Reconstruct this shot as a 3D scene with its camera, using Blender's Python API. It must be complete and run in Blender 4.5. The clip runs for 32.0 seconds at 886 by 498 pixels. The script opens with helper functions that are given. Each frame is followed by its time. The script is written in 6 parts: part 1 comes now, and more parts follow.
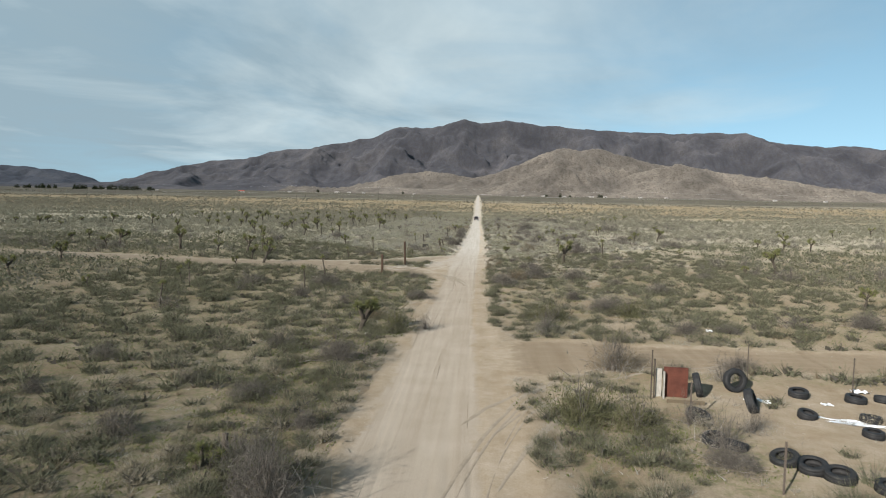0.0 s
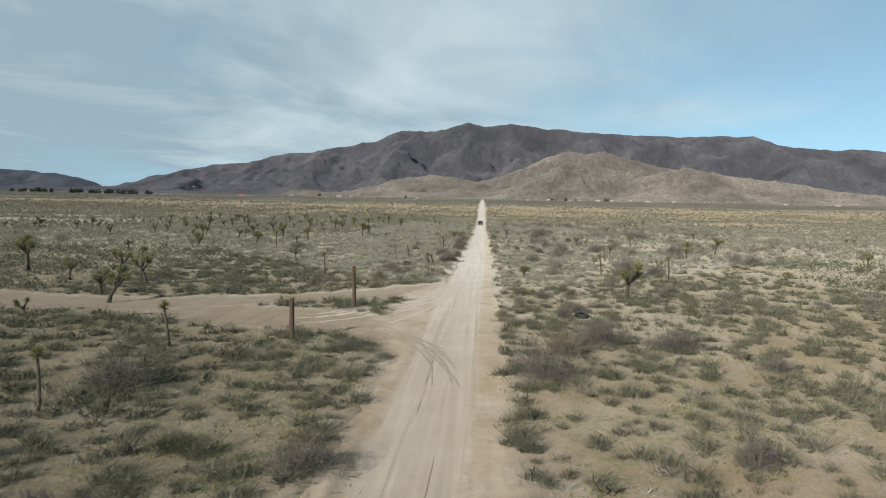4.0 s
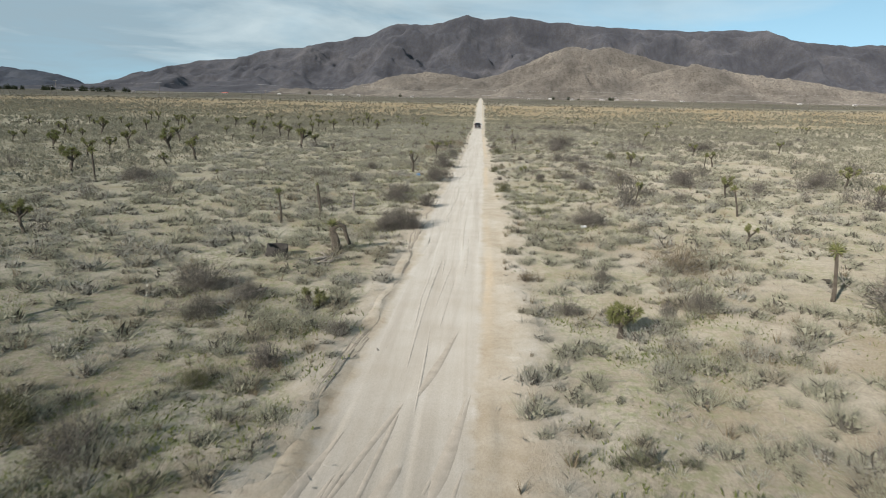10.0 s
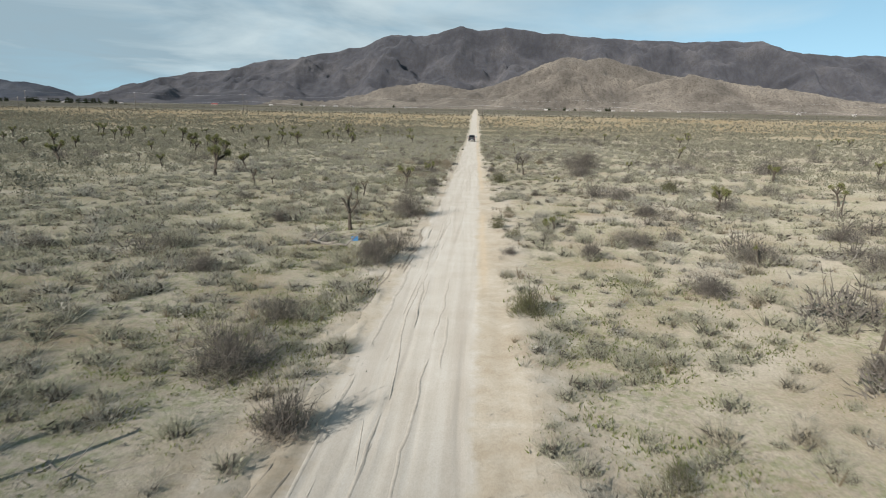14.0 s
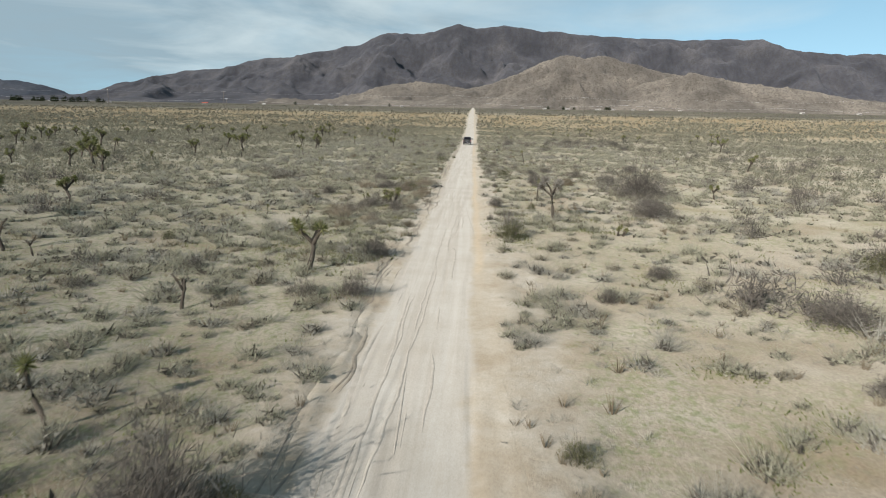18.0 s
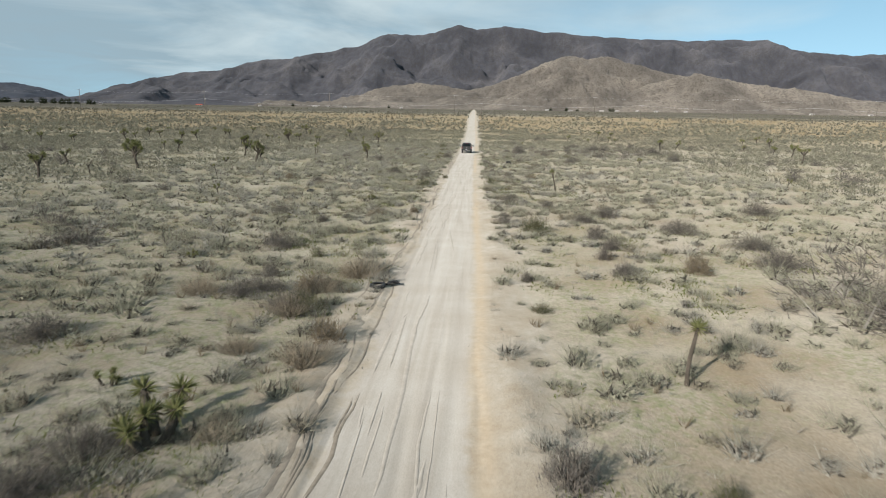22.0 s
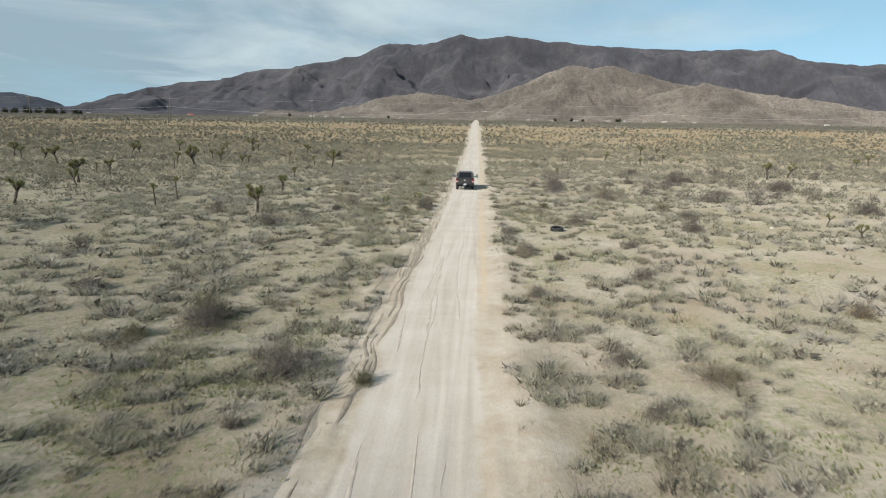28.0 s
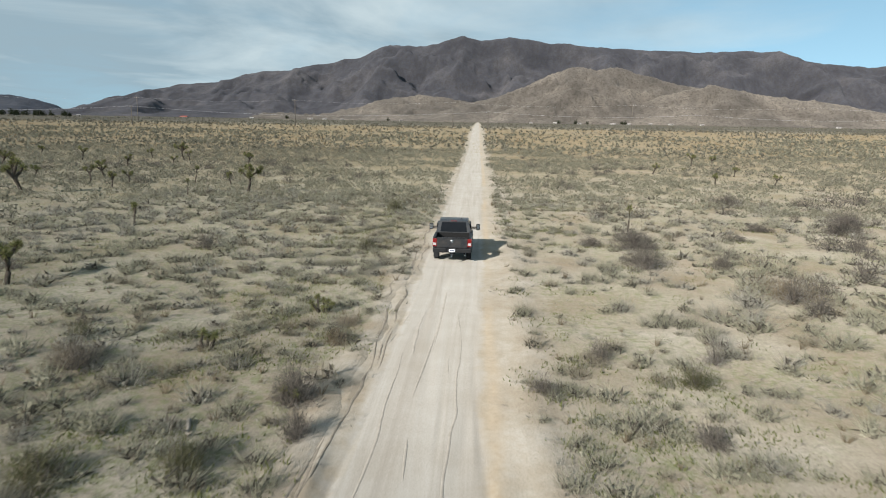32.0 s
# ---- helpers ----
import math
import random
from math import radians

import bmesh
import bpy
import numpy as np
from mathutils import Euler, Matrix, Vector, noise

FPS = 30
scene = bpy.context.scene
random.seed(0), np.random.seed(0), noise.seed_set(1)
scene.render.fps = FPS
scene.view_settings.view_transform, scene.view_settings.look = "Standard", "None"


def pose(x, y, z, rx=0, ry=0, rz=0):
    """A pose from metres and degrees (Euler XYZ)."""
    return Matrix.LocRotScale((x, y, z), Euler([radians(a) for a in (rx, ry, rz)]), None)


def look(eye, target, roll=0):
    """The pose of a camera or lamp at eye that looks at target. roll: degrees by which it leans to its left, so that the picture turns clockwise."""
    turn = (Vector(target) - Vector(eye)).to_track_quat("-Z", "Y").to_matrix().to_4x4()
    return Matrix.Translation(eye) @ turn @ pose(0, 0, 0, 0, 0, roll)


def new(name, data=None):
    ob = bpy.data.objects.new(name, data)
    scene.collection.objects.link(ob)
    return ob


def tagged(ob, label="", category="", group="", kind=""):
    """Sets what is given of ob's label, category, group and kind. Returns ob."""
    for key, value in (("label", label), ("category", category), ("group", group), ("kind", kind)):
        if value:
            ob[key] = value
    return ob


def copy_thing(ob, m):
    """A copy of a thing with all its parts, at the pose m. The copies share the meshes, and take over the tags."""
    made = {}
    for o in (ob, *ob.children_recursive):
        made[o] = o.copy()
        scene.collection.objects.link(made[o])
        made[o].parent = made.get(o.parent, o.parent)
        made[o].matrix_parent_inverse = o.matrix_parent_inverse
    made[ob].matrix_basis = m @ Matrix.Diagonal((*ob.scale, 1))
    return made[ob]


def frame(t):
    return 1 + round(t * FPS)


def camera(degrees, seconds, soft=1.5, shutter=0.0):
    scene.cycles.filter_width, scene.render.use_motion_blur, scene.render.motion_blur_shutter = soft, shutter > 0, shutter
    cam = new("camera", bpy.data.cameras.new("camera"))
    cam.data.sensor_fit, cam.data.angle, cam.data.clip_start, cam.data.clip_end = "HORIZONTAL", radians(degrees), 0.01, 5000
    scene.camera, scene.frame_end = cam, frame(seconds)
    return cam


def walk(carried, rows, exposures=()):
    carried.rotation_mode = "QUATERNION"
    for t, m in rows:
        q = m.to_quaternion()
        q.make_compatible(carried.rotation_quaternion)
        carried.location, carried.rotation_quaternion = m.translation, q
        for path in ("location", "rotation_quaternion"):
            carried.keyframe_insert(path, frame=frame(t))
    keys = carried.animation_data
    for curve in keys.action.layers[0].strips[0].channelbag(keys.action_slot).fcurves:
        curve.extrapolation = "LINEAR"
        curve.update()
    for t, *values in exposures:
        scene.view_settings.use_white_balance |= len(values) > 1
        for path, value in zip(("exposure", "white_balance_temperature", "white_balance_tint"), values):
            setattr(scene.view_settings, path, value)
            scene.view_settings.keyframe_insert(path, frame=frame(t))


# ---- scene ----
cam = camera(69.1, 32.0, 1.0, 0.2)
METRES, EYE, TILT, LEAN, TURN = 277.0, 7.1, 0.0, 0.0, 3.05
ROWS = [
    (0.0, 0.0, 0.0, 0.0, 0.08, -3.89, -1.13),
    (0.5, 0.0008, 0.0149, -0.0002, 0.13, -3.88, -1.14),
    (1.0, 0.0015, 0.0295, -0.0005, 0.15, -3.88, -1.17),
    (1.5, 0.0024, 0.0444, -0.0008, 0.18, -3.8, -1.15),
    (2.0, 0.0031, 0.0596, -0.001, 0.22, -3.8, -1.15),
    (2.5, 0.004, 0.0748, -0.0012, 0.38, -3.77, -1.16),
    (3.0, 0.0047, 0.0894, -0.0015, 0.49, -3.61, -1.17),
    (3.5, 0.0054, 0.1035, -0.0018, 0.47, -3.52, -1.15),
    (5.5, 0.0081, 0.1549, -0.0004, 0.31, -3.61, -1.12),
    (6.0, 0.0088, 0.1694, -0.0006, 0.27, -5.36, -1.1),
    (6.5, 0.0097, 0.184, -0.0007, 0.27, -5.47, -1.12),
    (7.0, 0.0104, 0.1988, -0.0009, 0.24, -7.52, -1.12),
    (7.5, 0.0111, 0.2134, -0.001, 0.17, -7.94, -1.12),
    (8.0, 0.0119, 0.2279, -0.0014, 0.14, -9.18, -1.12),
    (8.5, 0.0127, 0.2429, -0.0015, 0.13, -12.32, -1.16),
    (9.0, 0.0137, 0.258, -0.0017, 0.24, -12.4, -1.15),
    (9.5, 0.0147, 0.2727, -0.0019, 0.31, -12.48, -1.15),
    (10.0, 0.0155, 0.2869, -0.0021, 0.22, -12.27, -1.18),
    (10.5, 0.0163, 0.3006, -0.0023, 0.11, -12.0, -1.14),
    (11.0, 0.0172, 0.3143, -0.0025, 0.17, -11.8, -1.14),
    (11.5, 0.0182, 0.3284, -0.0025, 0.33, -11.69, -1.15),
    (12.0, 0.019, 0.3427, -0.0026, 0.38, -11.67, -1.14),
    (12.5, 0.0198, 0.3568, -0.0027, 0.28, -11.53, -1.09),
    (13.0, 0.0206, 0.3707, -0.0028, 0.17, -11.39, -1.08),
    (13.5, 0.0214, 0.3851, -0.0029, -0.0, -11.17, -1.08),
    (14.0, 0.0222, 0.4, -0.003, -0.2, -11.3, -1.05),
    (14.5, 0.023, 0.4152, -0.0031, -0.41, -11.41, -1.06),
    (16.5, 0.027, 0.4703, -0.0026, -0.59, -11.32, -0.98),
    (17.0, 0.0279, 0.4872, -0.0027, -0.61, -11.42, -1.0),
    (17.5, 0.0288, 0.5038, -0.0028, -0.59, -11.49, -1.01),
    (18.0, 0.0298, 0.5202, -0.003, -0.42, -11.38, -1.04),
    (18.5, 0.0309, 0.5363, -0.003, -0.2, -11.25, -1.02),
    (19.0, 0.0318, 0.5523, -0.0031, -0.1, -11.12, -1.02),
    (19.5, 0.0327, 0.5685, -0.0031, -0.11, -11.02, -0.96),
    (20.0, 0.0334, 0.5849, -0.0031, -0.27, -10.97, -0.99),
    (20.5, 0.0342, 0.6012, -0.0031, -0.41, -10.95, -1.01),
    (21.0, 0.0351, 0.6183, -0.0032, -0.47, -10.93, -0.98),
    (21.5, 0.036, 0.6358, -0.0032, -0.42, -11.04, -0.96),
    (22.0, 0.0369, 0.6533, -0.0034, -0.33, -11.21, -0.96),
    (22.5, 0.0377, 0.6709, -0.0034, -0.28, -11.24, -1.01),
    (23.0, 0.0386, 0.6879, -0.0034, -0.24, -11.13, -1.01),
    (23.5, 0.0395, 0.7043, -0.0035, -0.17, -11.08, -1.03),
    (24.0, 0.0405, 0.7201, -0.0035, -0.05, -10.89, -1.07),
    (24.5, 0.0413, 0.7356, -0.0035, 0.11, -10.54, -1.09),
    (25.0, 0.0421, 0.7513, -0.0034, 0.22, -10.33, -1.07),
    (25.5, 0.043, 0.7674, -0.0033, 0.29, -10.25, -1.08),
    (27.5, 0.046, 0.8353, -0.002, 0.0, -10.29, -1.06),
    (28.0, 0.0468, 0.8542, -0.002, -0.14, -10.32, -1.01),
    (28.5, 0.0477, 0.8729, -0.002, -0.19, -10.32, -1.03),
    (29.0, 0.0487, 0.8902, -0.002, -0.12, -10.32, -1.02),
    (29.5, 0.0498, 0.9086, -0.0019, 0.03, -10.26, -1.06),
    (30.0, 0.0508, 0.9266, -0.0019, 0.04, -10.17, -1.02),
    (30.5, 0.0518, 0.9444, -0.0019, -0.06, -10.04, -1.0),
    (31.0, 0.0527, 0.962, -0.0018, -0.09, -9.99, -1.01),
    (31.5, 0.0536, 0.98, -0.0017, -0.1, -9.96, -1.01),
    (32.0, 0.0547, 0.9984, -0.0015, 0.01, -10.09, -1.03),
]
walk(cam, [(t, pose(0, 0, EYE, TILT, LEAN, TURN) @ pose(METRES * x, METRES * y, METRES * z, 90 + pitch, roll, yaw)) for t, x, y, z, yaw, pitch, roll in ROWS])

# ---- light ----
SUN_AZ, SUN_EL = 35.0, 24.0
world = bpy.data.worlds.new("desert_sky")
scene.world = world
world.use_nodes = True
wn, wl = world.node_tree.nodes, world.node_tree.links
wn.clear()
w_out = wn.new("ShaderNodeOutputWorld")
w_sky = wn.new("ShaderNodeTexSky")
w_sky.sky_type, w_sky.sun_disc = "NISHITA", False
w_sky.sun_elevation, w_sky.sun_rotation = radians(SUN_EL), radians(180 + SUN_AZ)
w_sky.air_density, w_sky.dust_density, w_sky.ozone_density = 1.0, 0.3, 0.4
w_blue = wn.new("ShaderNodeBackground")
w_blue.inputs["Strength"].default_value = 0.165
w_cloud = wn.new("ShaderNodeBackground")
w_cloud.inputs["Strength"].default_value = 0.69
w_co = wn.new("ShaderNodeTexCoord")
w_sep = wn.new("ShaderNodeSeparateXYZ")
wl.new(w_co.outputs["Generated"], w_sep.inputs[0])


def wmath(op, a, b=None, clamp=False):
    n = wn.new("ShaderNodeMath")
    n.operation, n.use_clamp = op, clamp
    for i, v in enumerate((a, b)):
        if v is None:
            continue
        if isinstance(v, (int, float)):
            n.inputs[i].default_value = v
        else:
            wl.new(v, n.inputs[i])
    return n.outputs[0]


def wnoise(vec, scale, detail, rough, dist=0.0):
    n = wn.new("ShaderNodeTexNoise")
    wl.new(vec, n.inputs["Vector"])
    n.inputs["Scale"].default_value, n.inputs["Detail"].default_value = scale, detail
    n.inputs["Roughness"].default_value, n.inputs["Distortion"].default_value = rough, dist
    return n.outputs[0]


# the cloud deck is a flat sheet seen from below: directions are spread onto it
w_high = wn.new("ShaderNodeCombineXYZ")
wl.new(w_sep.outputs["X"], w_high.inputs[0])
wl.new(w_sep.outputs["Y"], w_high.inputs[1])
wl.new(wmath("ADD", wmath("MAXIMUM", w_sep.outputs["Z"], 0.0), 0.28), w_high.inputs[2])
wl.new(w_high.outputs[0], w_sky.inputs["Vector"])
w_tint = wn.new("ShaderNodeMix")
w_tint.data_type, w_tint.blend_type = "RGBA", "MULTIPLY"
w_tint.inputs[0].default_value = 1.0
w_tint.inputs[7].default_value = (0.98, 1.09, 0.92, 1)
wl.new(w_sky.outputs["Color"], w_tint.inputs[6])
wl.new(w_tint.outputs[2], w_blue.inputs["Color"])
w_up = wmath("ADD", wmath("MAXIMUM", w_sep.outputs["Z"], 0.0), 0.10)
w_u = wmath("DIVIDE", w_sep.outputs["X"], w_up)
w_v = wmath("DIVIDE", w_sep.outputs["Y"], w_up)
w_com = wn.new("ShaderNodeCombineXYZ")
wl.new(w_u, w_com.inputs[0])
wl.new(wmath("MULTIPLY", w_v, 0.75), w_com.inputs[1])
w_big = wnoise(w_com.outputs[0], 0.32, 3.0, 0.5, 0.5)
w_fine = wnoise(w_com.outputs[0], 1.1, 8.0, 0.62, 0.8)
w_east = wmath("MULTIPLY", wmath("SUBTRACT", w_u, 0.55), -0.32)
w_low = wmath("MULTIPLY", wmath("SUBTRACT", 0.11, w_sep.outputs["Z"]), -1.5)
w_sum = wmath("ADD", wmath("MULTIPLY", w_big, 1.3), wmath("MULTIPLY", w_fine, 0.75))
w_sum = wmath("ADD", w_sum, wmath("MINIMUM", w_east, 0.35))
w_sum = wmath("ADD", w_sum, wmath("MINIMUM", w_low, 0.0))
w_sum = wmath("SUBTRACT", w_sum, wmath("MULTIPLY", wmath("SUBTRACT", w_sep.outputs["Z"], 0.45, True), 0.7))
w_cov = wmath("MULTIPLY", wmath("SUBTRACT", w_sum, 0.66), 1.35, True)
w_cov = wmath("MINIMUM", w_cov, 0.93)
w_tone = wn.new("ShaderNodeValToRGB")
w_tone.color_ramp.elements[0].position, w_tone.color_ramp.elements[0].color = 0.35, (0.37, 0.50, 0.58, 1)
w_tone.color_ramp.elements[1].position, w_tone.color_ramp.elements[1].color = 0.66, (0.77, 0.89, 0.92, 1)
w_shade = wmath("ADD", wnoise(w_com.outputs[0], 0.75, 6.0, 0.55, 0.4), wmath("MULTIPLY", w_u, 0.05))
wl.new(w_shade, w_tone.inputs[0])
wl.new(w_tone.outputs[0], w_cloud.inputs["Color"])
w_mix = wn.new("ShaderNodeMixShader")
wl.new(w_cov, w_mix.inputs[0])
wl.new(w_blue.outputs[0], w_mix.inputs[1])
wl.new(w_cloud.outputs[0], w_mix.inputs[2])
wl.new(w_mix.outputs[0], w_out.inputs["Surface"])

sun = new("sun", bpy.data.lights.new("sun", "SUN"))
sun.data.energy, sun.data.angle, sun.data.color = 4.9, radians(0.6), (1.0, 0.955, 0.90)
sun_to = Vector((math.sin(radians(SUN_AZ)) * math.cos(radians(SUN_EL)), math.cos(radians(SUN_AZ)) * math.cos(radians(SUN_EL)), -math.sin(radians(SUN_EL))))
sun.matrix_world = look((-60, -80, 60), Vector((-60, -80, 60)) + sun_to)
scene.view_settings.exposure = 0.38


# ---- numbers: noise, terrain ----
def vnoise(x, y, seed=0):
    """Smooth value noise in 0..1 over arrays."""
    x, y = np.asarray(x, float), np.asarray(y, float)
    xi, yi = np.floor(x).astype(np.int64), np.floor(y).astype(np.int64)
    fx, fy = x - xi, y - yi
    fx, fy = fx * fx * (3 - 2 * fx), fy * fy * (3 - 2 * fy)

    def h(a, b):
        n = (a * 374761393 + b * 668265263 + seed * 974634777) & 0xFFFFFFFF
        n = ((n ^ (n >> 13)) * 1274126177) & 0xFFFFFFFF
        return ((n ^ (n >> 16)) & 0xFFFFFF) / float(0xFFFFFF)

    return (h(xi, yi) * (1 - fx) + h(xi + 1, yi) * fx) * (1 - fy) + (h(xi, yi + 1) * (1 - fx) + h(xi + 1, yi + 1) * fx) * fy


def fbm(x, y, octaves=4, seed=0):
    s, a, tot = 0.0, 1.0, 0.0
    for k in range(octaves):
        s, tot = s + a * vnoise(np.asarray(x) * 2 ** k, np.asarray(y) * 2 ** k, seed + 17 * k), tot + a
        a *= 0.5
    return s / tot


PLAIN_Y = np.arange(-600.0, 5400.0, 10.0)
PLAIN_Z = np.interp(PLAIN_Y, [-600, 300, 380, 485, 600, 1000, 2600, 5400], [0, 0, 0.5, 2.8, 9.6, 18.5, 52, 118])
PLAIN_Z = np.convolve(np.pad(PLAIN_Z, 4, "edge"), np.ones(9) / 9, "valid")


def smooth(a, b, x):
    u = np.clip((np.asarray(x, float) - a) / (b - a), 0, 1)
    return u * u * (3 - 2 * u)


# the road along y: its outer edges and the edges of the packed wheel bed
ROAD_Y = (-30, 15, 45, 70, 92, 107, 119, 160, 184, 212, 260, 291, 362, 1900)
OUTER_W = (-4.2, -4.2, -4.1, -3.8, -3.5, -3.3, -3.6, -2.95, -2.85, -2.87, -3.3, -2.8, -2.8, -2.8)
OUTER_E = (1.9, 1.8, 0.8, 0.9, 1.2, 1.3, 1.5, 1.7, 1.5, 1.5, 1.65, 1.8, 2.0, 2.0)
BED_W = (-3.4, -3.4, -3.16, -3.1, -3.0, -2.6, -2.9, -2.4, -2.2, -2.2, -2.45, -2.25, -2.4, -2.4)
BED_E = (0.3, 0.3, -0.28, 0.0, 0.13, 0.45, 0.38, 0.7, 0.77, 0.73, 0.6, 0.75, 1.2, 1.2)


def bed_w(y):
    return np.interp(y, ROAD_Y, BED_W) + 0.45 * (fbm(np.asarray(y) / 2.1, np.asarray(y) * 0, 3, 13) - 0.5)


def bed_e(y):
    return np.interp(y, ROAD_Y, BED_E) + 0.22 * (fbm(np.asarray(y) / 3.0, np.asarray(y) * 0, 3, 14) - 0.5)


def road_mid(y):
    return (np.interp(y, ROAD_Y, BED_W) + np.interp(y, ROAD_Y, BED_E)) / 2


def bed_dist(x, y):
    """Signed way to the edge of the packed bed."""
    return np.maximum(bed_w(y) - x, x - bed_e(y))


# side tracks: centre line x, y and half width
EAST_TRACK = [(0.0, 29.5, 3.6), (4.5, 31.0, 3.2), (9.0, 31.0, 2.4), (20.0, 30.9, 2.3), (60.0, 31.5, 2.3), (140.0, 36.0, 2.3)]
WEST_TRACK = [(-1.5, 87.5, 3.0), (-5.0, 84.5, 2.7), (-8.0, 81.5, 2.3), (-12.0, 79.0, 2.1), (-16.0, 76.5, 2.3), (-22.0, 73.6, 2.7), (-30.0, 73.2, 2.9), (-40.0, 76.5, 2.5), (-60.0, 80.5, 2.1), (-130.0, 92.0, 2.0)]
LOOP_TRACK = [(-1.8, 61.5, 2.0), (-4.3, 65.6, 2.6), (-6.2, 68.2, 3.3), (-9.5, 69.6, 3.4), (-14.0, 70.2, 3.4), (-20.0, 71.4, 3.0)]


def track_dist(x, y, line):
    """Signed way to the edge of a track: below 0 is inside."""
    best = np.full(np.shape(x), 1e9)
    for (x0, y0, w0), (x1, y1, w1) in zip(line[:-1], line[1:]):
        dx, dy = x1 - x0, y1 - y0
        t = np.clip(((x - x0) * dx + (y - y0) * dy) / (dx * dx + dy * dy), 0, 1)
        best = np.minimum(best, np.hypot(x - x0 - t * dx, y - y0 - t * dy) - (w0 + t * (w1 - w0)))
    return best


def edge_noise(x, y):
    return 1.15 * (fbm(x / 0.9, y / 1.5, 4, 5) - 0.5) + 0.55 * (fbm(x * 0 + np.sign(x + 0.5) * 3.3, y / 17.0, 2, 6) - 0.5)


def main_dist(x, y):
    """Signed way to the edge of the main road."""
    x, y = np.asarray(x, float), np.asarray(y, float)
    west = np.interp(y, ROAD_Y, OUTER_W) - 1.9 * np.exp(-((y - 76) / 9.0) ** 4)
    return np.maximum(west - x, x - np.interp(y, ROAD_Y, OUTER_E)) + 0.75 * edge_noise(x, y)


def road_dist(x, y):
    """Signed way to the edge of the nearest road or track."""
    x, y = np.asarray(x, float), np.asarray(y, float)
    d, rag = main_dist(x, y), 0.8 * (fbm(x / 1.2, y / 1.2, 3, 8) - 0.5)
    for line in (EAST_TRACK, WEST_TRACK, LOOP_TRACK):
        d = np.minimum(d, track_dist(x, y, line) + rag)
    return d


def terrain(x, y):
    """Height of the desert floor."""
    x, y = np.asarray(x, float), np.asarray(y, float)
    z = np.interp(y, PLAIN_Y, PLAIN_Z)
    near = 1 - smooth(500, 900, np.hypot(x, y))
    rough = 0.34 * (fbm(x / 9.0, y / 9.0, 3, 1) - 0.5) + 0.24 * (fbm(x / 1.3, y / 1.3, 3, 2) - 0.5)
    d = road_dist(x, y)
    off = smooth(-0.5, 2.2, d)
    z = z + rough * (0.12 + 0.88 * off) * near + (fbm(x / 160.0, y / 160.0, 3, 3) - 0.5) * 5.0 * smooth(120, 500, np.abs(x)) * smooth(300, 900, y)
    bank = np.exp(-((d - 0.35) / 0.45) ** 2) * (0.0 + 0.17 * fbm(x / 2.0, y / 5.0, 2, 9))
    bed = bed_dist(x, y)
    ridge = np.exp(-((bed - 0.34) / 0.24) ** 2) * np.where(x < road_mid(y), 0.09, 0.04) * smooth(0.30, 0.75, fbm(x / 0.45, y / 0.8, 3, 12))
    ridge = ridge * (1 - smooth(12, 16, np.abs(y - 76))) * 0.3 + ridge * smooth(12, 16, np.abs(y - 76))
    return z + (bank + ridge - 0.04 * (1 - smooth(-0.6, 0.2, d))) * near


# ---- mesh helpers ----
def mesh_np(name, verts, faces):
    """A mesh from arrays; faces all have the same number of corners."""
    me = bpy.data.meshes.new(name)
    faces = np.asarray(faces, np.int32)
    k = faces.shape[1]
    me.vertices.add(len(verts))
    me.vertices.foreach_set("co", np.asarray(verts, np.float32).ravel())
    me.loops.add(faces.size)
    me.loops.foreach_set("vertex_index", faces.ravel())
    me.polygons.add(len(faces))
    me.polygons.foreach_set("loop_start", np.arange(0, faces.size, k, dtype=np.int32))
    me.update(calc_edges=True)
    return me


def grid_mesh(name, xs, ys, height, keep_smooth=True):
    gx, gy = np.meshgrid(xs, ys)
    v = np.stack([gx.ravel(), gy.ravel(), np.asarray(height(gx, gy)).ravel()], 1)
    n, m = len(xs), len(ys)
    i = (np.arange(m - 1)[:, None] * n + np.arange(n - 1)[None]).ravel()
    me = mesh_np(name, v, np.stack([i, i + 1, i + 1 + n, i + n], 1))
    if keep_smooth:
        me.polygons.foreach_set("use_smooth", np.ones(len(me.polygons), bool))
    return me


def link(name, me, mat, parent=None, label=""):
    ob = new(name, me)
    if mat is not None and not me.materials:
        me.materials.append(mat)
    if parent is not None:
        ob.parent = parent
    if label:
        ob["label"] = label
    return ob


def part(name, bm, mat, parent, label="", smooth_faces=False):
    me = bpy.data.meshes.new(name)
    for f in bm.faces:
        f.smooth = smooth_faces
    bm.to_mesh(me)
    bm.free()
    return link(name, me, mat, parent, label)


def thing(name, label, category, m=None, group="", kind=""):
    ob = new(name)
    ob.empty_display_size = 0.2
    if m is not None:
        ob.matrix_basis = m
    return tagged(ob, label, category, group, kind)


def box(bm, x0, x1, y0, y1, z0, z1, bevel=0.0, m=None):
    vs = bmesh.ops.create_cube(bm, size=1.0)["verts"]
    for v in vs:
        v.co = Vector((x0 + (v.co.x + 0.5) * (x1 - x0), y0 + (v.co.y + 0.5) * (y1 - y0), z0 + (v.co.z + 0.5) * (z1 - z0)))
    if bevel:
        es = list({e for v in vs for e in v.link_edges})
        vs = [v for v in bmesh.ops.bevel(bm, geom=es, offset=bevel, segments=2, affect="EDGES", profile=0.6)["verts"]]
    if m is not None:
        bmesh.ops.transform(bm, matrix=m, verts=vs)
    return vs


def boxed(*boxes, bevel=0.0):
    bm = bmesh.new()
    for b in boxes:
        box(bm, *b, bevel=bevel)
    return bm


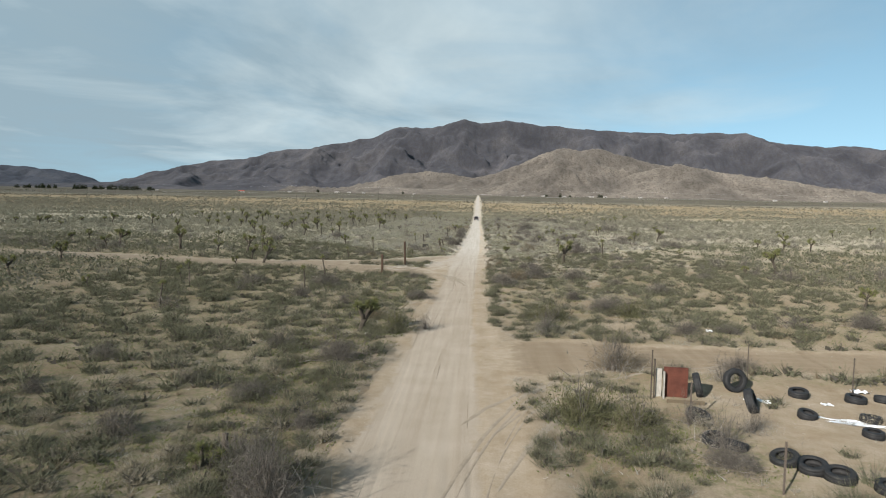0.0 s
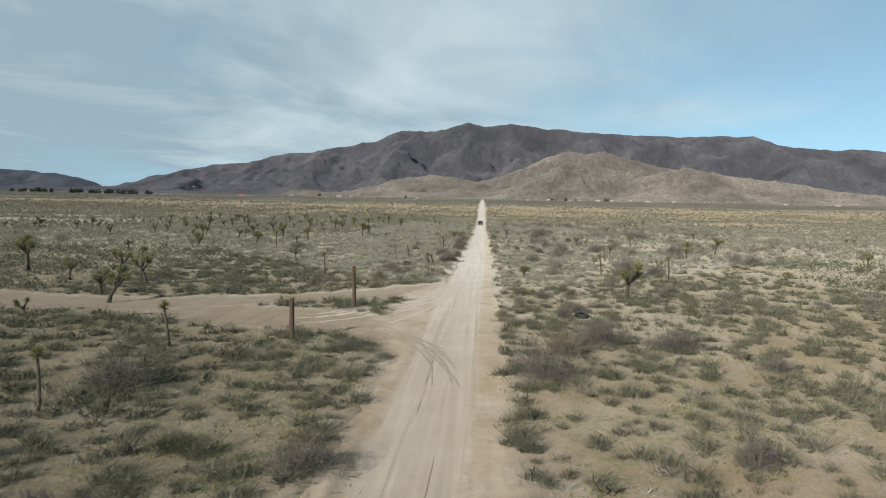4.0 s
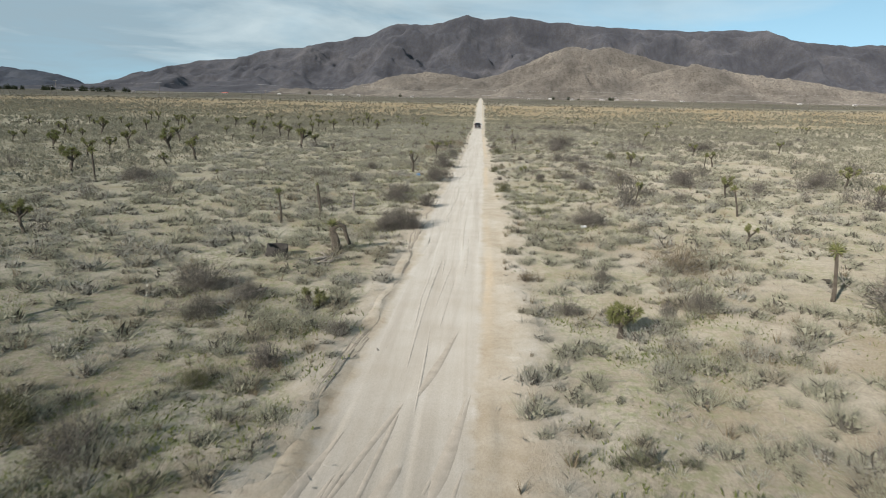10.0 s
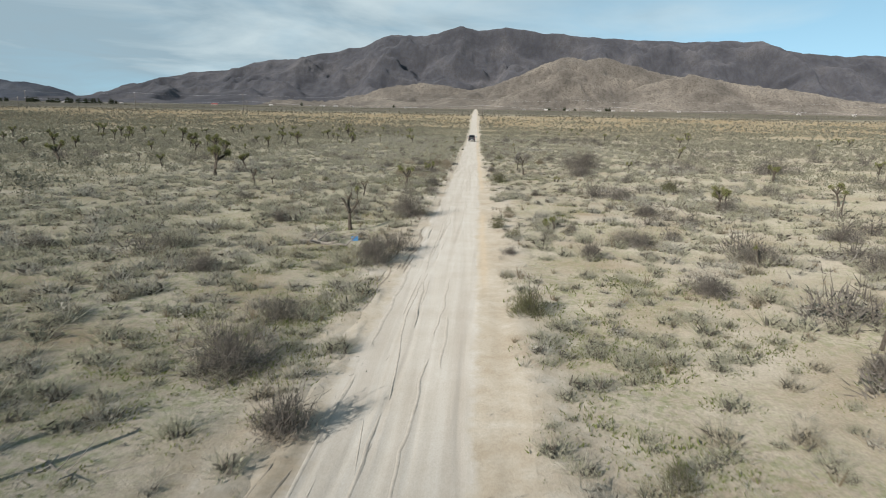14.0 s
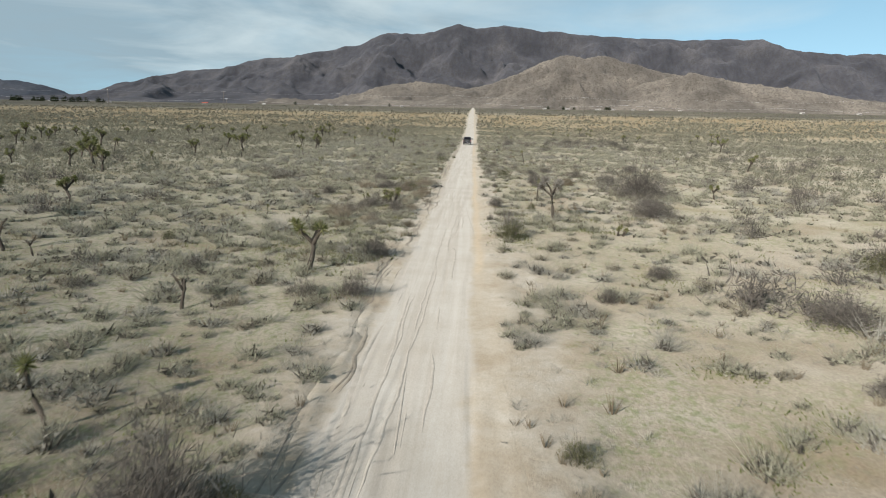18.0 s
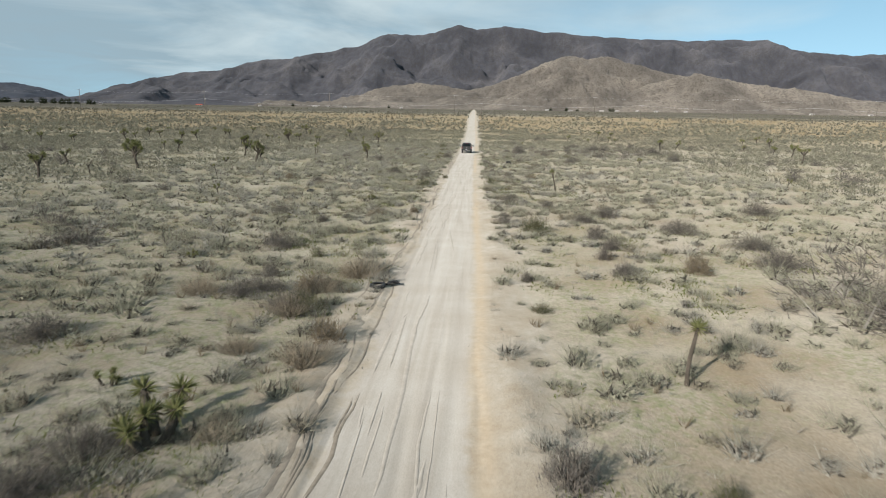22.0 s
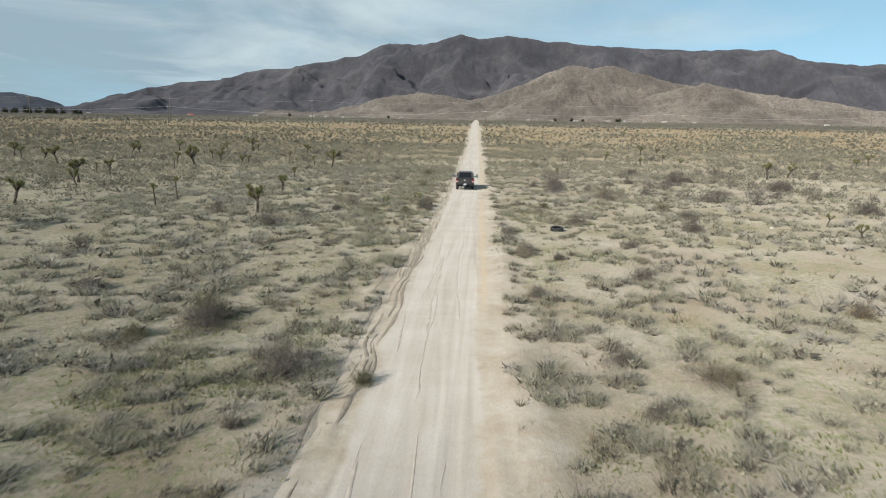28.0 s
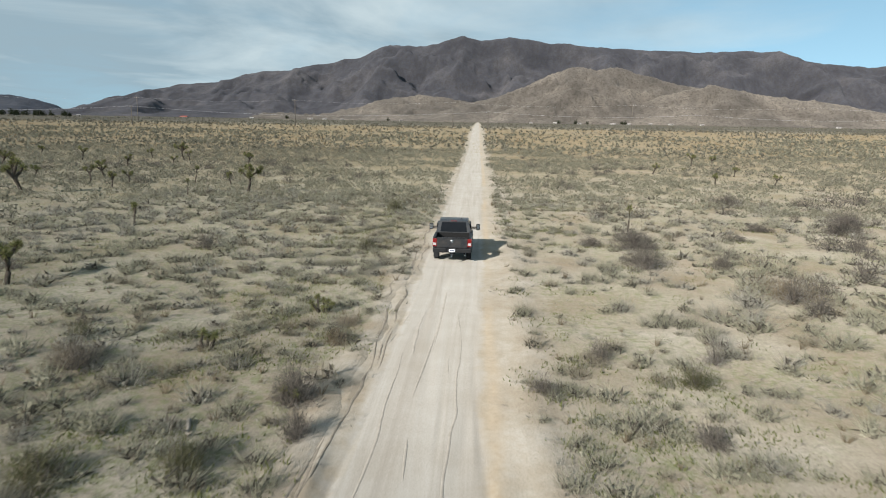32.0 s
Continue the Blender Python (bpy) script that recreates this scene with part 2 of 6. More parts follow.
def rings(bm, loops, closed=True, caps=True):
    """Skin rows of points with the same count."""
    rows = [[bm.verts.new(p) for p in loop] for loop in loops]
    n = len(rows[0])
    for a, b in zip(rows[:-1], rows[1:]):
        for i in range(n if closed else n - 1):
            bm.faces.new((a[i], a[(i + 1) % n], b[(i + 1) % n], b[i]))
    if caps and closed:
        bm.faces.new(rows[0][::-1])
        bm.faces.new(rows[-1])
    return rows


def tube(bm, pts, radii, sides=6, caps=True):
    loops, pts = [], [Vector(p) for p in pts]
    for i, p in enumerate(pts):
        d = (pts[min(i + 1, len(pts) - 1)] - pts[max(i - 1, 0)]).normalized()
        a = d.orthogonal().normalized() if abs(d.z) > 0.98 else d.cross(Vector((0, 0, 1))).normalized()
        b = d.cross(a)
        loops.append([p + radii[i] * (math.cos(2 * math.pi * k / sides) * a + math.sin(2 * math.pi * k / sides) * b) for k in range(sides)])
    return rings(bm, loops, True, caps)


def lathe(bm, profile, sides=24, axis="X"):
    """Turn (radius, along) pairs round an axis."""
    loops = []
    for k in range(sides):
        a = 2 * math.pi * k / sides
        if axis == "X":
            loops.append([(h, r * math.cos(a), r * math.sin(a)) for r, h in profile])
        else:
            loops.append([(r * math.cos(a), r * math.sin(a), h) for r, h in profile])
    rows = [[bm.verts.new(p) for p in loop] for loop in loops]
    n = len(profile)
    for k in range(sides):
        a, b = rows[k], rows[(k + 1) % sides]
        for i in range(n - 1):
            bm.faces.new((a[i], b[i], b[i + 1], a[i + 1]))
    return rows


# ---- materials ----
class Mat:
    """A node material under construction."""

    def __init__(self, name, rough=0.85, metal=0.0, spec=0.3):
        self.mat = bpy.data.materials.new(name)
        self.mat.use_nodes = True
        self.nodes, self.links = self.mat.node_tree.nodes, self.mat.node_tree.links
        self.bsdf = self.nodes["Principled BSDF"]
        self.bsdf.inputs["Roughness"].default_value = rough
        self.bsdf.inputs["Metallic"].default_value = metal
        self.bsdf.inputs["Specular IOR Level"].default_value = spec
        if rough > 0.75:
            self.bsdf.inputs["Diffuse Roughness"].default_value = 1.0
        self.co = self.nodes.new("ShaderNodeTexCoord").outputs["Object"]
        self.pos = self.nodes.new("ShaderNodeNewGeometry")

    def where(self, scale=(1, 1, 1), world_space=True):
        m = self.nodes.new("ShaderNodeMapping")
        m.inputs["Scale"].default_value = scale
        self.links.new(self.pos.outputs["Position"] if world_space else self.co, m.inputs["Vector"])
        return m.outputs[0]

    def noise(self, scale, detail=4.0, rough=0.55, vec=None, dist=0.0):
        n = self.nodes.new("ShaderNodeTexNoise")
        self.links.new(vec if vec is not None else self.co, n.inputs["Vector"])
        for k, v in (("Scale", scale), ("Detail", detail), ("Roughness", rough), ("Distortion", dist)):
            n.inputs[k].default_value = v
        return n.outputs[0]

    def ramp(self, fac, *stops):
        n = self.nodes.new("ShaderNodeValToRGB")
        e = n.color_ramp.elements
        while len(e) < len(stops):
            e.new(0.5)
        for el, (p, c) in zip(e, stops):
            el.position, el.color = p, (*c, 1) if len(c) == 3 else c
        self.links.new(fac, n.inputs[0])
        return n.outputs[0]

    def mix(self, fac, a, b, how="MIX"):
        n = self.nodes.new("ShaderNodeMix")
        n.data_type, n.blend_type = "RGBA", how
        for s, v in (("Factor", fac), ("A", a), ("B", b)):
            sock = [i for i in n.inputs if i.name == s and (i.type == "RGBA" if s != "Factor" else i.type == "VALUE")][0]
            if isinstance(v, (int, float)):
                sock.default_value = v
            elif isinstance(v, tuple):
                sock.default_value = (*v, 1)
            else:
                self.links.new(v, sock)
        return [o for o in n.outputs if o.type == "RGBA"][0]

    def math(self, op, a, b=0.0, clamp=False):
        n = self.nodes.new("ShaderNodeMath")
        n.operation, n.use_clamp = op, clamp
        for i, v in enumerate((a, b)):
            if isinstance(v, (int, float)):
                n.inputs[i].default_value = v
            else:
                self.links.new(v, n.inputs[i])
        return n.outputs[0]

    def color(self, c):
        if isinstance(c, tuple):
            self.bsdf.inputs["Base Color"].default_value = (*c, 1)
        else:
            self.links.new(c, self.bsdf.inputs["Base Color"])
        return self

    def bump(self, height, strength=0.3, distance=0.02):
        n = self.nodes.new("ShaderNodeBump")
        n.inputs["Strength"].default_value, n.inputs["Distance"].default_value = strength, distance
        self.links.new(height, n.inputs["Height"])
        self.links.new(n.outputs[0], self.bsdf.inputs["Normal"])
        return self


def grained(name, dark, light, scale=8.0, rough=0.85, metal=0.0, bump=0.25, spec=0.3, world_space=True):
    """Two tones over coarse and fine noise."""
    m = Mat(name, rough, metal, spec)
    v = m.where(world_space=world_space)
    a, b = m.noise(scale, 5, 0.6, v), m.noise(scale * 9, 3, 0.6, v)
    f = m.math("ADD", m.math("MULTIPLY", a, 0.65), m.math("MULTIPLY", b, 0.35))
    m.color(m.ramp(f, (0.32, dark), (0.68, light)))
    if bump:
        m.bump(b, bump, 0.01)
    return m.mat


def with_attr(m, name):
    n = m.nodes.new("ShaderNodeAttribute")
    n.attribute_name = name
    return n.outputs["Fac"]


def loose_sand(m, v):
    """Scattered pale sand beside the wheel tracks."""
    c = m.ramp(m.noise(0.45, 5, 0.62, v), (0.3, (0.275, 0.232, 0.175)), (0.5, (0.328, 0.294, 0.240)), (0.7, (0.375, 0.346, 0.298)))
    c = m.mix(0.55, c, m.ramp(m.noise(19.0, 4, 0.7, v), (0.33, (0.66, 0.64, 0.61)), (0.58, (1, 1, 1))), "MULTIPLY")
    return m.mix(0.5, c, m.ramp(m.noise(2.4, 4, 0.7, v), (0.40, (0.80, 0.75, 0.68)), (0.62, (1, 1, 1))), "MULTIPLY")


def ground_material():
    m = Mat("desert_sand", 0.95, 0.0, 0.1)
    v = m.where()
    sand = m.ramp(m.noise(0.22, 6, 0.6, v), (0.3, (0.232, 0.185, 0.128)), (0.5, (0.300, 0.262, 0.204)), (0.70, (0.362, 0.328, 0.270)))
    grit = m.ramp(m.noise(14.0, 4, 0.7, v), (0.35, (0.62, 0.60, 0.58)), (0.6, (1, 1, 1)))
    c = m.mix(0.75, sand, grit, "MULTIPLY")
    litter = m.ramp(m.noise(2.6, 5, 0.75, v), (0.50, (0, 0, 0)), (0.62, (1, 1, 1)))
    c = m.mix(m.math("MULTIPLY", litter, 0.35), c, (0.175, 0.155, 0.118))
    side_x = m.nodes.new("ShaderNodeSeparateXYZ")
    m.links.new(m.pos.outputs["Position"], side_x.inputs[0])
    west = m.math("MAXIMUM", m.math("MINIMUM", m.math("MULTIPLY", side_x.outputs["X"], -0.012), 0.06), -0.07)
    green = m.math("MULTIPLY", m.ramp(m.math("ADD", m.noise(0.16, 3, 0.55, v), west), (0.31, (0, 0, 0)), (0.52, (1, 1, 1))), m.ramp(m.noise(3.4, 6, 0.75, v), (0.46, (0, 0, 0)), (0.60, (1, 1, 1))))
    where_y = m.nodes.new("ShaderNodeSeparateXYZ")
    m.links.new(m.pos.outputs["Position"], where_y.inputs[0])
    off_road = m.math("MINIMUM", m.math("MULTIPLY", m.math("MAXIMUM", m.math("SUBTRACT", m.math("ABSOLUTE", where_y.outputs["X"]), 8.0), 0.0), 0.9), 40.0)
    # Dimness of the first stretch is put into the colour, fading with y
    dimmed = m.ramp(m.math("DIVIDE", m.math("SUBTRACT", m.math("ADD", where_y.outputs["Y"], m.math("MULTIPLY", m.noise(0.08, 3, 0.6, v), 60.0)), off_road), 200.0), (0.42, (1, 1, 1)), (0.63, (0, 0, 0)))
    c = m.mix(m.math("MULTIPLY", green, 0.72), c, m.ramp(m.noise(9.0, 3, 0.7, v), (0.35, (0.100, 0.116, 0.050)), (0.65, (0.190, 0.206, 0.104))))
    # dry grass covers the rise far ahead, scrub the plain behind it
    y = m.nodes.new("ShaderNodeSeparateXYZ")
    m.links.new(m.pos.outputs["Position"], y.inputs[0])
    wob = m.math("MULTIPLY", m.math("SUBTRACT", m.noise(0.012, 4, 0.6, v), 0.5), 160.0)
    yy = m.math("ADD", y.outputs["Y"], wob)
    band = m.ramp(m.math("DIVIDE", yy, 2000.0), (0.160, (0, 0, 0)), (0.225, (1, 1, 1)), (0.31, (1, 1, 1)), (0.345, (0, 0, 0)))
    c = m.mix(m.math("MULTIPLY", m.math("MULTIPLY", band, m.ramp(m.noise(0.03, 4, 0.65, v), (0.35, (0.65, 0.65, 0.65)), (0.6, (1, 1, 1)))), 0.92), c, m.ramp(m.noise(0.3, 5, 0.7, v), (0.35, (0.140, 0.112, 0.066)), (0.65, (0.250, 0.188, 0.110))))
    far = m.ramp(m.math("DIVIDE", yy, 2000.0), (0.32, (0, 0, 0)), (0.40, (1, 1, 1)))
    scrub = m.ramp(m.noise(0.02, 6, 0.7, m.where((1, 0.35, 1))), (0.35, (0.06, 0.055, 0.042)), (0.6, (0.10, 0.088, 0.066)), (0.75, (0.155, 0.132, 0.10)))
    c = m.mix(far, c, scrub)
    scattered = m.math("ADD", with_attr(m, "sandy"), m.math("MULTIPLY", m.math("SUBTRACT", m.noise(1.3, 6, 0.72, v), 0.5), 1.9))
    c = m.mix(m.ramp(scattered, (0.30, (0, 0, 0)), (0.72, (1, 1, 1))), c, loose_sand(m, v))
    c = m.mix(m.math("MULTIPLY", dimmed, 0.85), c, (0.66, 0.60, 0.53), "MULTIPLY")
    m.color(c)
    m.bump(m.noise(4.0, 8, 0.75, v), 0.68, 0.09)
    return m.mat


def road_material(name, tint):
    m = Mat(name, 0.95, 0.0, 0.1)
    v = m.where()
    streak = m.noise(1.0, 5, 0.6, m.where((1.7, 0.045, 1)), 1.2)
    c = m.ramp(streak, (0.30, (0.315 * tint[0], 0.288 * tint[1], 0.250 * tint[2])), (0.5, (0.360 * tint[0], 0.336 * tint[1], 0.297 * tint[2])), (0.70, (0.395 * tint[0], 0.374 * tint[1], 0.338 * tint[2])))
    c = m.mix(0.5, c, m.ramp(m.noise(0.5, 5, 0.65, v), (0.35, (0.80, 0.77, 0.72)), (0.65, (1, 1, 1))), "MULTIPLY")
    c = m.mix(0.55, c, m.ramp(m.noise(26.0, 3, 0.7, v), (0.32, (0.72, 0.70, 0.68)), (0.6, (1, 1, 1))), "MULTIPLY")
    where_y = m.nodes.new("ShaderNodeSeparateXYZ")
    m.links.new(m.pos.outputs["Position"], where_y.inputs[0])
    # The bed carries the same dimness in its colour at low y
    dimmed = m.ramp(m.math("DIVIDE", where_y.outputs["Y"], 200.0), (0.30, (1, 1, 1)), (0.55, (0, 0, 0)))
    loose = m.math("ADD", with_attr(m, "sandy"), m.math("MULTIPLY", m.math("SUBTRACT", m.noise(1.3, 6, 0.72, v), 0.5), 1.9))
    c = m.mix(m.ramp(loose, (0.25, (0, 0, 0)), (0.75, (1, 1, 1))), c, loose_sand(m, v))
    warm = m.math("MULTIPLY", with_attr(m, "warm"), m.ramp(m.noise(2.2, 5, 0.7, m.where((1, 0.4, 1))), (0.3, (0.35, 0.35, 0.35)), (0.6, (0.85, 0.85, 0.85))))
    c = m.mix(warm, c, m.ramp(m.noise(6.0, 4, 0.7, v), (0.35, (0.305, 0.240, 0.165)), (0.65, (0.380, 0.316, 0.232))))
    c = m.mix(m.math("MULTIPLY", dimmed, 0.85), c, (0.68, 0.62, 0.55), "MULTIPLY")
    m.color(c)
    m.bump(m.math("ADD", m.noise(1.0, 5, 0.65, m.where((7, 0.35, 1))), m.math("MULTIPLY", m.noise(18.0, 4, 0.7, v), 0.5)), 0.22, 0.02)
    return m.mat


def leaf_material(name, a, b, c, patch=0.6):
    """Foliage: three tones by neighbourhood, varied from leaf to leaf."""
    m = Mat(name, 0.8, 0.0, 0.15)
    f = m.math("ADD", m.math("MULTIPLY", m.noise(patch, 3, 0.6, m.where()), 0.45), m.math("MULTIPLY", m.pos.outputs["Random Per Island"], 0.28))
    f = m.math("ADD", f, m.math("MULTIPLY", m.noise(22.0, 3, 0.7, m.where()), 0.30))
    tone = m.ramp(f, (0.30, a), (0.52, b), (0.74, c))
    m.color(tone)
    thin = m.nodes.new("ShaderNodeBsdfTranslucent")
    m.links.new(tone, thin.inputs["Color"])
    both = m.nodes.new("ShaderNodeMixShader")
    both.inputs[0].default_value = 0.36
    m.links.new(m.bsdf.outputs[0], both.inputs[1])
    m.links.new(thin.outputs[0], both.inputs[2])
    m.links.new(both.outputs[0], m.nodes["Material Output"].inputs["Surface"])
    return m.mat


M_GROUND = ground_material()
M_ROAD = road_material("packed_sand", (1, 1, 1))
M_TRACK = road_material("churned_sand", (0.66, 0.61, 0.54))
M_RUT = grained("pressed_sand", (0.245, 0.221, 0.187), (0.350, 0.322, 0.280), 3.0, 0.95, bump=0.5, spec=0.1)
M_EDGE = grained("churned_dirt", (0.140, 0.120, 0.094), (0.262, 0.228, 0.184), 5.0, 0.95, bump=0.8, spec=0.1)
M_MARK = grained("turned_sand", (0.215, 0.188, 0.154), (0.320, 0.284, 0.238), 3.0, 0.95, bump=0.5, spec=0.1)
M_FARTREE = leaf_material("dark_evergreen", (0.018, 0.024, 0.012), (0.032, 0.040, 0.020), (0.055, 0.062, 0.034), 0.1)
M_TWIG = leaf_material("grey_twigs", (0.090, 0.078, 0.065), (0.152, 0.133, 0.113), (0.240, 0.213, 0.185), 2.0)
M_DEADWOOD = grained("bleached_wood", (0.13, 0.112, 0.095), (0.32, 0.285, 0.245), 7.0, 0.9, bump=0.5)
M_SAGE = leaf_material("sage_leaves", (0.205, 0.194, 0.136), (0.322, 0.306, 0.224), (0.428, 0.408, 0.312))
# Sage turned olive and darker, carrying the dim first stretch in its colour
M_DARKSAGE = leaf_material("dim_olive_sage_leaves", (0.085, 0.084, 0.050), (0.142, 0.138, 0.088), (0.215, 0.208, 0.142))
# Brush tones darkened for the plain; shade of dense cover is in the colour
M_FARBRUSH = leaf_material("far_brush_shaded", (0.110, 0.103, 0.078), (0.172, 0.160, 0.124), (0.250, 0.233, 0.184))
M_OLIVE = leaf_material("creosote_leaves", (0.08, 0.078, 0.038), (0.125, 0.12, 0.062), (0.19, 0.18, 0.105))
M_GREYLEAF = leaf_material("grey_brush", (0.208, 0.194, 0.160), (0.328, 0.308, 0.258), (0.436, 0.412, 0.352))
M_KHAKI = leaf_material("khaki_brush", (0.180, 0.155, 0.108), (0.280, 0.245, 0.178), (0.375, 0.335, 0.255), 0.9)
# Stem colour, darkened so that it reads as shade inside the clumps
M_STEM_SHADE = leaf_material("stems_and_inner_shade", (0.060, 0.053, 0.042), (0.100, 0.088, 0.071), (0.155, 0.138, 0.113), 1.0)
M_STICK = leaf_material("bleached_sticks", (0.12, 0.105, 0.085), (0.26, 0.235, 0.200), (0.42, 0.39, 0.345), 3.0)
# Lighter step of those tones, still darkened in colour for the clumps' shade
M_PLAINBRUSH = leaf_material("plain_brush_shaded", (0.150, 0.142, 0.100), (0.235, 0.222, 0.162), (0.325, 0.308, 0.232), 0.15)
M_TAN = leaf_material("dry_brush", (0.13, 0.10, 0.065), (0.20, 0.158, 0.105), (0.275, 0.225, 0.155))
M_STRAW = leaf_material("straw_grass", (0.20, 0.145, 0.08), (0.29, 0.215, 0.125), (0.38, 0.305, 0.195), 0.05)
M_GRASS = leaf_material("green_sprouts", (0.09, 0.105, 0.032), (0.145, 0.16, 0.055), (0.21, 0.22, 0.09))
M_BARK = grained("shaggy_bark", (0.042, 0.034, 0.026), (0.12, 0.100, 0.078), 9.0, 0.95, bump=0.8, world_space=False)
M_YUCCA = leaf_material("yucca_leaves", (0.105, 0.110, 0.044), (0.172, 0.176, 0.070), (0.275, 0.270, 0.122), 1.5)
M_DEADLEAF = leaf_material("dead_yucca_leaves", (0.12, 0.095, 0.065), (0.19, 0.155, 0.11), (0.28, 0.235, 0.17), 1.5)
M_POST = grained("weathered_post", (0.045, 0.028, 0.018), (0.11, 0.068, 0.045), 5.0, 0.8, bump=0.6, world_space=False)
M_RUBBER = grained("old_rubber", (0.012, 0.012, 0.013), (0.035, 0.034, 0.033), 6.0, 0.65, bump=0.2, world_space=False)

from mathutils.bvhtree import BVHTree

# ---- large structure: ground, roads, mountains ----
xs_half = np.concatenate([np.arange(0, 5.0, 0.25), np.arange(5.0, 14, 0.45), np.arange(14, 46, 0.9), np.geomspace(46, 3600, 36)])
xs_ground = np.concatenate([-xs_half[:0:-1], xs_half]) - 0.85
ys_ground = np.concatenate([-np.geomspace(600, 26, 12), np.arange(-24, 330, 0.8), np.geomspace(330, 4900, 90)])
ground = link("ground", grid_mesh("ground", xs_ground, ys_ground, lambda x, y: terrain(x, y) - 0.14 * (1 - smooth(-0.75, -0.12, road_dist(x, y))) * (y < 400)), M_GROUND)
def sandy_attr(ob, fn, name="sandy"):
    """How far loose sand from the wheel tracks covers a surface."""
    me = ob.data
    v = np.empty(len(me.vertices) * 3, np.float32)
    me.vertices.foreach_get("co", v)
    v = v.reshape(-1, 3).astype(float)
    a = me.attributes.new(name, "FLOAT", "POINT")
    a.data.foreach_set("value", np.asarray(fn(v[:, 0], v[:, 1]), np.float32))


def ground_sand(x, y):
    d = main_dist(x, y)
    wide = np.where(x > road_mid(y), 2.9, 1.9) * (0.35 + 1.3 * fbm(x * 0 + np.sign(x + 0.5), y / 12.0, 3, 91))
    a = 1 - smooth(0.0, 1.0, d / wide)
    yard = 0.72 * smooth(7.0, 9.5, x) * (1 - smooth(18, 24, x)) * smooth(11, 14, y) * (1 - smooth(25.5, 27.5, y))
    return np.maximum(np.maximum(a, yard), 0.7 * (1 - smooth(-0.2, 1.6, road_dist(x, y))))


sandy_attr(ground, ground_sand)
tagged(ground, "pale tan desert sand with patches of green sprouts", "ground", kind="structure")

RUTS = ((-1.30, 0.018, 0.05), (-1.45, 0.008, 0.12), (-0.85, 0.010, 0.07), (-0.42, 0.020, 0.05), (-0.1, 0.010, 0.15), (0.45, 0.014, 0.06), (0.95, 0.010, 0.18), (1.45, 0.016, 0.08))


def road_height(x, y):
    """Road bed with tyre ruts; its margins dive under the ground sheet."""
    u = x - road_mid(y)
    z = terrain(x, y) + 0.016
    for i, (c, deep, wide) in enumerate(RUTS):
        wander = 0.7 * (fbm(y / 8.0, np.full_like(y, i * 7.3), 4, 20 + i) - 0.5)
        d = (u - c - wander) / wide
        amount = 1.6 * smooth(0.38, 0.66, fbm(y / 7.0, np.full_like(y, i * 3.1), 3, 40 + i))
        z = z + deep * amount * (0.22 * np.exp(-((np.abs(d) - 1.6) / 0.7) ** 2) - np.exp(-d * d))
    z = z + 0.016 * (fbm(x / 0.30, y / 0.9, 3, 60) - 0.5)
    return z - 0.14 * smooth(-0.25, 0.5, main_dist(x, y))


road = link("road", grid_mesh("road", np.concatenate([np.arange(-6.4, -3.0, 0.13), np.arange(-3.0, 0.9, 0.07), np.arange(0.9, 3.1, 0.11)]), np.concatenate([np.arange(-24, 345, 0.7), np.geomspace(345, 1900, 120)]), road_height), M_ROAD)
sandy_attr(road, lambda x, y: 0.95 * smooth(-0.40, 0.30, bed_dist(x, y) + 0.35 * (fbm(x / 0.8, y / 2.0, 3, 61) - 0.5)))
sandy_attr(road, lambda x, y: np.exp(-((x - bed_e(y) - 0.20 - 0.12 * (fbm(y / 4.0, y * 0, 2, 65) - 0.5)) / 0.21) ** 2) * smooth(0.28, 0.55, fbm(y / 16.0, y * 0, 3, 66)) * smooth(90, 106, y), "warm")
tagged(road, "pale packed sand road with tyre ruts", "dirt road", kind="structure")


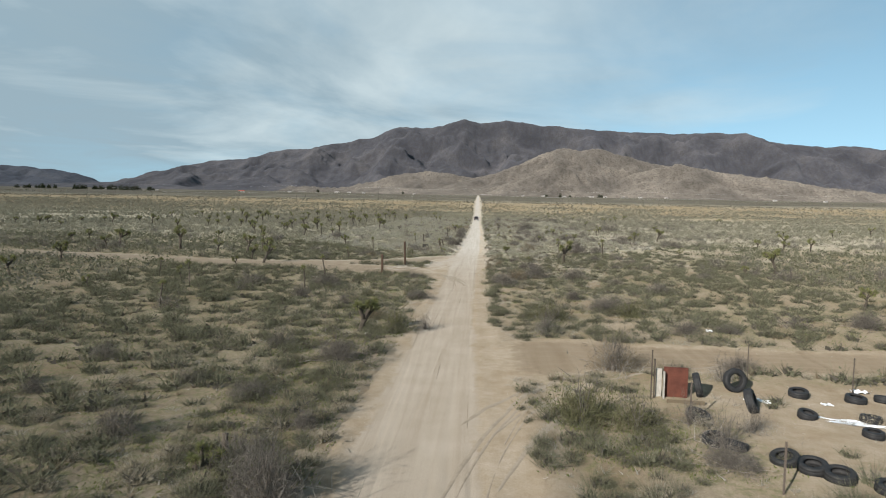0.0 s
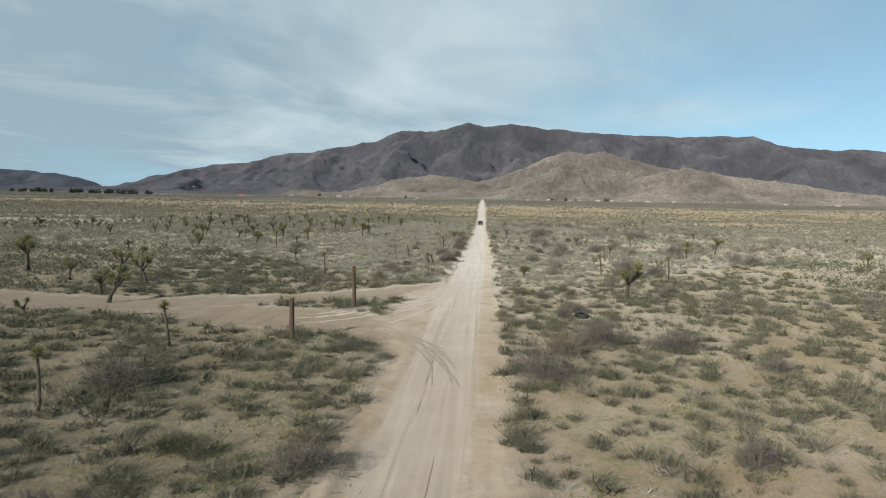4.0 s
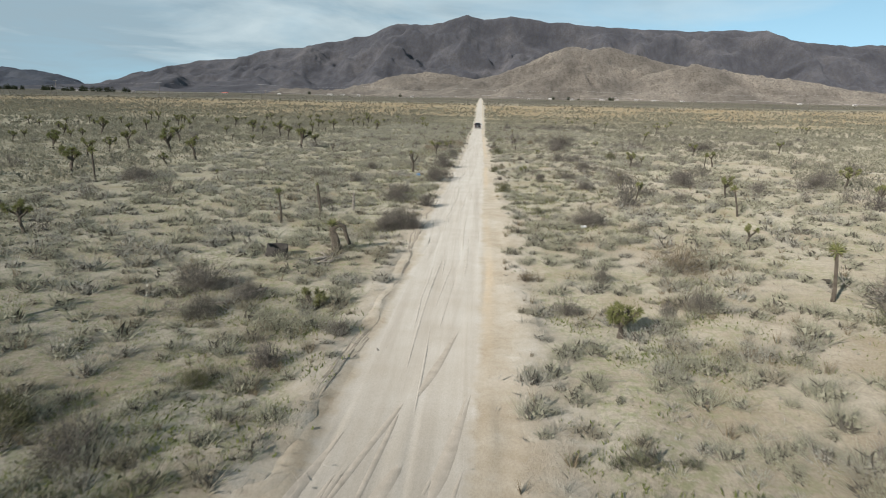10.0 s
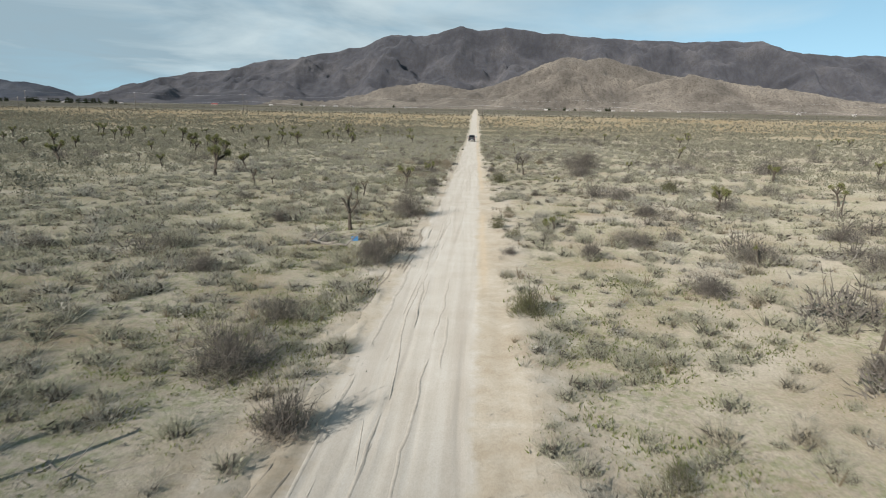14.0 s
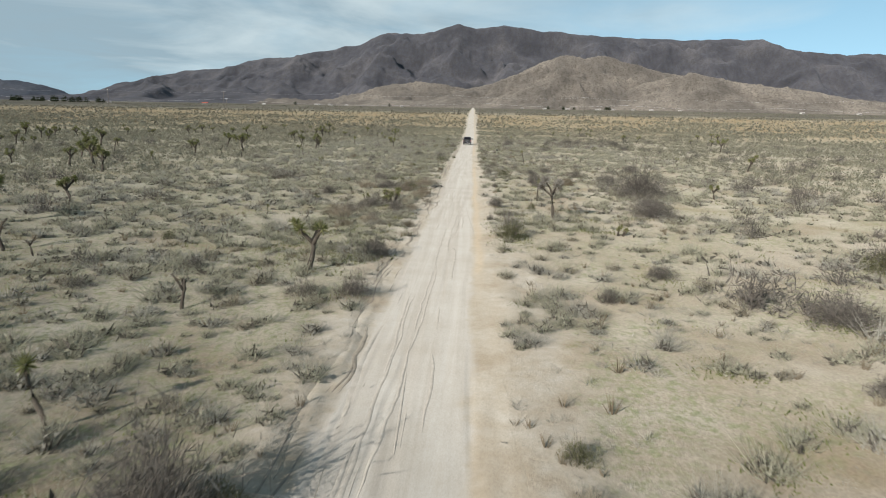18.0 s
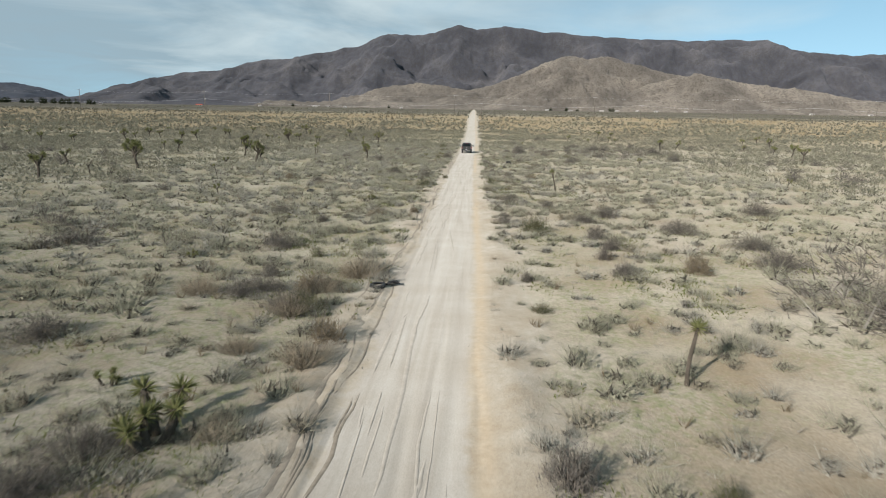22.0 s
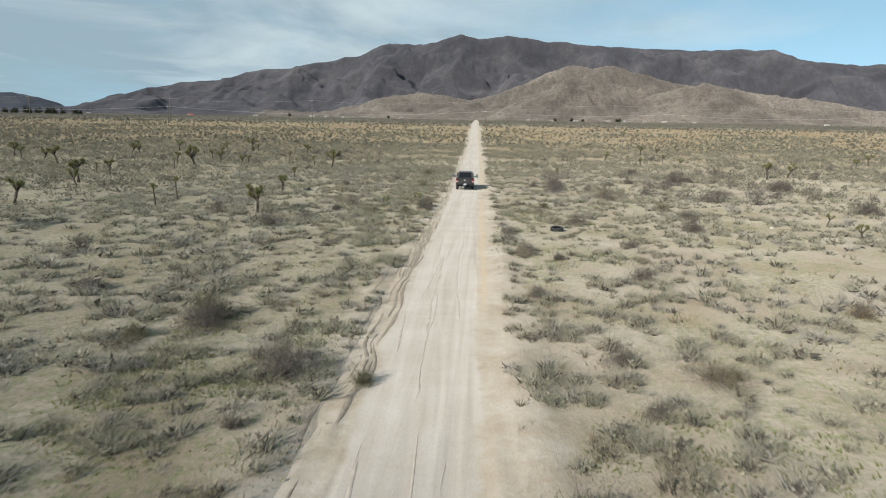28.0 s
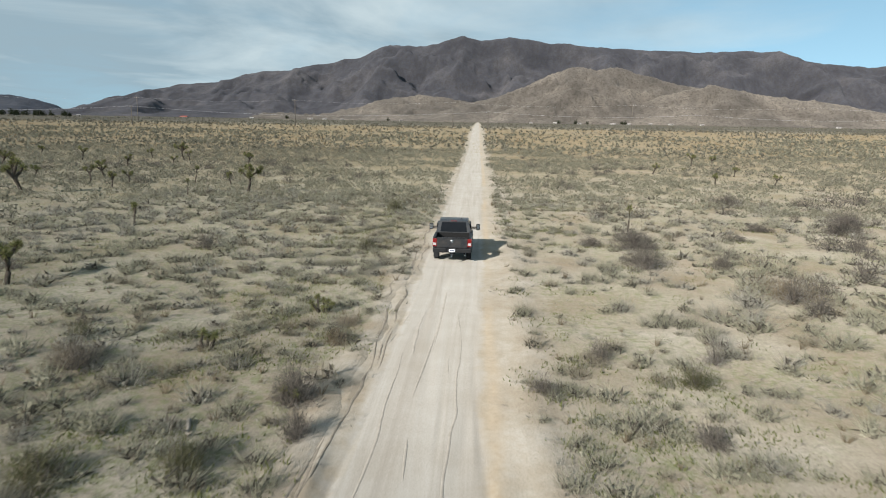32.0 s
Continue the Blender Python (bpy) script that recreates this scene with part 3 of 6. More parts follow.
def track_ribbon(name, line, label, seed):
    """A sandy side track as a strip along its line."""
    pts = []
    for (x0, y0, w0), (x1, y1, w1) in zip(line[:-1], line[1:]):
        n = max(2, int(math.hypot(x1 - x0, y1 - y0) / 0.4))
        pts += [(x0 + (x1 - x0) * k / n, y0 + (y1 - y0) * k / n, w0 + (w1 - w0) * k / n) for k in range(n)]
    w0 = line[0][2]
    (x0, y0, _w), (x1, y1, _v) = line[0], line[1]
    far = w0 / math.hypot(x1 - x0, y1 - y0)
    pts = [(x0 + (x0 - x1) * far * k / 8, y0 + (y0 - y1) * far * k / 8, w0) for k in range(8, 0, -1)] + pts
    p = np.array(pts)
    for _ in range(30):
        p[1:-1] = (p[:-2] + 2 * p[1:-1] + p[2:]) / 4
    d = np.gradient(p[:, :2], axis=0)
    nrm = np.stack([-d[:, 1], d[:, 0]], 1) / np.linalg.norm(d, axis=1)[:, None]
    s = np.linspace(-1.25, 1.25, 47)
    gx = p[:, None, 0] + s[None] * p[:, None, 2] * nrm[:, None, 0]
    gy = p[:, None, 1] + s[None] * p[:, None, 2] * nrm[:, None, 1]
    along = np.broadcast_to(np.arange(len(p))[:, None] * 0.4, gx.shape)
    z = terrain(gx, gy) + 0.028
    for i, c in enumerate((-0.62, -0.3, 0.05, 0.42, 0.7)):
        w = 0.22 * (fbm(along / 7.0, along * 0 + i, 2, seed + i) - 0.5)
        e = (s[None] - c - w) * 11.0
        z = z + 0.04 * (0.2 + fbm(along / 3.0, along * 0 + i, 2, seed + 9 + i)) * (0.5 * np.exp(-((np.abs(e) - 1.5) / 0.6) ** 2) - np.exp(-e * e))
    z = z - 0.13 * smooth(-0.2, 0.5, track_dist(gx, gy, line) + 0.3 * (fbm(gx / 0.8, gy / 0.8, 3, seed) - 0.5))
    z = z - 0.16 * (1 - smooth(-0.9, -0.2, main_dist(gx, gy)))
    n, m = len(s), len(p)
    i = (np.arange(m - 1)[:, None] * n + np.arange(n - 1)[None]).ravel()
    me = mesh_np(name, np.stack([gx.ravel(), gy.ravel(), z.ravel()], 1), np.stack([i, i + 1, i + 1 + n, i + n], 1))
    me.polygons.foreach_set("use_smooth", np.ones(len(me.polygons), bool))
    ob = link(name, me, M_TRACK)
    sandy_attr(ob, lambda x, y: np.maximum(0.85 * (1 - smooth(-0.5, 2.2, main_dist(x, y))), 0.6 * smooth(-1.1, 0.1, track_dist(x, y, line))))
    return tagged(ob, label, "dirt track", kind="structure")


SURFACES = [ground, road]
SURFACES.append(track_ribbon("track_east", EAST_TRACK, "loose tan sand track leaving the road", 70))
SURFACES.append(track_ribbon("track_west", WEST_TRACK, "loose tan sand track between brush", 90))
SURFACES.append(track_ribbon("track_loop", LOOP_TRACK, "churned sand turning loop beside the posts", 110))


# tyre marks pressed into the loose sand
def road_lines():
    r = np.random.default_rng(17)
    lines = []
    for _ in range(56):
        y0, ln = r.uniform(-15, 310), r.uniform(6, 20)
        y = np.arange(y0, y0 + ln, 0.4)
        off, bend = r.normal(-0.1, 0.75), r.normal(0, 0.35)
        u = (y - y0) / ln
        lines.append((road_mid(y) + np.clip(off, -1.4, 1.3) + bend * (u - 0.5) + 0.12 * np.sin(y / r.uniform(4, 9) + off * 9), y, r.uniform(0.012, 0.036)))
    for _ in range(46):
        y0, ln = r.uniform(90, 295), r.uniform(12, 34)
        y = np.arange(y0, y0 + ln, 0.4)
        k = r.uniform(0, 90)
        weave = 0.75 * (fbm(y / 9.0 + k, y * 0 + k, 3, 31) - 0.5) + 0.10 * (fbm(y / 0.9 + k, y * 0, 2, 32) - 0.5)
        lines.append((road_mid(y) + r.choice((-0.55, -0.2, 0.55, -1.05)) + r.normal(0, 0.12) + weave, y, r.uniform(0.02, 0.055)))
    return lines


def edge_lines():
    """Churned ruts and pushed-up dirt along the road's west edge."""
    r = np.random.default_rng(19)
    lines = []
    for _ in range(190):
        y0, ln = r.uniform(88, 315), r.uniform(4, 15)
        y = np.arange(y0, y0 + ln, 0.4)
        off = -0.05 - 0.38 * abs(r.normal())
        lines.append((bed_w(y) + off + r.normal(0, 0.25) * (y - y0) / ln + 0.1 * np.sin(y / r.uniform(1.5, 5) + off * 9), y, r.uniform(0.015, 0.055)))
    for _ in range(44):
        y0, ln = r.uniform(246, 284), r.uniform(5, 14)
        y = np.arange(y0, y0 + ln, 0.4)
        lines.append((bed_w(y) - r.uniform(0.0, 0.85) + 0.08 * np.sin(y / r.uniform(2, 5)), y, r.uniform(0.03, 0.09)))
    return lines


def junction_lines():
    r = np.random.default_rng(18)
    lines = []
    for _ in range(36):
        a = np.array([r.uniform(-15, -5), r.uniform(66, 75)])
        b = np.array([-3.6 + r.normal(0, 0.8), 74.5 + r.normal(0, 2.0)])
        c = np.array([r.uniform(-2.1, 0.5), r.uniform(86, 104)])
        n = int(np.linalg.norm(b - a) + np.linalg.norm(c - b)) * 3
        u = np.linspace(r.uniform(0, 0.35), r.uniform(0.75, 1.0), n)[:, None]
        p = a * (1 - u) ** 2 + 2 * b * u * (1 - u) + c * u * u
        lines.append((p[:, 0], p[:, 1], r.uniform(0.03, 0.13)))
    for _ in range(14):
        a, b, c = np.array([r.uniform(-2.2, 0.2), r.uniform(52, 60)]), np.array([r.uniform(-3.5, -1), 67.0]), np.array([r.uniform(-13, -6), r.uniform(67, 72)])
        u = np.linspace(r.uniform(0, 0.2), r.uniform(0.7, 1.0), 48)[:, None]
        p = a * (1 - u) ** 2 + 2 * b * u * (1 - u) + c * u * u
        lines.append((p[:, 0], p[:, 1], r.uniform(0.02, 0.09)))
    for _ in range(8):
        a, b, c = np.array([r.uniform(-2, 0.2), r.uniform(8, 18)]), np.array([0.5 + r.normal(0, 0.6), 28.5]), np.array([r.uniform(8, 18), 31.0 + r.normal(0, 0.9)])
        u = np.linspace(r.uniform(0, 0.2), r.uniform(0.7, 1.0), 60)[:, None]
        p = a * (1 - u) ** 2 + 2 * b * u * (1 - u) + c * u * u
        lines.append((p[:, 0], p[:, 1], r.uniform(0.02, 0.09)))
    return lines


def tyre_marks(name, lines, mat, label):
    deps = bpy.context.evaluated_depsgraph_get()
    trees = [BVHTree.FromObject(o, deps) for o in SURFACES]
    down = Vector((0, 0, -1))
    vs, fs = [], []
    shape = ((-1.7, -0.016), (-1.0, 0.012), (0.0, 0.004), (1.0, 0.012), (1.7, -0.016))
    for k, (x, y, w) in enumerate(lines):
        d = np.stack([np.gradient(x), np.gradient(y)], 1)
        d /= np.linalg.norm(d, axis=1)[:, None]
        on = fbm(np.arange(len(x)) / 14.0, np.full(len(x), k * 3.7), 3, 77)
        base = len(vs)
        for i in range(len(x)):
            full = float(smooth(0.40, 0.56, on[i])) * min(1.0, i / 12, (len(x) - 1 - i) / 12)
            sink, ww = 0.03 * (1 - full) ** 3, w * (0.15 + 1.3 * full * on[i])
            for s, h in shape:
                px, py = x[i] - d[i, 1] * s * ww, y[i] + d[i, 0] * s * ww
                hits = [t.ray_cast(Vector((px, py, 5)), down, 12)[0] for t in trees]
                top = max([q.z for q in hits if q is not None] or [0.0])
                vs.append((px, py, top + h * min(1.0, 0.4 + w * 8) - sink))
        for i in range(len(x) - 1):
            for j in range(4):
                a = base + i * 5 + j
                fs.append((a, a + 1, a + 6, a + 5))
    me = mesh_np(name, np.array(vs), np.array(fs))
    me.polygons.foreach_set("use_smooth", np.ones(len(fs), bool))
    tagged(link(name, me, mat), label, "tyre marks", kind="stuff")


# Tyre-mark sand darkened in colour to go with the dimmed stretch
M_DIMMARK = grained("turned_sand_dimmed", (0.150, 0.126, 0.098), (0.228, 0.194, 0.152), 3.0, 0.95, bump=0.5, spec=0.1)
ROAD_LINES, BEND_LINES = road_lines(), junction_lines()
tyre_marks("tyre_marks", [q for q in ROAD_LINES if q[1].mean() > 75], M_RUT, "thin tyre marks along the packed sand")
tyre_marks("tyre_marks", [q for q in ROAD_LINES if q[1].mean() <= 75] + [q for q in BEND_LINES if q[1].mean() <= 72], M_DIMMARK, "darkened tyre marks in loose sand")
tyre_marks("edge_ruts", edge_lines(), M_EDGE, "churned ruts of brown dirt along the road edge")


tyre_marks("tyre_marks", [q for q in BEND_LINES if q[1].mean() > 72], M_MARK, "curved tyre marks pressed into loose sand")

# ridges of the mountains: crest points x, y, height and the half width of the slope
MAIN_RIDGE = [(-2250, 3150, 62), (-1800, 3180, 95), (-1560, 3200, 160), (-1330, 3200, 218), (-1210, 3200, 228), (-1140, 3200, 236), (-970, 3210, 283), (-850, 3200, 292), (-690, 3210, 322), (-520, 3200, 352), (-390, 3200, 412), (-240, 3210, 402), (-75, 3200, 447), (0, 3230, 436), (125, 3200, 447), (300, 3200, 424), (430, 3210, 416), (600, 3200, 402), (870, 3200, 396), (1050, 3220, 394), (1275, 3200, 402), (1390, 3210, 362), (1520, 3200, 338), (1660, 3210, 332), (1790, 3200, 342), (2030, 3200, 302), (2500, 3200, 240), (3300, 3200, 120)]
FRONT_RIDGE = [(-150, 2330, 66), (-40, 2340, 100), (60, 2350, 132), (180, 2400, 190), (294, 2400, 234), (370, 2400, 226), (443, 2400, 232), (540, 2410, 209), (610, 2400, 190), (700, 2400, 172), (830, 2380, 148), (1110, 2350, 112), (1340, 2320, 84), (1600, 2300, 60)]
EAST_SPUR = [(430, 2230, 80), (520, 2235, 128), (600, 2235, 153), (665, 2230, 163), (740, 2230, 157), (860, 2235, 140), (1010, 2230, 119), (1220, 2230, 88), (1480, 2230, 60)]
SOUTH_SPUR = [(60, 2200, 62), (130, 2210, 96), (200, 2215, 128), (262, 2215, 150), (330, 2210, 138), (400, 2200, 112), (470, 2200, 78), (540, 2200, 58)]
LOW_RIDGE = [(-520, 2560, 70), (-413, 2560, 96), (-339, 2560, 128), (-209, 2560, 152), (-97, 2560, 138), (60, 2560, 120)]
WEST_RIDGE = [(-3400, 3750, 230), (-2850, 3750, 204), (-2560, 3750, 186), (-2390, 3750, 158), (-2260, 3750, 104), (-2100, 3750, 70)]


def ridged(x, y, size, octaves, seed):
    s, a, tot = 0.0, 1.0, 0.0
    for k in range(octaves):
        q = size / 2.1 ** k
        s, tot = s + a * (1 - np.abs(2 * vnoise(x / q + 3.7 * k, y / q, seed + 5 * k) - 1)), tot + a
        a *= 0.52
    return s / tot


def ridge_height(x, y, line, width, seed, carve=0.95, cut=0.12):
    wx = x + 130 * (fbm(x / 260.0, y / 260.0, 3, seed) - 0.5)
    wy = y + 130 * (fbm(x / 240.0, y / 300.0, 3, seed + 1) - 0.5)
    crest = 0.955 * np.interp(x, [p[0] for p in line], [p[2] for p in line]) + 16 * (fbm(x / 75.0, x * 0, 3, seed + 6) - 0.5)
    mid = np.interp(x, [p[0] for p in line], [p[1] for p in line])
    base = np.interp(mid - width, PLAIN_Y, PLAIN_Z)
    d0 = np.abs(y - mid) / width
    top = np.exp(-(d0 / 0.06) ** 2)
    u = np.clip(1 - d0 * (1 - top) * (0.80 + 0.5 * (1 - fbm(wx / 330.0, wy / 900.0, 2, seed + 2))), 0, 1)
    shape = 0.45 * u + 0.55 * u * u
    spur = ridged(wx, wy, width * 0.38, 5, seed + 3) - 0.60
    h = (crest - base) * (shape + carve * spur * np.clip(4 * shape * (1 - shape), 0, 1) * (1 - top))
    gully = ridged(wx, wy * 0.45, width * 0.14, 4, seed + 11) - 0.60
    h = h + (crest - base) * cut * gully * np.clip(4 * shape * (1 - shape), 0, 1) * (1 - top)
    h = np.minimum(h, (crest - base) * (1 - 0.35 * np.minimum(d0, 0.6)))
    return np.where(u > 0, base + h + 7 * (fbm(x / 26.0, y / 26.0, 3, seed + 4) - 0.5), -50.0)


def boulders(x, y, seed):
    r = fbm(x / 9.0, y / 9.0, 3, seed)
    return 9.0 * np.clip(r - 0.55, 0, 1) * 3


def mountain(name, line, width, xs, ys, mat, label, seed, lumps=0.0, carve=0.95):
    def h(x, y):
        z = ridge_height(x, y, line, width, seed, carve)
        z = z + lumps * boulders(x, y, seed + 8) * (z > 0)
        return np.maximum(z, terrain(x, y) - 6.0)
    return tagged(link(name, grid_mesh(name, xs, ys, h, lumps == 0), mat), label, "mountain", kind="structure")


def rock_material(name, a, b, c, speck):
    m = Mat(name, 0.95, 0.0, 0.1)
    v = m.where()
    col = m.ramp(m.noise(0.006, 6, 0.62, v, 0.4), (0.32, a), (0.5, b), (0.70, c))
    col = m.mix(0.5, col, m.ramp(m.noise(0.05, 6, 0.72, m.where((1, 0.6, 0.5))), (0.36, (0.55, 0.54, 0.54)), (0.58, (1, 1, 1))), "MULTIPLY")
    brush = m.ramp(m.noise(0.16, 3, 0.7, v), (0.50, (0, 0, 0)), (0.60, (1, 1, 1)))
    m.color(m.mix(m.math("MULTIPLY", brush, speck), col, (0.055, 0.05, 0.04)))
    m.bump(m.noise(0.030, 6, 0.60, v), 0.45, 14.0)
    return m.mat


# Bluish and dark: distant air and cloud shade are put into the base colour
M_ROCK = rock_material("dark_mountain_rock", (0.046, 0.047, 0.056), (0.067, 0.067, 0.077), (0.100, 0.096, 0.102), 0.45)
M_GRANITE = rock_material("pale_granite_hill", (0.092, 0.082, 0.072), (0.140, 0.123, 0.106), (0.205, 0.178, 0.150), 0.6)
# Haze over the far range is put into its bluish base colour
M_FARROCK = rock_material("far_hazed_rock", (0.043, 0.049, 0.064), (0.058, 0.064, 0.080), (0.078, 0.083, 0.096), 0.3)

mountain("mountain_main", MAIN_RIDGE, 760, np.arange(-2600, 3300, 12.0), np.concatenate([np.arange(2300, 3260, 10.0), np.arange(3270, 3900, 45.0)]), M_ROCK, "broad dark brown desert mountain with furrowed slopes", 200, 0.0, 0.78)
mountain("hill_front", FRONT_RIDGE, 300, np.arange(-420, 1750, 7.0), np.concatenate([np.arange(1980, 2440, 6.5), np.arange(2450, 2720, 25.0)]), M_GRANITE, "pale boulder-strewn granite hill before the mountain", 230, 0.5, 0.7)
mountain("hill_east", EAST_SPUR, 210, np.arange(340, 1560, 7.0), np.concatenate([np.arange(2000, 2270, 6.5), np.arange(2280, 2440, 25.0)]), M_GRANITE, "pale rounded granite spur before the mountain", 245, 0.5, 0.7)
mountain("hill_south", SOUTH_SPUR, 170, np.arange(0, 620, 6.0), np.concatenate([np.arange(2020, 2250, 6.0), np.arange(2260, 2390, 25.0)]), M_GRANITE, "low boulder-strewn granite spur", 252, 0.7, 0.7)
mountain("hill_low", LOW_RIDGE, 230, np.arange(-760, 260, 8.0), np.concatenate([np.arange(2280, 2590, 7.0), np.arange(2600, 2800, 25.0)]), M_GRANITE, "low pale rocky foothill", 260, 0.8, 0.5)
mountain("mountain_west", WEST_RIDGE, 520, np.arange(-3600, -1700, 20.0), np.arange(3100, 4300, 24.0), M_FARROCK, "far hill range with blue haze in its colour", 290)

# ---- brush ----
rng = np.random.default_rng(7)


def unit(v):
    return v / np.maximum(np.linalg.norm(v, axis=-1, keepdims=True), 1e-9)


def blades(r, n, radius, height, wide, spread, base=0.25, lean=0.25):
    """Triangles (n, 3, 3): upright blades that fan out from a small base."""
    a = r.uniform(0, 2 * np.pi, n)
    q = np.sqrt(r.uniform(0, 1, n))
    out = np.stack([np.cos(a), np.sin(a), np.zeros(n)], 1)
    root = out * (q * radius * base)[:, None]
    h = height * r.uniform(0.55, 1.0, n) * (1 - 0.45 * q ** 2)
    tip = root + out * (q * radius * spread * r.uniform(0.6, 1.1, n))[:, None] + r.normal(0, lean * radius, (n, 3)) * np.array([1, 1, 0.15])
    tip[:, 2] = h
    side = unit(np.cross(tip - root, r.normal(0, 1, (n, 3)))) * (wide * r.uniform(0.6, 1.3, n))[:, None]
    return np.stack([root - side, root + side, tip], 1)


def flecks(r, n, radius, height, size, hollow=0.35):
    """Small leaf triangles through a rounded, gappy crown."""
    d = unit(r.normal(0, 1, (n, 3)))
    d[:, 2] = np.abs(d[:, 2])
    k = 4
    lobes = unit(r.normal(0, 1, (k, 3)) * np.array([1, 1, 0.4])) * radius * 0.45
    c = lobes[r.integers(0, k, n)]
    p = c * np.array([1, 1, 0]) + d * np.array([radius * 0.62, radius * 0.62, height]) * (hollow + (1 - hollow) * r.uniform(0, 1, n) ** 0.6)[:, None]
    p[:, 2] = np.clip(p[:, 2] * r.uniform(0.7, 1.05, n), 0.02, None)
    a, b = unit(r.normal(0, 1, (n, 3))), unit(r.normal(0, 1, (n, 3)))
    s = size * r.uniform(0.5, 1.4, (n, 1))
    return np.stack([p - a * s, p + a * s * 0.8, p + b * s * 1.6], 1)


def twigs(r, n, radius, height, thick):
    """Bent woody stems as narrow crossed strips, with side shoots."""
    tris = []
    for _ in range(n):
        a, q = r.uniform(0, 2 * np.pi), r.uniform(0.15, 1.0)
        out = np.array([np.cos(a), np.sin(a), 0])
        p = [out * radius * 0.08 * r.uniform(0, 1)]
        h = height * (1.05 - 0.5 * q * q) * r.uniform(0.75, 1.05)
        for f in (0.3, 0.65, 1.0):
            p.append(out * radius * q * f ** 0.8 + np.array([0, 0, h * f]) + r.normal(0, 0.06 * radius, 3) * f)
        for i in range(3):
            for side in (np.cross(p[i + 1] - p[i], [0, 0, 1]), np.cross(p[i + 1] - p[i], out + 0.01)):
                side = side / max(np.linalg.norm(side), 1e-6) * thick
                w0, w1 = 1 - 0.28 * i, 1 - 0.28 * (i + 1)
                tris += [[p[i] - side * w0, p[i] + side * w0, p[i + 1] + side * w1], [p[i] - side * w0, p[i + 1] + side * w1, p[i + 1] - side * w1]]
        for _k in range(4):
            i = r.integers(1, 4)
            e = p[i] + (out * r.uniform(-0.1, 0.4) + r.normal(0, 0.35, 3) + np.array([0, 0, 0.35])) * radius * 0.35
            s = np.cross(e - p[i], r.normal(0, 1, 3))
            s = s / max(np.linalg.norm(s), 1e-6) * thick * 0.7
            tris.append([p[i] - s, p[i] + s, e])
    return np.array(tris)


def tri_mesh(name, tris):
    tris = np.asarray(tris)
    return mesh_np(name, tris.reshape(-1, 3), np.arange(len(tris) * 3).reshape(-1, 3))


def spread(name, protos, x, y, scale, mat, label, category, seed, squash=0.25):
    """One joined mesh of many small plants that nobody could count."""
    r = np.random.default_rng(seed)
    n = len(x)
    z = terrain(x, y)
    turn, which = r.uniform(0, 2 * np.pi, n), r.integers(0, len(protos), n)
    tall = scale * (1 + squash * r.uniform(-1, 1, n))
    out = []
    for k, t in enumerate(protos):
        i = np.nonzero(which == k)[0]
        if not len(i):
            continue
        c, s = np.cos(turn[i]), np.sin(turn[i])
        v = t.reshape(1, -1, 3)
        px = (v[..., 0] * c[:, None] - v[..., 1] * s[:, None]) * scale[i, None] + x[i, None]
        py = (v[..., 0] * s[:, None] + v[..., 1] * c[:, None]) * scale[i, None] + y[i, None]
        pz = v[..., 2] * tall[i, None] + z[i, None] - 0.015
        out.append(np.stack([px, py, pz], -1).reshape(-1, 3))
    v = np.concatenate(out)
    ob = link(name, mesh_np(name, v, np.arange(len(v)).reshape(-1, 3)), mat)
    return tagged(ob, label, category, kind="stuff")


def bushes(name, protos, hearts, x, y, scale, mat, label, category, seed):
    """Clumps and the dark stems they grow from, toned to stand in for inner shade."""
    # clumps of the dim first stretch take the darkened olive tone
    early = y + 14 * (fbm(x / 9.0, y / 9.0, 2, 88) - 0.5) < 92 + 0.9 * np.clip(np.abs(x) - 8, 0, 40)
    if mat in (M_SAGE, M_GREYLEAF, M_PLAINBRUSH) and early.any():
        spread(name + "_olive", protos, x[early], y[early], scale[early] * 1.08, M_DARKSAGE, "low olive-grey brush clumps, darkened for the dim stretch", category, seed + 500)
        spread(name, protos, x[~early], y[~early], scale[~early], mat, label, category, seed)
    else:
        spread(name, protos, x, y, scale, mat, label, category, seed)
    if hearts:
        spread(name + "_stems", hearts, x, y, scale, M_STEM_SHADE, "dark stems inside the brush clumps, inner shade in their colour", "brush stems", seed)


def places(n, x0, x1, y0, y1, seed, clear=0.25, clump=6.0, keep=0.5, power=1.0):
    """Random places off the roads, thicker in some patches than in others."""
    r = np.random.default_rng(seed)
    x, y = r.uniform(x0, x1, n), y0 + (y1 - y0) * r.uniform(0, 1, n) ** power
    d = fbm(x / clump, y / clump, 3, seed)
    ok = (road_dist(x, y) > clear) & (r.uniform(0, 1, n) < np.clip((d - 0.5) * 3.0 + keep + 0.34 * (x < -2) + 0.42 * (y < 100), 0.05, 1))
    yard = (x > 6.5) & (x < 17) & (y > 15.5) & (y < 27)
    ok &= ~(yard & (r.uniform(0, 1, n) < 0.85))
    for bx, by in ((6.46, 73.5), (-13.4, 236.3), (5.98, 280.4)):
        ok &= np.hypot(x - bx, (y - by) / 2.2) > 1.1
    return x[ok], y[ok]


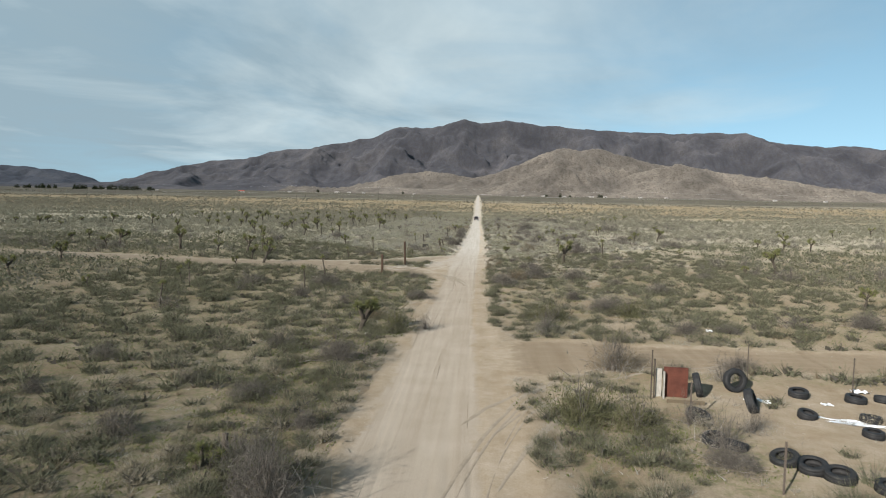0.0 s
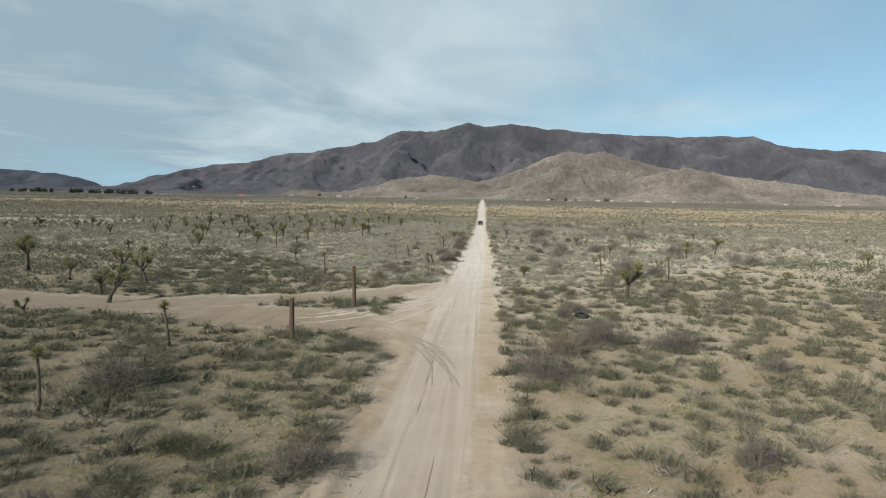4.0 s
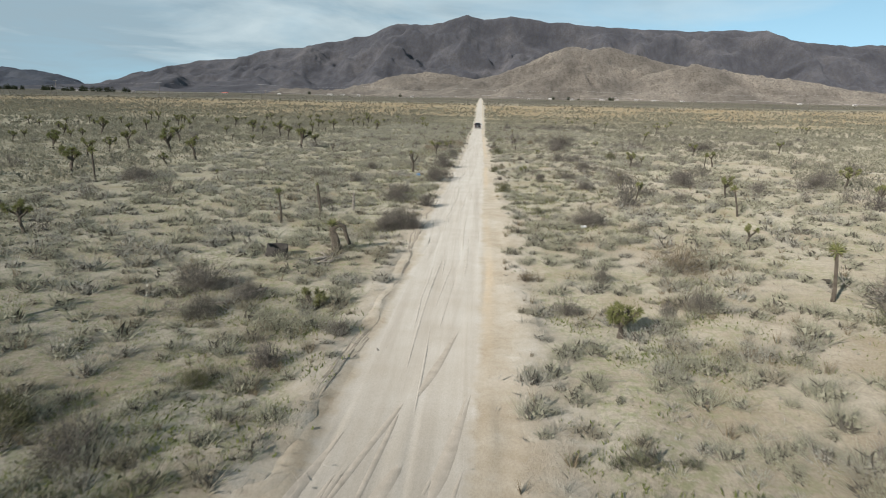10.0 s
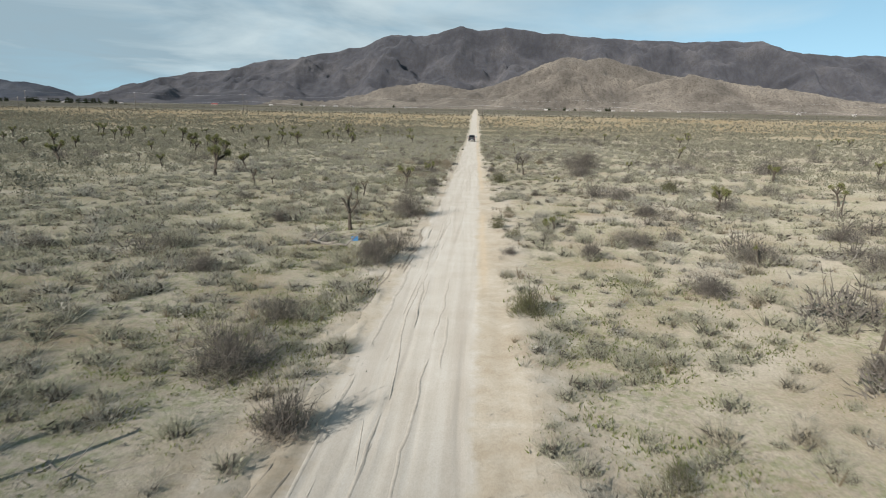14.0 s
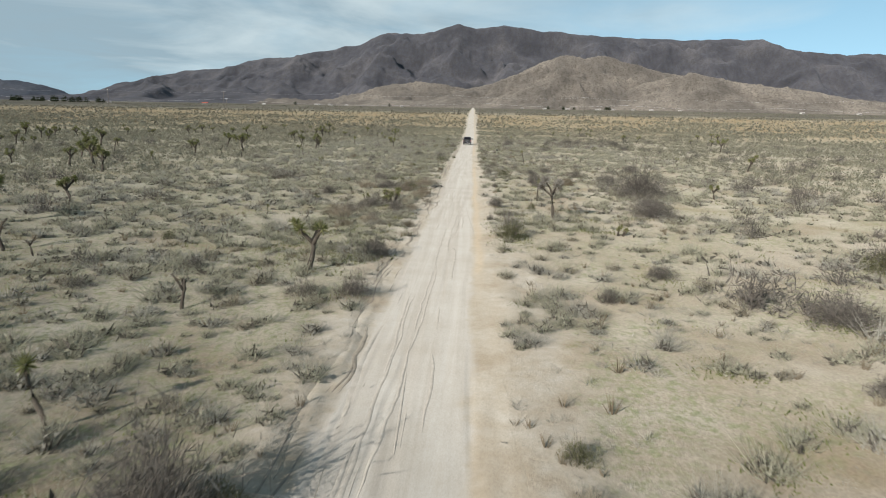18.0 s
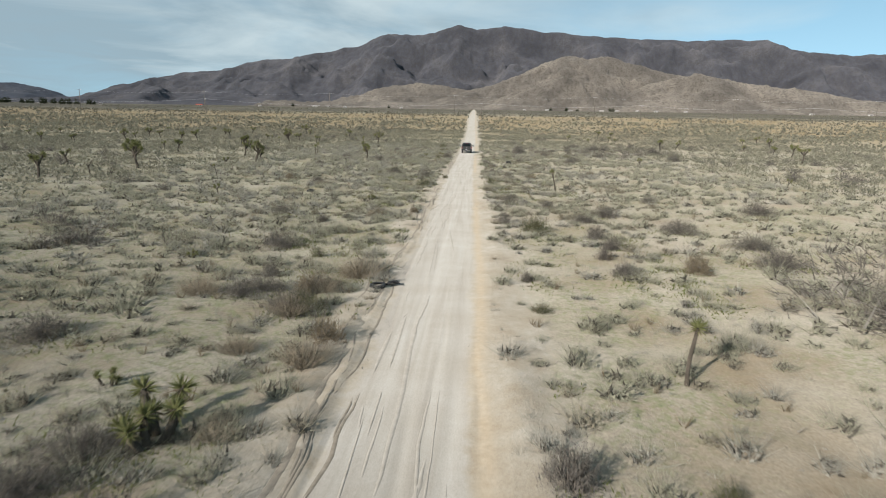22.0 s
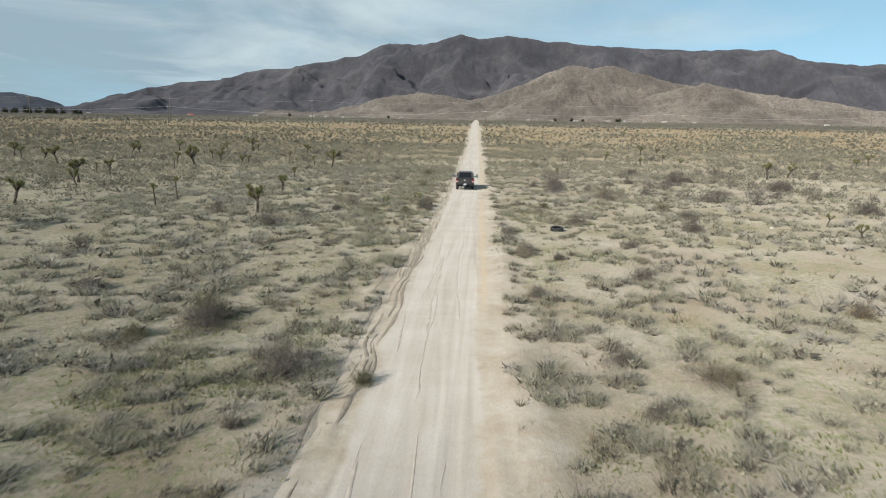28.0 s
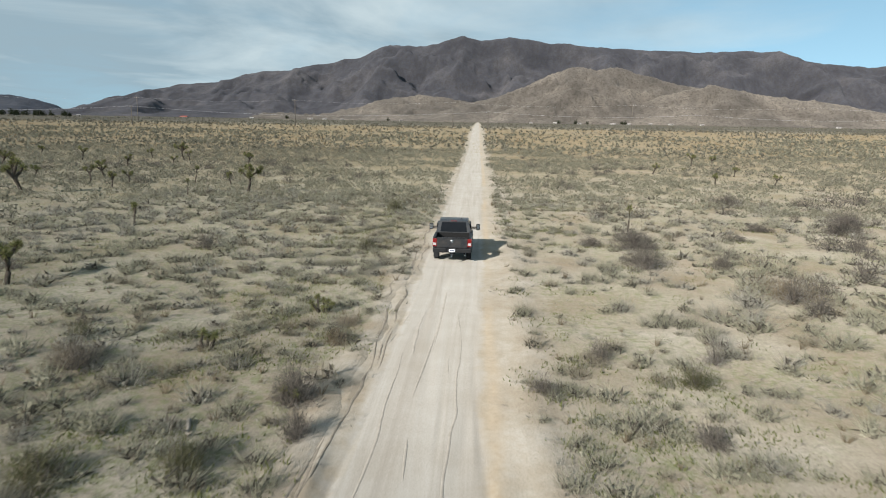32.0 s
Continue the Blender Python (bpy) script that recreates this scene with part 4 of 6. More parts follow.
def wedge(n, y0, y1, seed, slope=0.85, keep=0.6, clump=30.0):
    """Random places over the far plain, as wide as it opens up."""
    r = np.random.default_rng(seed)
    y = np.sqrt(r.uniform((y0 + 40.0) ** 2, (y1 + 40.0) ** 2, n)) - 40
    x = r.uniform(-1, 1, n) * (90 + y * slope)
    d = fbm(x / clump, y / clump, 3, seed)
    ok = (road_dist(x, y) > 0.6) & (r.uniform(0, 1, n) < np.clip((d - 0.5) * 3.0 + keep, 0.05, 1))
    return x[ok], y[ok]


pr = np.random.default_rng(3)


def fuzz(r, n, radius, height, length, wide, lobes=3, loose=0.2):
    """A rounded, ragged clump of short sticks that point out and up."""
    c = r.normal(0, radius * loose, (lobes, 3)) * np.array([1, 1, 0])
    which = r.integers(0, lobes, n)
    d = unit(r.normal(0, 1, (n, 3)))
    d[:, 2] = np.abs(d[:, 2])
    rad = 0.35 + 0.65 * r.uniform(0, 1, n) ** 0.55
    size = r.uniform(0.65, 1.0, lobes)[which]
    p = c[which] + d * np.array([radius * 0.82, radius * 0.82, height * 0.9]) * (rad * size)[:, None]
    way = unit(d * np.array([0.8, 0.8, 0.5]) + np.array([0, 0, 0.35]) + r.normal(0, 0.5, (n, 3)))
    ln = length * r.uniform(0.6, 1.3, (n, 1))
    a, b = p - way * ln * 0.55, p + way * ln * 0.5
    a[:, 2] = np.maximum(a[:, 2], 0.0)
    side = unit(np.cross(way, r.normal(0, 1, (n, 3)))) * wide * r.uniform(0.6, 1.3, (n, 1))
    return np.stack([a - side, a + side, b], 1)


def puff(r, n, wide, leaves, size, lean=0.16):
    """A soft dome: very fine twigs that fan out from the base, a few leaves low inside."""
    return np.concatenate([blades(r, n, 0.48, 0.66, wide, 1.1, 0.45, lean), fuzz(r, 2 * n // 3, 0.46, 0.50, 0.11, wide * 1.1, 4, 0.22), flecks(r, leaves, 0.36, 0.30, size, 0.15)])


FINE = [puff(pr, 110, 0.0034, 40, 0.042) for _ in range(8)]
WISP = [puff(pr, 95, 0.0036, 32, 0.040, 0.22) for _ in range(8)]
SMALL = [puff(pr, 40, 0.0075, 24, 0.060) for _ in range(8)]
TUFT = [blades(pr, 22, 0.35, 0.75, 0.014, 1.1, 0.3, 0.2) for _ in range(4)]
MIDDLE = [np.concatenate([fuzz(pr, 8, 0.50, 0.62, 0.22, 0.032, 2), flecks(pr, 12, 0.5, 0.5, 0.085, 0.3)]) for _ in range(7)]
FAR = [fuzz(pr, 6, 0.44, 0.5, 0.36, 0.12, 1) for _ in range(7)]
# inner sticks: their dark fill reads as shaded insides of the clumps
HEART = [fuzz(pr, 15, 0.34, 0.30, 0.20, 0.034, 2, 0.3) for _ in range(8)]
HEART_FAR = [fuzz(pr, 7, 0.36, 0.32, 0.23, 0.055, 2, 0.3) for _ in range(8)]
TINY = [blades(pr, 30, 0.5, 0.55, 0.010, 1.2, 0.5, 0.22) for _ in range(6)]
SPROUT = [blades(pr, 17, 0.50, 0.13, 0.019, 0.12, 0.95, 0.08) for _ in range(4)]
LITTER = [np.stack([q - w, q + w, q + e], 1) for q, w, e in [(pr.normal(0, 0.5, (9, 3)) * np.array([1, 1, 0]) + np.array([0, 0, 0.025]), pr.normal(0, 0.008, (9, 3)) * np.array([1, 1, 0.4]), pr.normal(0, 0.12, (9, 3)) * np.array([1, 1, 0.3]) + np.array([0, 0, 0.03])) for _ in range(6)]]

px, py = places(6200, -9.5, 9.5, -6, 345, 11, 0.15, 4.0, 0.70)
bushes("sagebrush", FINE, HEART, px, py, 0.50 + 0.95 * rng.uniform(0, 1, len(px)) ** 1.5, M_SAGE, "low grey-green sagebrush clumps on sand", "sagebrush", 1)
px, py = places(2600, -9.5, 9.5, -6, 345, 12, 0.05, 4.0, 0.55)
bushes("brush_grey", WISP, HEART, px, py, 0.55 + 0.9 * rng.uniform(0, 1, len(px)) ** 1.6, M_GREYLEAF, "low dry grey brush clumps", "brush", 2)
px, py = places(6000, -24, 24, -6, 345, 13, -0.1, 3.0, 0.35)
spread("grass_dry", TUFT, px, py, rng.uniform(0.3, 0.8, len(px)), M_TAN, "tufts of dry tan grass", "dry grass", 3)
px, py = places(11000, -24, 24, -6, 345, 14, 0.2, 5.0, 0.2)
qx, qy = places(6200, -9.5, 9.5, -6, 345, 11, 0.15, 4.0, 0.70)
ok = fbm(qx / 11.0, qy / 11.0, 2, 15) + 0.05 * (qx < 0) > 0.47
qx, qy = np.repeat(qx[ok], 7), np.repeat(qy[ok], 7)
px, py = np.concatenate([px, qx + rng.normal(0.12, 0.42, len(qx))]), np.concatenate([py, qy + rng.normal(0, 0.34, len(qx))])
ok = road_dist(px, py) > 0.1
px, py = px[ok], py[ok]
spread("grass_green", SPROUT, px, py, rng.uniform(0.4, 1.3, len(px)), M_GRASS, "patches of short green sprouts", "grass", 4)

px, py = places(15000, -17, 17, -6, 345, 29, -0.1, 3.0, 0.4)
spread("twig_litter", LITTER, px, py, rng.uniform(0.6, 1.6, len(px)), M_STICK, "dead twigs and leaf litter on sand", "twig litter", 29)
px, py = places(2200, -15, 15, -6, 345, 30, 0.1, 5.0, 0.5)
bushes("brush_khaki", FINE, HEART, px, py, 0.6 + 0.8 * rng.uniform(0, 1, len(px)) ** 1.3, M_KHAKI, "rounded dry khaki brush clumps", "brush", 30)

px, py = places(15000, -14, 14, -6, 345, 27, 0.0, 2.5, 0.5)
spread("brush_small", TINY, px, py, 0.22 + 0.42 * rng.uniform(0, 1, len(px)) ** 1.7, M_GREYLEAF, "very small pale grey brush tufts on sand", "brush", 27)


def span(a, b, side):
    return (a, b) if side > 0 else (-b, -a)


for side in (-1, 1):
    px, py = places(6600, *span(9.5, 33, side), -6, 345, 55 + side, 0.3, 5.0, 0.68)
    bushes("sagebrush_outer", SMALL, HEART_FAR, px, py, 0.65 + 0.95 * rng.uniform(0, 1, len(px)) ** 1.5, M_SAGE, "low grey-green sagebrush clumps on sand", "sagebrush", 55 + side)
    px, py = places(2400 if side > 0 else 3600, *span(9.5, 33, side), -6, 345, 65 + side, 0.3, 5.0, 0.55)
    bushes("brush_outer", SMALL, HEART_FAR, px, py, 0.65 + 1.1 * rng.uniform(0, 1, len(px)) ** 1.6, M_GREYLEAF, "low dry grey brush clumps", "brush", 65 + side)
    px, py = places(25000 if side > 0 else 23000, *span(33, 112, side), -6, 460, 15 + side, 0.3, 9.0, 0.66)
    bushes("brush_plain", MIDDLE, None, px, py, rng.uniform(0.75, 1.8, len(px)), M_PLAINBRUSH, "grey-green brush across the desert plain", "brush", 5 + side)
    px, py = places(7000, *span(33, 112, side), -6, 460, 25 + side, 0.3, 14.0, 0.45)
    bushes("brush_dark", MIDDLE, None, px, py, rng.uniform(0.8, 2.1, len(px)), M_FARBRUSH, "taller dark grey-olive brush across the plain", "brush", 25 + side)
px, py = places(12000, -33, 33, 333, 470, 18, 0.3, 9.0, 0.6)
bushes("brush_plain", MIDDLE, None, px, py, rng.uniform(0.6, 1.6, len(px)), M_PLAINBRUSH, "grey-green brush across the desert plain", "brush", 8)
px, py = wedge(104000, 40, 560, 19, 0.85, 0.75)
ok = (np.abs(px) > 108) | (py > 465)
spread("brush_far", FAR, px[ok], py[ok], rng.uniform(0.9, 2.4, ok.sum()), M_PLAINBRUSH, "far grey brush on the plain", "brush", 9)
px, py = wedge(22000, 40, 540, 20, 0.95, 0.5)
ok = (np.abs(px) > 108) | (py > 440)
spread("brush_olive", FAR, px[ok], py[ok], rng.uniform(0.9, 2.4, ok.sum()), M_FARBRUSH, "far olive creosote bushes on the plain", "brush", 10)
px, py = wedge(17000, 440, 690, 23, 0.85, 0.7, 25.0)
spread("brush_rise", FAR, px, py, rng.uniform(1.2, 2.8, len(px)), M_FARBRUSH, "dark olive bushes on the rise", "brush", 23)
px, py = wedge(12000, 450, 690, 21, 0.8, 0.6)
spread("grass_straw", FAR, px, py, rng.uniform(0.7, 1.6, len(px)), M_STRAW, "orange dry grass on the rise", "dry grass", 11)
px, py = wedge(16000, 620, 1500, 22, 0.75, 0.5, 80.0)
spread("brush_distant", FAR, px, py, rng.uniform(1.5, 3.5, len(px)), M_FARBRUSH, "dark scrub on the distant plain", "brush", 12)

TALL = [np.concatenate([twigs(pr, 9, 0.52, 0.58, 0.011), fuzz(pr, 190, 0.48, 0.54, 0.16, 0.010, 5, 0.3)]) for _ in range(5)]
px, py = places(1150, 9, 85, 40, 430, 36, 1.5, 26.0, 0.3)
qx, qy = places(400, -80, -13, 40, 430, 37, 1.5, 26.0, 0.3)
px, py = np.concatenate([px, qx]), np.concatenate([py, qy])
spread("brush_tall", TALL, px, py, 1.2 + 1.9 * rng.uniform(0, 1, len(px)) ** 1.6, M_TWIG, "tall leafless grey-brown desert shrubs on the plain", "shrub", 13)


# ---- shrubs along the road ----
def shrub(name, label, m_leaf, seed, leafy, woody, fine=1.0):
    """A unit shrub, one metre wide: woody stems and a gappy crown."""
    r = np.random.default_rng(seed)
    ob = thing(name, label, "shrub", group="roadside shrubs")
    link("woody_frame", tri_mesh("woody_frame", twigs(r, woody, 0.52, 0.60, 0.0075 * fine)), M_TWIG, ob)
    t = np.concatenate([fuzz(r, int(leafy * 2.2 / fine), 0.48, 0.56, 0.13 * fine ** 0.5, 0.0055 * fine, 5, 0.3), flecks(r, int(leafy / 3 / fine), 0.5, 0.56, 0.013 * fine, 0.4)])
    link("foliage", tri_mesh("foliage", t), m_leaf, ob)
    if fine < 1:
        link("branch_litter", tri_mesh("branch_litter", twigs(r, 15, 0.78, 0.09, 0.008)), M_STICK, ob, "bleached branches sprawled on the ground")
    return ob


def plant(proto, rows, seed, tall=(0.95, 1.3)):
    """Copies of the unit plants at x, y, size; the first of each kind is moved, not copied."""
    r = np.random.default_rng(seed)
    used = set()
    for x, y, s in rows:
        i = int(r.integers(0, len(proto)))
        z = float(terrain(np.array([x]), np.array([y]))[0])
        m = pose(x, y, z - 0.02, 0, 0, float(r.uniform(0, 360))) @ Matrix.Diagonal((s, s, s * float(r.uniform(*tall)), 1))
        if i in used:
            copy_thing(proto[i], m).scale = (s, s, m.to_scale().z)
        else:
            used.add(i)
            proto[i].matrix_basis = m
    for i, p in enumerate(proto):
        if i not in used:
            for o in (*p.children_recursive, p):
                bpy.data.objects.remove(o)


# places: x, y, size in metres
GREY_SHRUBS_1 = [(7.1, 17.7, 2.0), (-10.6, 18.0, 1.7), (-5.3, 19.5, 1.3), (-15.8, 21.9, 1.2), (-8.1, 22.4, 1.9), (-11.1, 23.9, 1.1), (-16.3, 27.4, 1.8), (-6.1, 28.2, 2.9), (11.8, 29.1, 1.9), (-9.5, 30.6, 1.4), (12.2, 37.5, 2.1), (14.7, 37.9, 1.8), (24.3, 41.1, 2.7), (-7.2, 44.2, 1.1), (-9.4, 45.1, 1.3), (8.9, 45.1, 2.8), (-13.2, 47.3, 1.7), (-4.4, 47.9, 2.2), (7.3, 49.3, 1.6), (-13.0, 54.3, 3.3), (15.6, 55.1, 3.1), (2.5, 58.1, 3.4), (13.0, 60.6, 2.0), (-6.1, 61.8, 1.9), (9.6, 64.5, 3.1), (6.1, 64.9, 3.8), (23.3, 66.9, 2.3), (5.1, 72.2, 1.5), (6.2, 75.7, 2.4), (16.4, 76.1, 1.4), (4.5, 80.4, 1.2), (2.9, 83.4, 1.0)]
GREY_SHRUBS_2 = [(7.3, 84.3, 1.1), (5.0, 84.3, 0.9), (-20.5, 85.9, 2.2), (5.5, 86.9, 0.7), (15.7, 86.9, 2.2), (-7.3, 90.0, 1.4), (11.6, 90.3, 1.4), (8.4, 91.5, 0.9), (-5.1, 94.7, 1.3), (-3.9, 97.3, 0.9), (-8.7, 98.7, 1.9), (3.1, 100.1, 1.0), (6.4, 100.5, 0.9), (-7.8, 100.7, 1.9), (15.5, 100.8, 5.2), (7.7, 100.8, 1.3), (-9.9, 101.9, 2.7), (18.8, 104.1, 3.3), (5.0, 104.3, 1.0), (-4.9, 113.9, 1.7), (-7.7, 114.3, 1.0), (-3.6, 114.6, 1.8), (-4.8, 115.9, 1.8), (6.6, 117.6, 3.3), (35.9, 119.9, 3.9), (-3.4, 122.7, 1.7), (-10.5, 122.9, 1.9), (-5.9, 126.2, 3.0), (11.0, 127.3, 1.4), (15.1, 127.9, 1.6), (-5.8, 130.5, 2.1), (-29.2, 133.6, 3.9)]
GREY_SHRUBS_3 = [(9.1, 134.5, 2.1), (-10.7, 136.0, 2.2), (18.6, 139.0, 3.7), (-20.7, 140.2, 2.1), (13.5, 140.8, 2.8), (-3.4, 141.2, 1.7), (-14.5, 141.3, 2.1), (31.7, 141.3, 4.0), (2.1, 141.4, 0.8), (5.9, 141.5, 1.6), (4.2, 145.4, 0.8), (8.7, 145.4, 2.6), (20.9, 147.6, 2.5), (6.1, 148.8, 1.0), (-11.7, 149.8, 1.3), (-7.6, 153.4, 1.3), (12.2, 155.6, 2.6), (19.1, 159.8, 2.4), (-17.7, 160.3, 1.9), (-5.2, 165.9, 1.1), (-3.5, 166.1, 1.3), (5.5, 166.3, 0.9), (-10.7, 169.7, 1.2), (8.4, 170.5, 1.4), (-3.8, 173.1, 2.4), (1.8, 184.8, 0.7), (12.8, 187.9, 4.2), (-4.5, 187.9, 0.9), (2.4, 191.3, 1.5), (-6.5, 191.7, 1.9), (14.2, 193.5, 2.2), (-11.4, 197.9, 2.0)]
GREY_SHRUBS_4 = [(13.6, 199.3, 1.8), (40.3, 199.9, 6.4), (15.1, 200.5, 7.2), (-7.5, 202.7, 1.4), (2.8, 206.0, 0.7), (-7.4, 206.1, 1.1), (6.8, 206.9, 1.3), (14.3, 209.4, 3.2), (6.7, 210.4, 1.1), (-9.4, 212.6, 1.2), (14.7, 213.8, 2.3), (12.6, 218.4, 2.6), (-8.6, 220.0, 0.9), (2.7, 220.8, 1.3), (-7.4, 221.5, 0.7), (7.4, 221.9, 1.9), (-11.9, 223.0, 1.8), (9.4, 224.5, 2.2), (2.4, 226.8, 0.9), (20.7, 226.9, 2.7), (6.0, 228.1, 1.6), (-10.0, 230.1, 1.0), (3.5, 231.0, 1.7), (14.7, 233.7, 1.6), (-14.8, 244.8, 2.0), (-4.9, 250.0, 0.7), (4.8, 251.4, 0.8), (-4.6, 253.0, 2.2), (4.7, 254.8, 1.0), (-15.0, 261.4, 1.4), (3.0, 262.6, 1.0), (8.0, 265.8, 1.3)]
GREY_SHRUBS_5 = [(-5.9, 268.4, 0.8), (-20.4, 269.4, 1.5), (4.8, 270.4, 1.0), (3.2, 271.9, 1.1), (-8.1, 272.9, 0.7), (9.6, 274.7, 1.0), (2.5, 276.3, 1.1), (2.5, 278.7, 1.2), (-13.6, 279.8, 1.5), (15.5, 281.6, 2.5), (7.9, 284.2, 1.5), (-12.4, 284.8, 1.8), (17.3, 288.8, 2.4), (-20.9, 289.1, 1.2), (-11.2, 289.8, 1.2), (-3.4, 290.0, 1.1), (5.8, 290.5, 1.1), (2.3, 293.0, 0.9), (-10.7, 293.8, 1.4), (34.9, 295.4, 3.3), (4.3, 295.8, 1.0), (13.1, 309.9, 1.5), (9.2, 310.8, 2.8), (-14.7, 312.2, 1.6), (9.9, 315.6, 3.3), (7.4, 316.5, 1.8), (37.3, 316.9, 4.5), (17.0, 319.0, 2.0), (-10.2, 323.3, 2.2), (26.5, 323.6, 4.3), (21.1, 324.5, 2.2), (29.7, 328.8, 2.9)]
GREY_SHRUBS_6 = [(24.7, 341.3, 3.6), (-6.3, 16.8, 1.6), (12.6, 164.5, 2.6), (13.2, 190.9, 3.0), (-8.6, 257.6, 2.6), (-4.3, 187.7, 1.3), (-8.7, 211.8, 1.9), (7.5, 213.0, 1.5), (7.3, 216.2, 1.6), (-6.8, 190.5, 1.8), (-7.8, 188.4, 2.0), (-4.9, 189.6, 1.4), (-5.3, 200.9, 2.0), (-6.9, 203.6, 1.9)]
GREY_SHRUBS = GREY_SHRUBS_1 + GREY_SHRUBS_2 + GREY_SHRUBS_3 + GREY_SHRUBS_4 + GREY_SHRUBS_5 + GREY_SHRUBS_6
OLIVE_SHRUBS_1 = [(5.3, 20.7, 2.1), (3.6, 21.3, 2.6), (-4.4, 34.9, 2.3), (8.0, 35.3, 1.3), (4.9, 40.6, 2.6), (3.2, 40.9, 0.9), (10.2, 43.4, 2.6), (-8.3, 49.2, 1.1), (4.4, 69.7, 1.1), (8.3, 73.0, 1.3), (14.1, 76.3, 1.6), (6.7, 82.6, 1.3), (6.9, 86.4, 1.0), (-9.4, 90.8, 1.8), (-6.5, 93.4, 1.0), (4.0, 121.4, 0.9), (2.2, 131.6, 1.6), (-4.8, 140.7, 1.1), (2.6, 146.0, 1.0), (1.7, 149.1, 1.2), (-3.4, 153.5, 1.1), (2.7, 155.4, 0.9), (18.5, 172.5, 2.3), (-15.0, 176.3, 1.1), (2.9, 178.5, 2.1), (4.9, 191.0, 0.9), (-4.8, 201.1, 1.4), (3.0, 201.7, 0.7), (-6.4, 209.9, 0.9), (4.2, 217.9, 2.0), (-4.3, 243.6, 2.0), (2.4, 246.8, 1.4)]
OLIVE_SHRUBS_2 = [(-2.5, 252.8, 0.9), (-10.1, 255.8, 0.9), (-8.7, 258.5, 1.8), (-7.8, 288.0, 1.4), (-5.3, 288.4, 1.2), (16.7, 293.1, 1.7), (6.5, 293.8, 1.3), (-12.0, 296.2, 1.1), (-5.7, 313.6, 1.4), (-6.4, 330.8, 2.0)]
OLIVE_SHRUBS = OLIVE_SHRUBS_1 + OLIVE_SHRUBS_2
DRY_SHRUBS_1 = [(6.3, 28.9, 3.0), (-6.0, 39.4, 2.7), (3.6, 61.9, 3.6), (1.4, 71.9, 1.2), (2.7, 76.1, 1.4), (1.7, 82.9, 0.6), (-14.1, 85.5, 1.7), (2.0, 104.0, 0.9), (8.7, 106.6, 3.4), (4.1, 118.4, 0.7), (-6.9, 181.5, 1.2), (-3.1, 181.8, 0.9), (-8.3, 186.0, 2.1), (-3.6, 198.3, 1.5), (-5.1, 203.1, 1.4), (-3.9, 206.3, 2.2), (9.8, 207.8, 1.7), (-5.7, 223.1, 1.8), (-9.9, 223.3, 0.7), (-3.4, 224.4, 0.9), (-18.3, 247.7, 1.5), (6.9, 253.7, 2.0), (14.9, 261.1, 1.3), (-3.8, 296.5, 1.1), (14.0, 304.4, 3.1)]
DRY_SHRUBS = DRY_SHRUBS_1
SLIM_JOSHUAS_1 = [(-21.0, 41.4, 2.0), (-29.7, 47.6, 1.6), (-23.7, 51.7, 2.4), (-14.1, 51.8, 2.2), (-25.8, 54.8, 1.8), (-29.9, 58.9, 1.9), (-14.7, 61.7, 2.4), (-25.3, 66.6, 1.7), (-16.2, 80.2, 1.8), (-29.1, 85.5, 3.2), (-15.4, 94.9, 2.4), (18.9, 98.4, 2.7), (13.0, 102.7, 2.4), (20.2, 107.7, 1.9), (-11.1, 115.2, 2.1), (17.1, 122.3, 2.2), (12.1, 129.2, 1.8), (-32.6, 132.8, 3.1), (-22.4, 134.1, 1.2), (13.2, 140.0, 1.1), (-7.8, 155.9, 1.8), (27.1, 159.0, 2.1), (-12.6, 185.0, 0.9), (35.3, 188.7, 2.2), (5.9, 196.2, 1.9), (-42.0, 229.3, 2.0), (-20.0, 232.4, 1.3), (8.4, 242.2, 2.2), (-54.8, 242.5, 2.8), (33.0, 249.3, 1.3), (-27.1, 250.0, 1.5), (-10.5, 269.2, 0.5)]
SLIM_JOSHUAS_2 = [(29.5, 274.5, 0.8), (-25.4, 287.6, 2.3), (-26.7, 294.2, 2.3), (-23.0, 319.6, 2.1), (-49.6, 320.1, 1.9), (10.9, 321.5, 2.2), (-45.3, 333.1, 2.0), (-28.1, 339.1, 1.8), (-51.4, 347.1, 1.9), (-28.0, 350.5, 2.3), (-33.5, 353.1, 2.4), (35.5, 388.3, 1.4)]
SLIM_JOSHUAS = SLIM_JOSHUAS_1 + SLIM_JOSHUAS_2
BRANCHED_JOSHUAS_1 = [(-6.1, 170.1, 2.6), (28.8, 49.0, 2.0), (-42.3, 56.0, 2.4), (-46.4, 69.2, 2.7), (29.0, 71.2, 1.5), (-24.9, 73.7, 3.0), (-27.4, 77.0, 2.4), (-27.2, 83.0, 3.1), (-31.3, 85.7, 3.3), (30.0, 97.4, 1.4), (-22.8, 110.3, 2.0), (13.8, 112.6, 1.5), (-48.0, 116.8, 1.9), (30.2, 129.0, 2.1), (19.5, 131.2, 1.9), (-45.4, 132.6, 2.9), (33.7, 140.5, 2.4), (-50.4, 143.7, 2.6), (-33.4, 147.3, 1.8), (18.5, 159.7, 2.2), (-49.1, 163.4, 2.4), (30.2, 165.0, 2.4), (21.2, 165.4, 1.3), (-60.9, 169.5, 2.6), (10.8, 80.5, 3.6), (-39.3, 191.2, 1.9), (21.3, 199.9, 1.6), (-39.7, 213.1, 3.2), (-42.0, 215.6, 3.7), (-47.2, 219.2, 3.0), (-70.6, 223.4, 2.7), (38.6, 235.3, 2.7), (-40.0, 257.8, 3.6)]
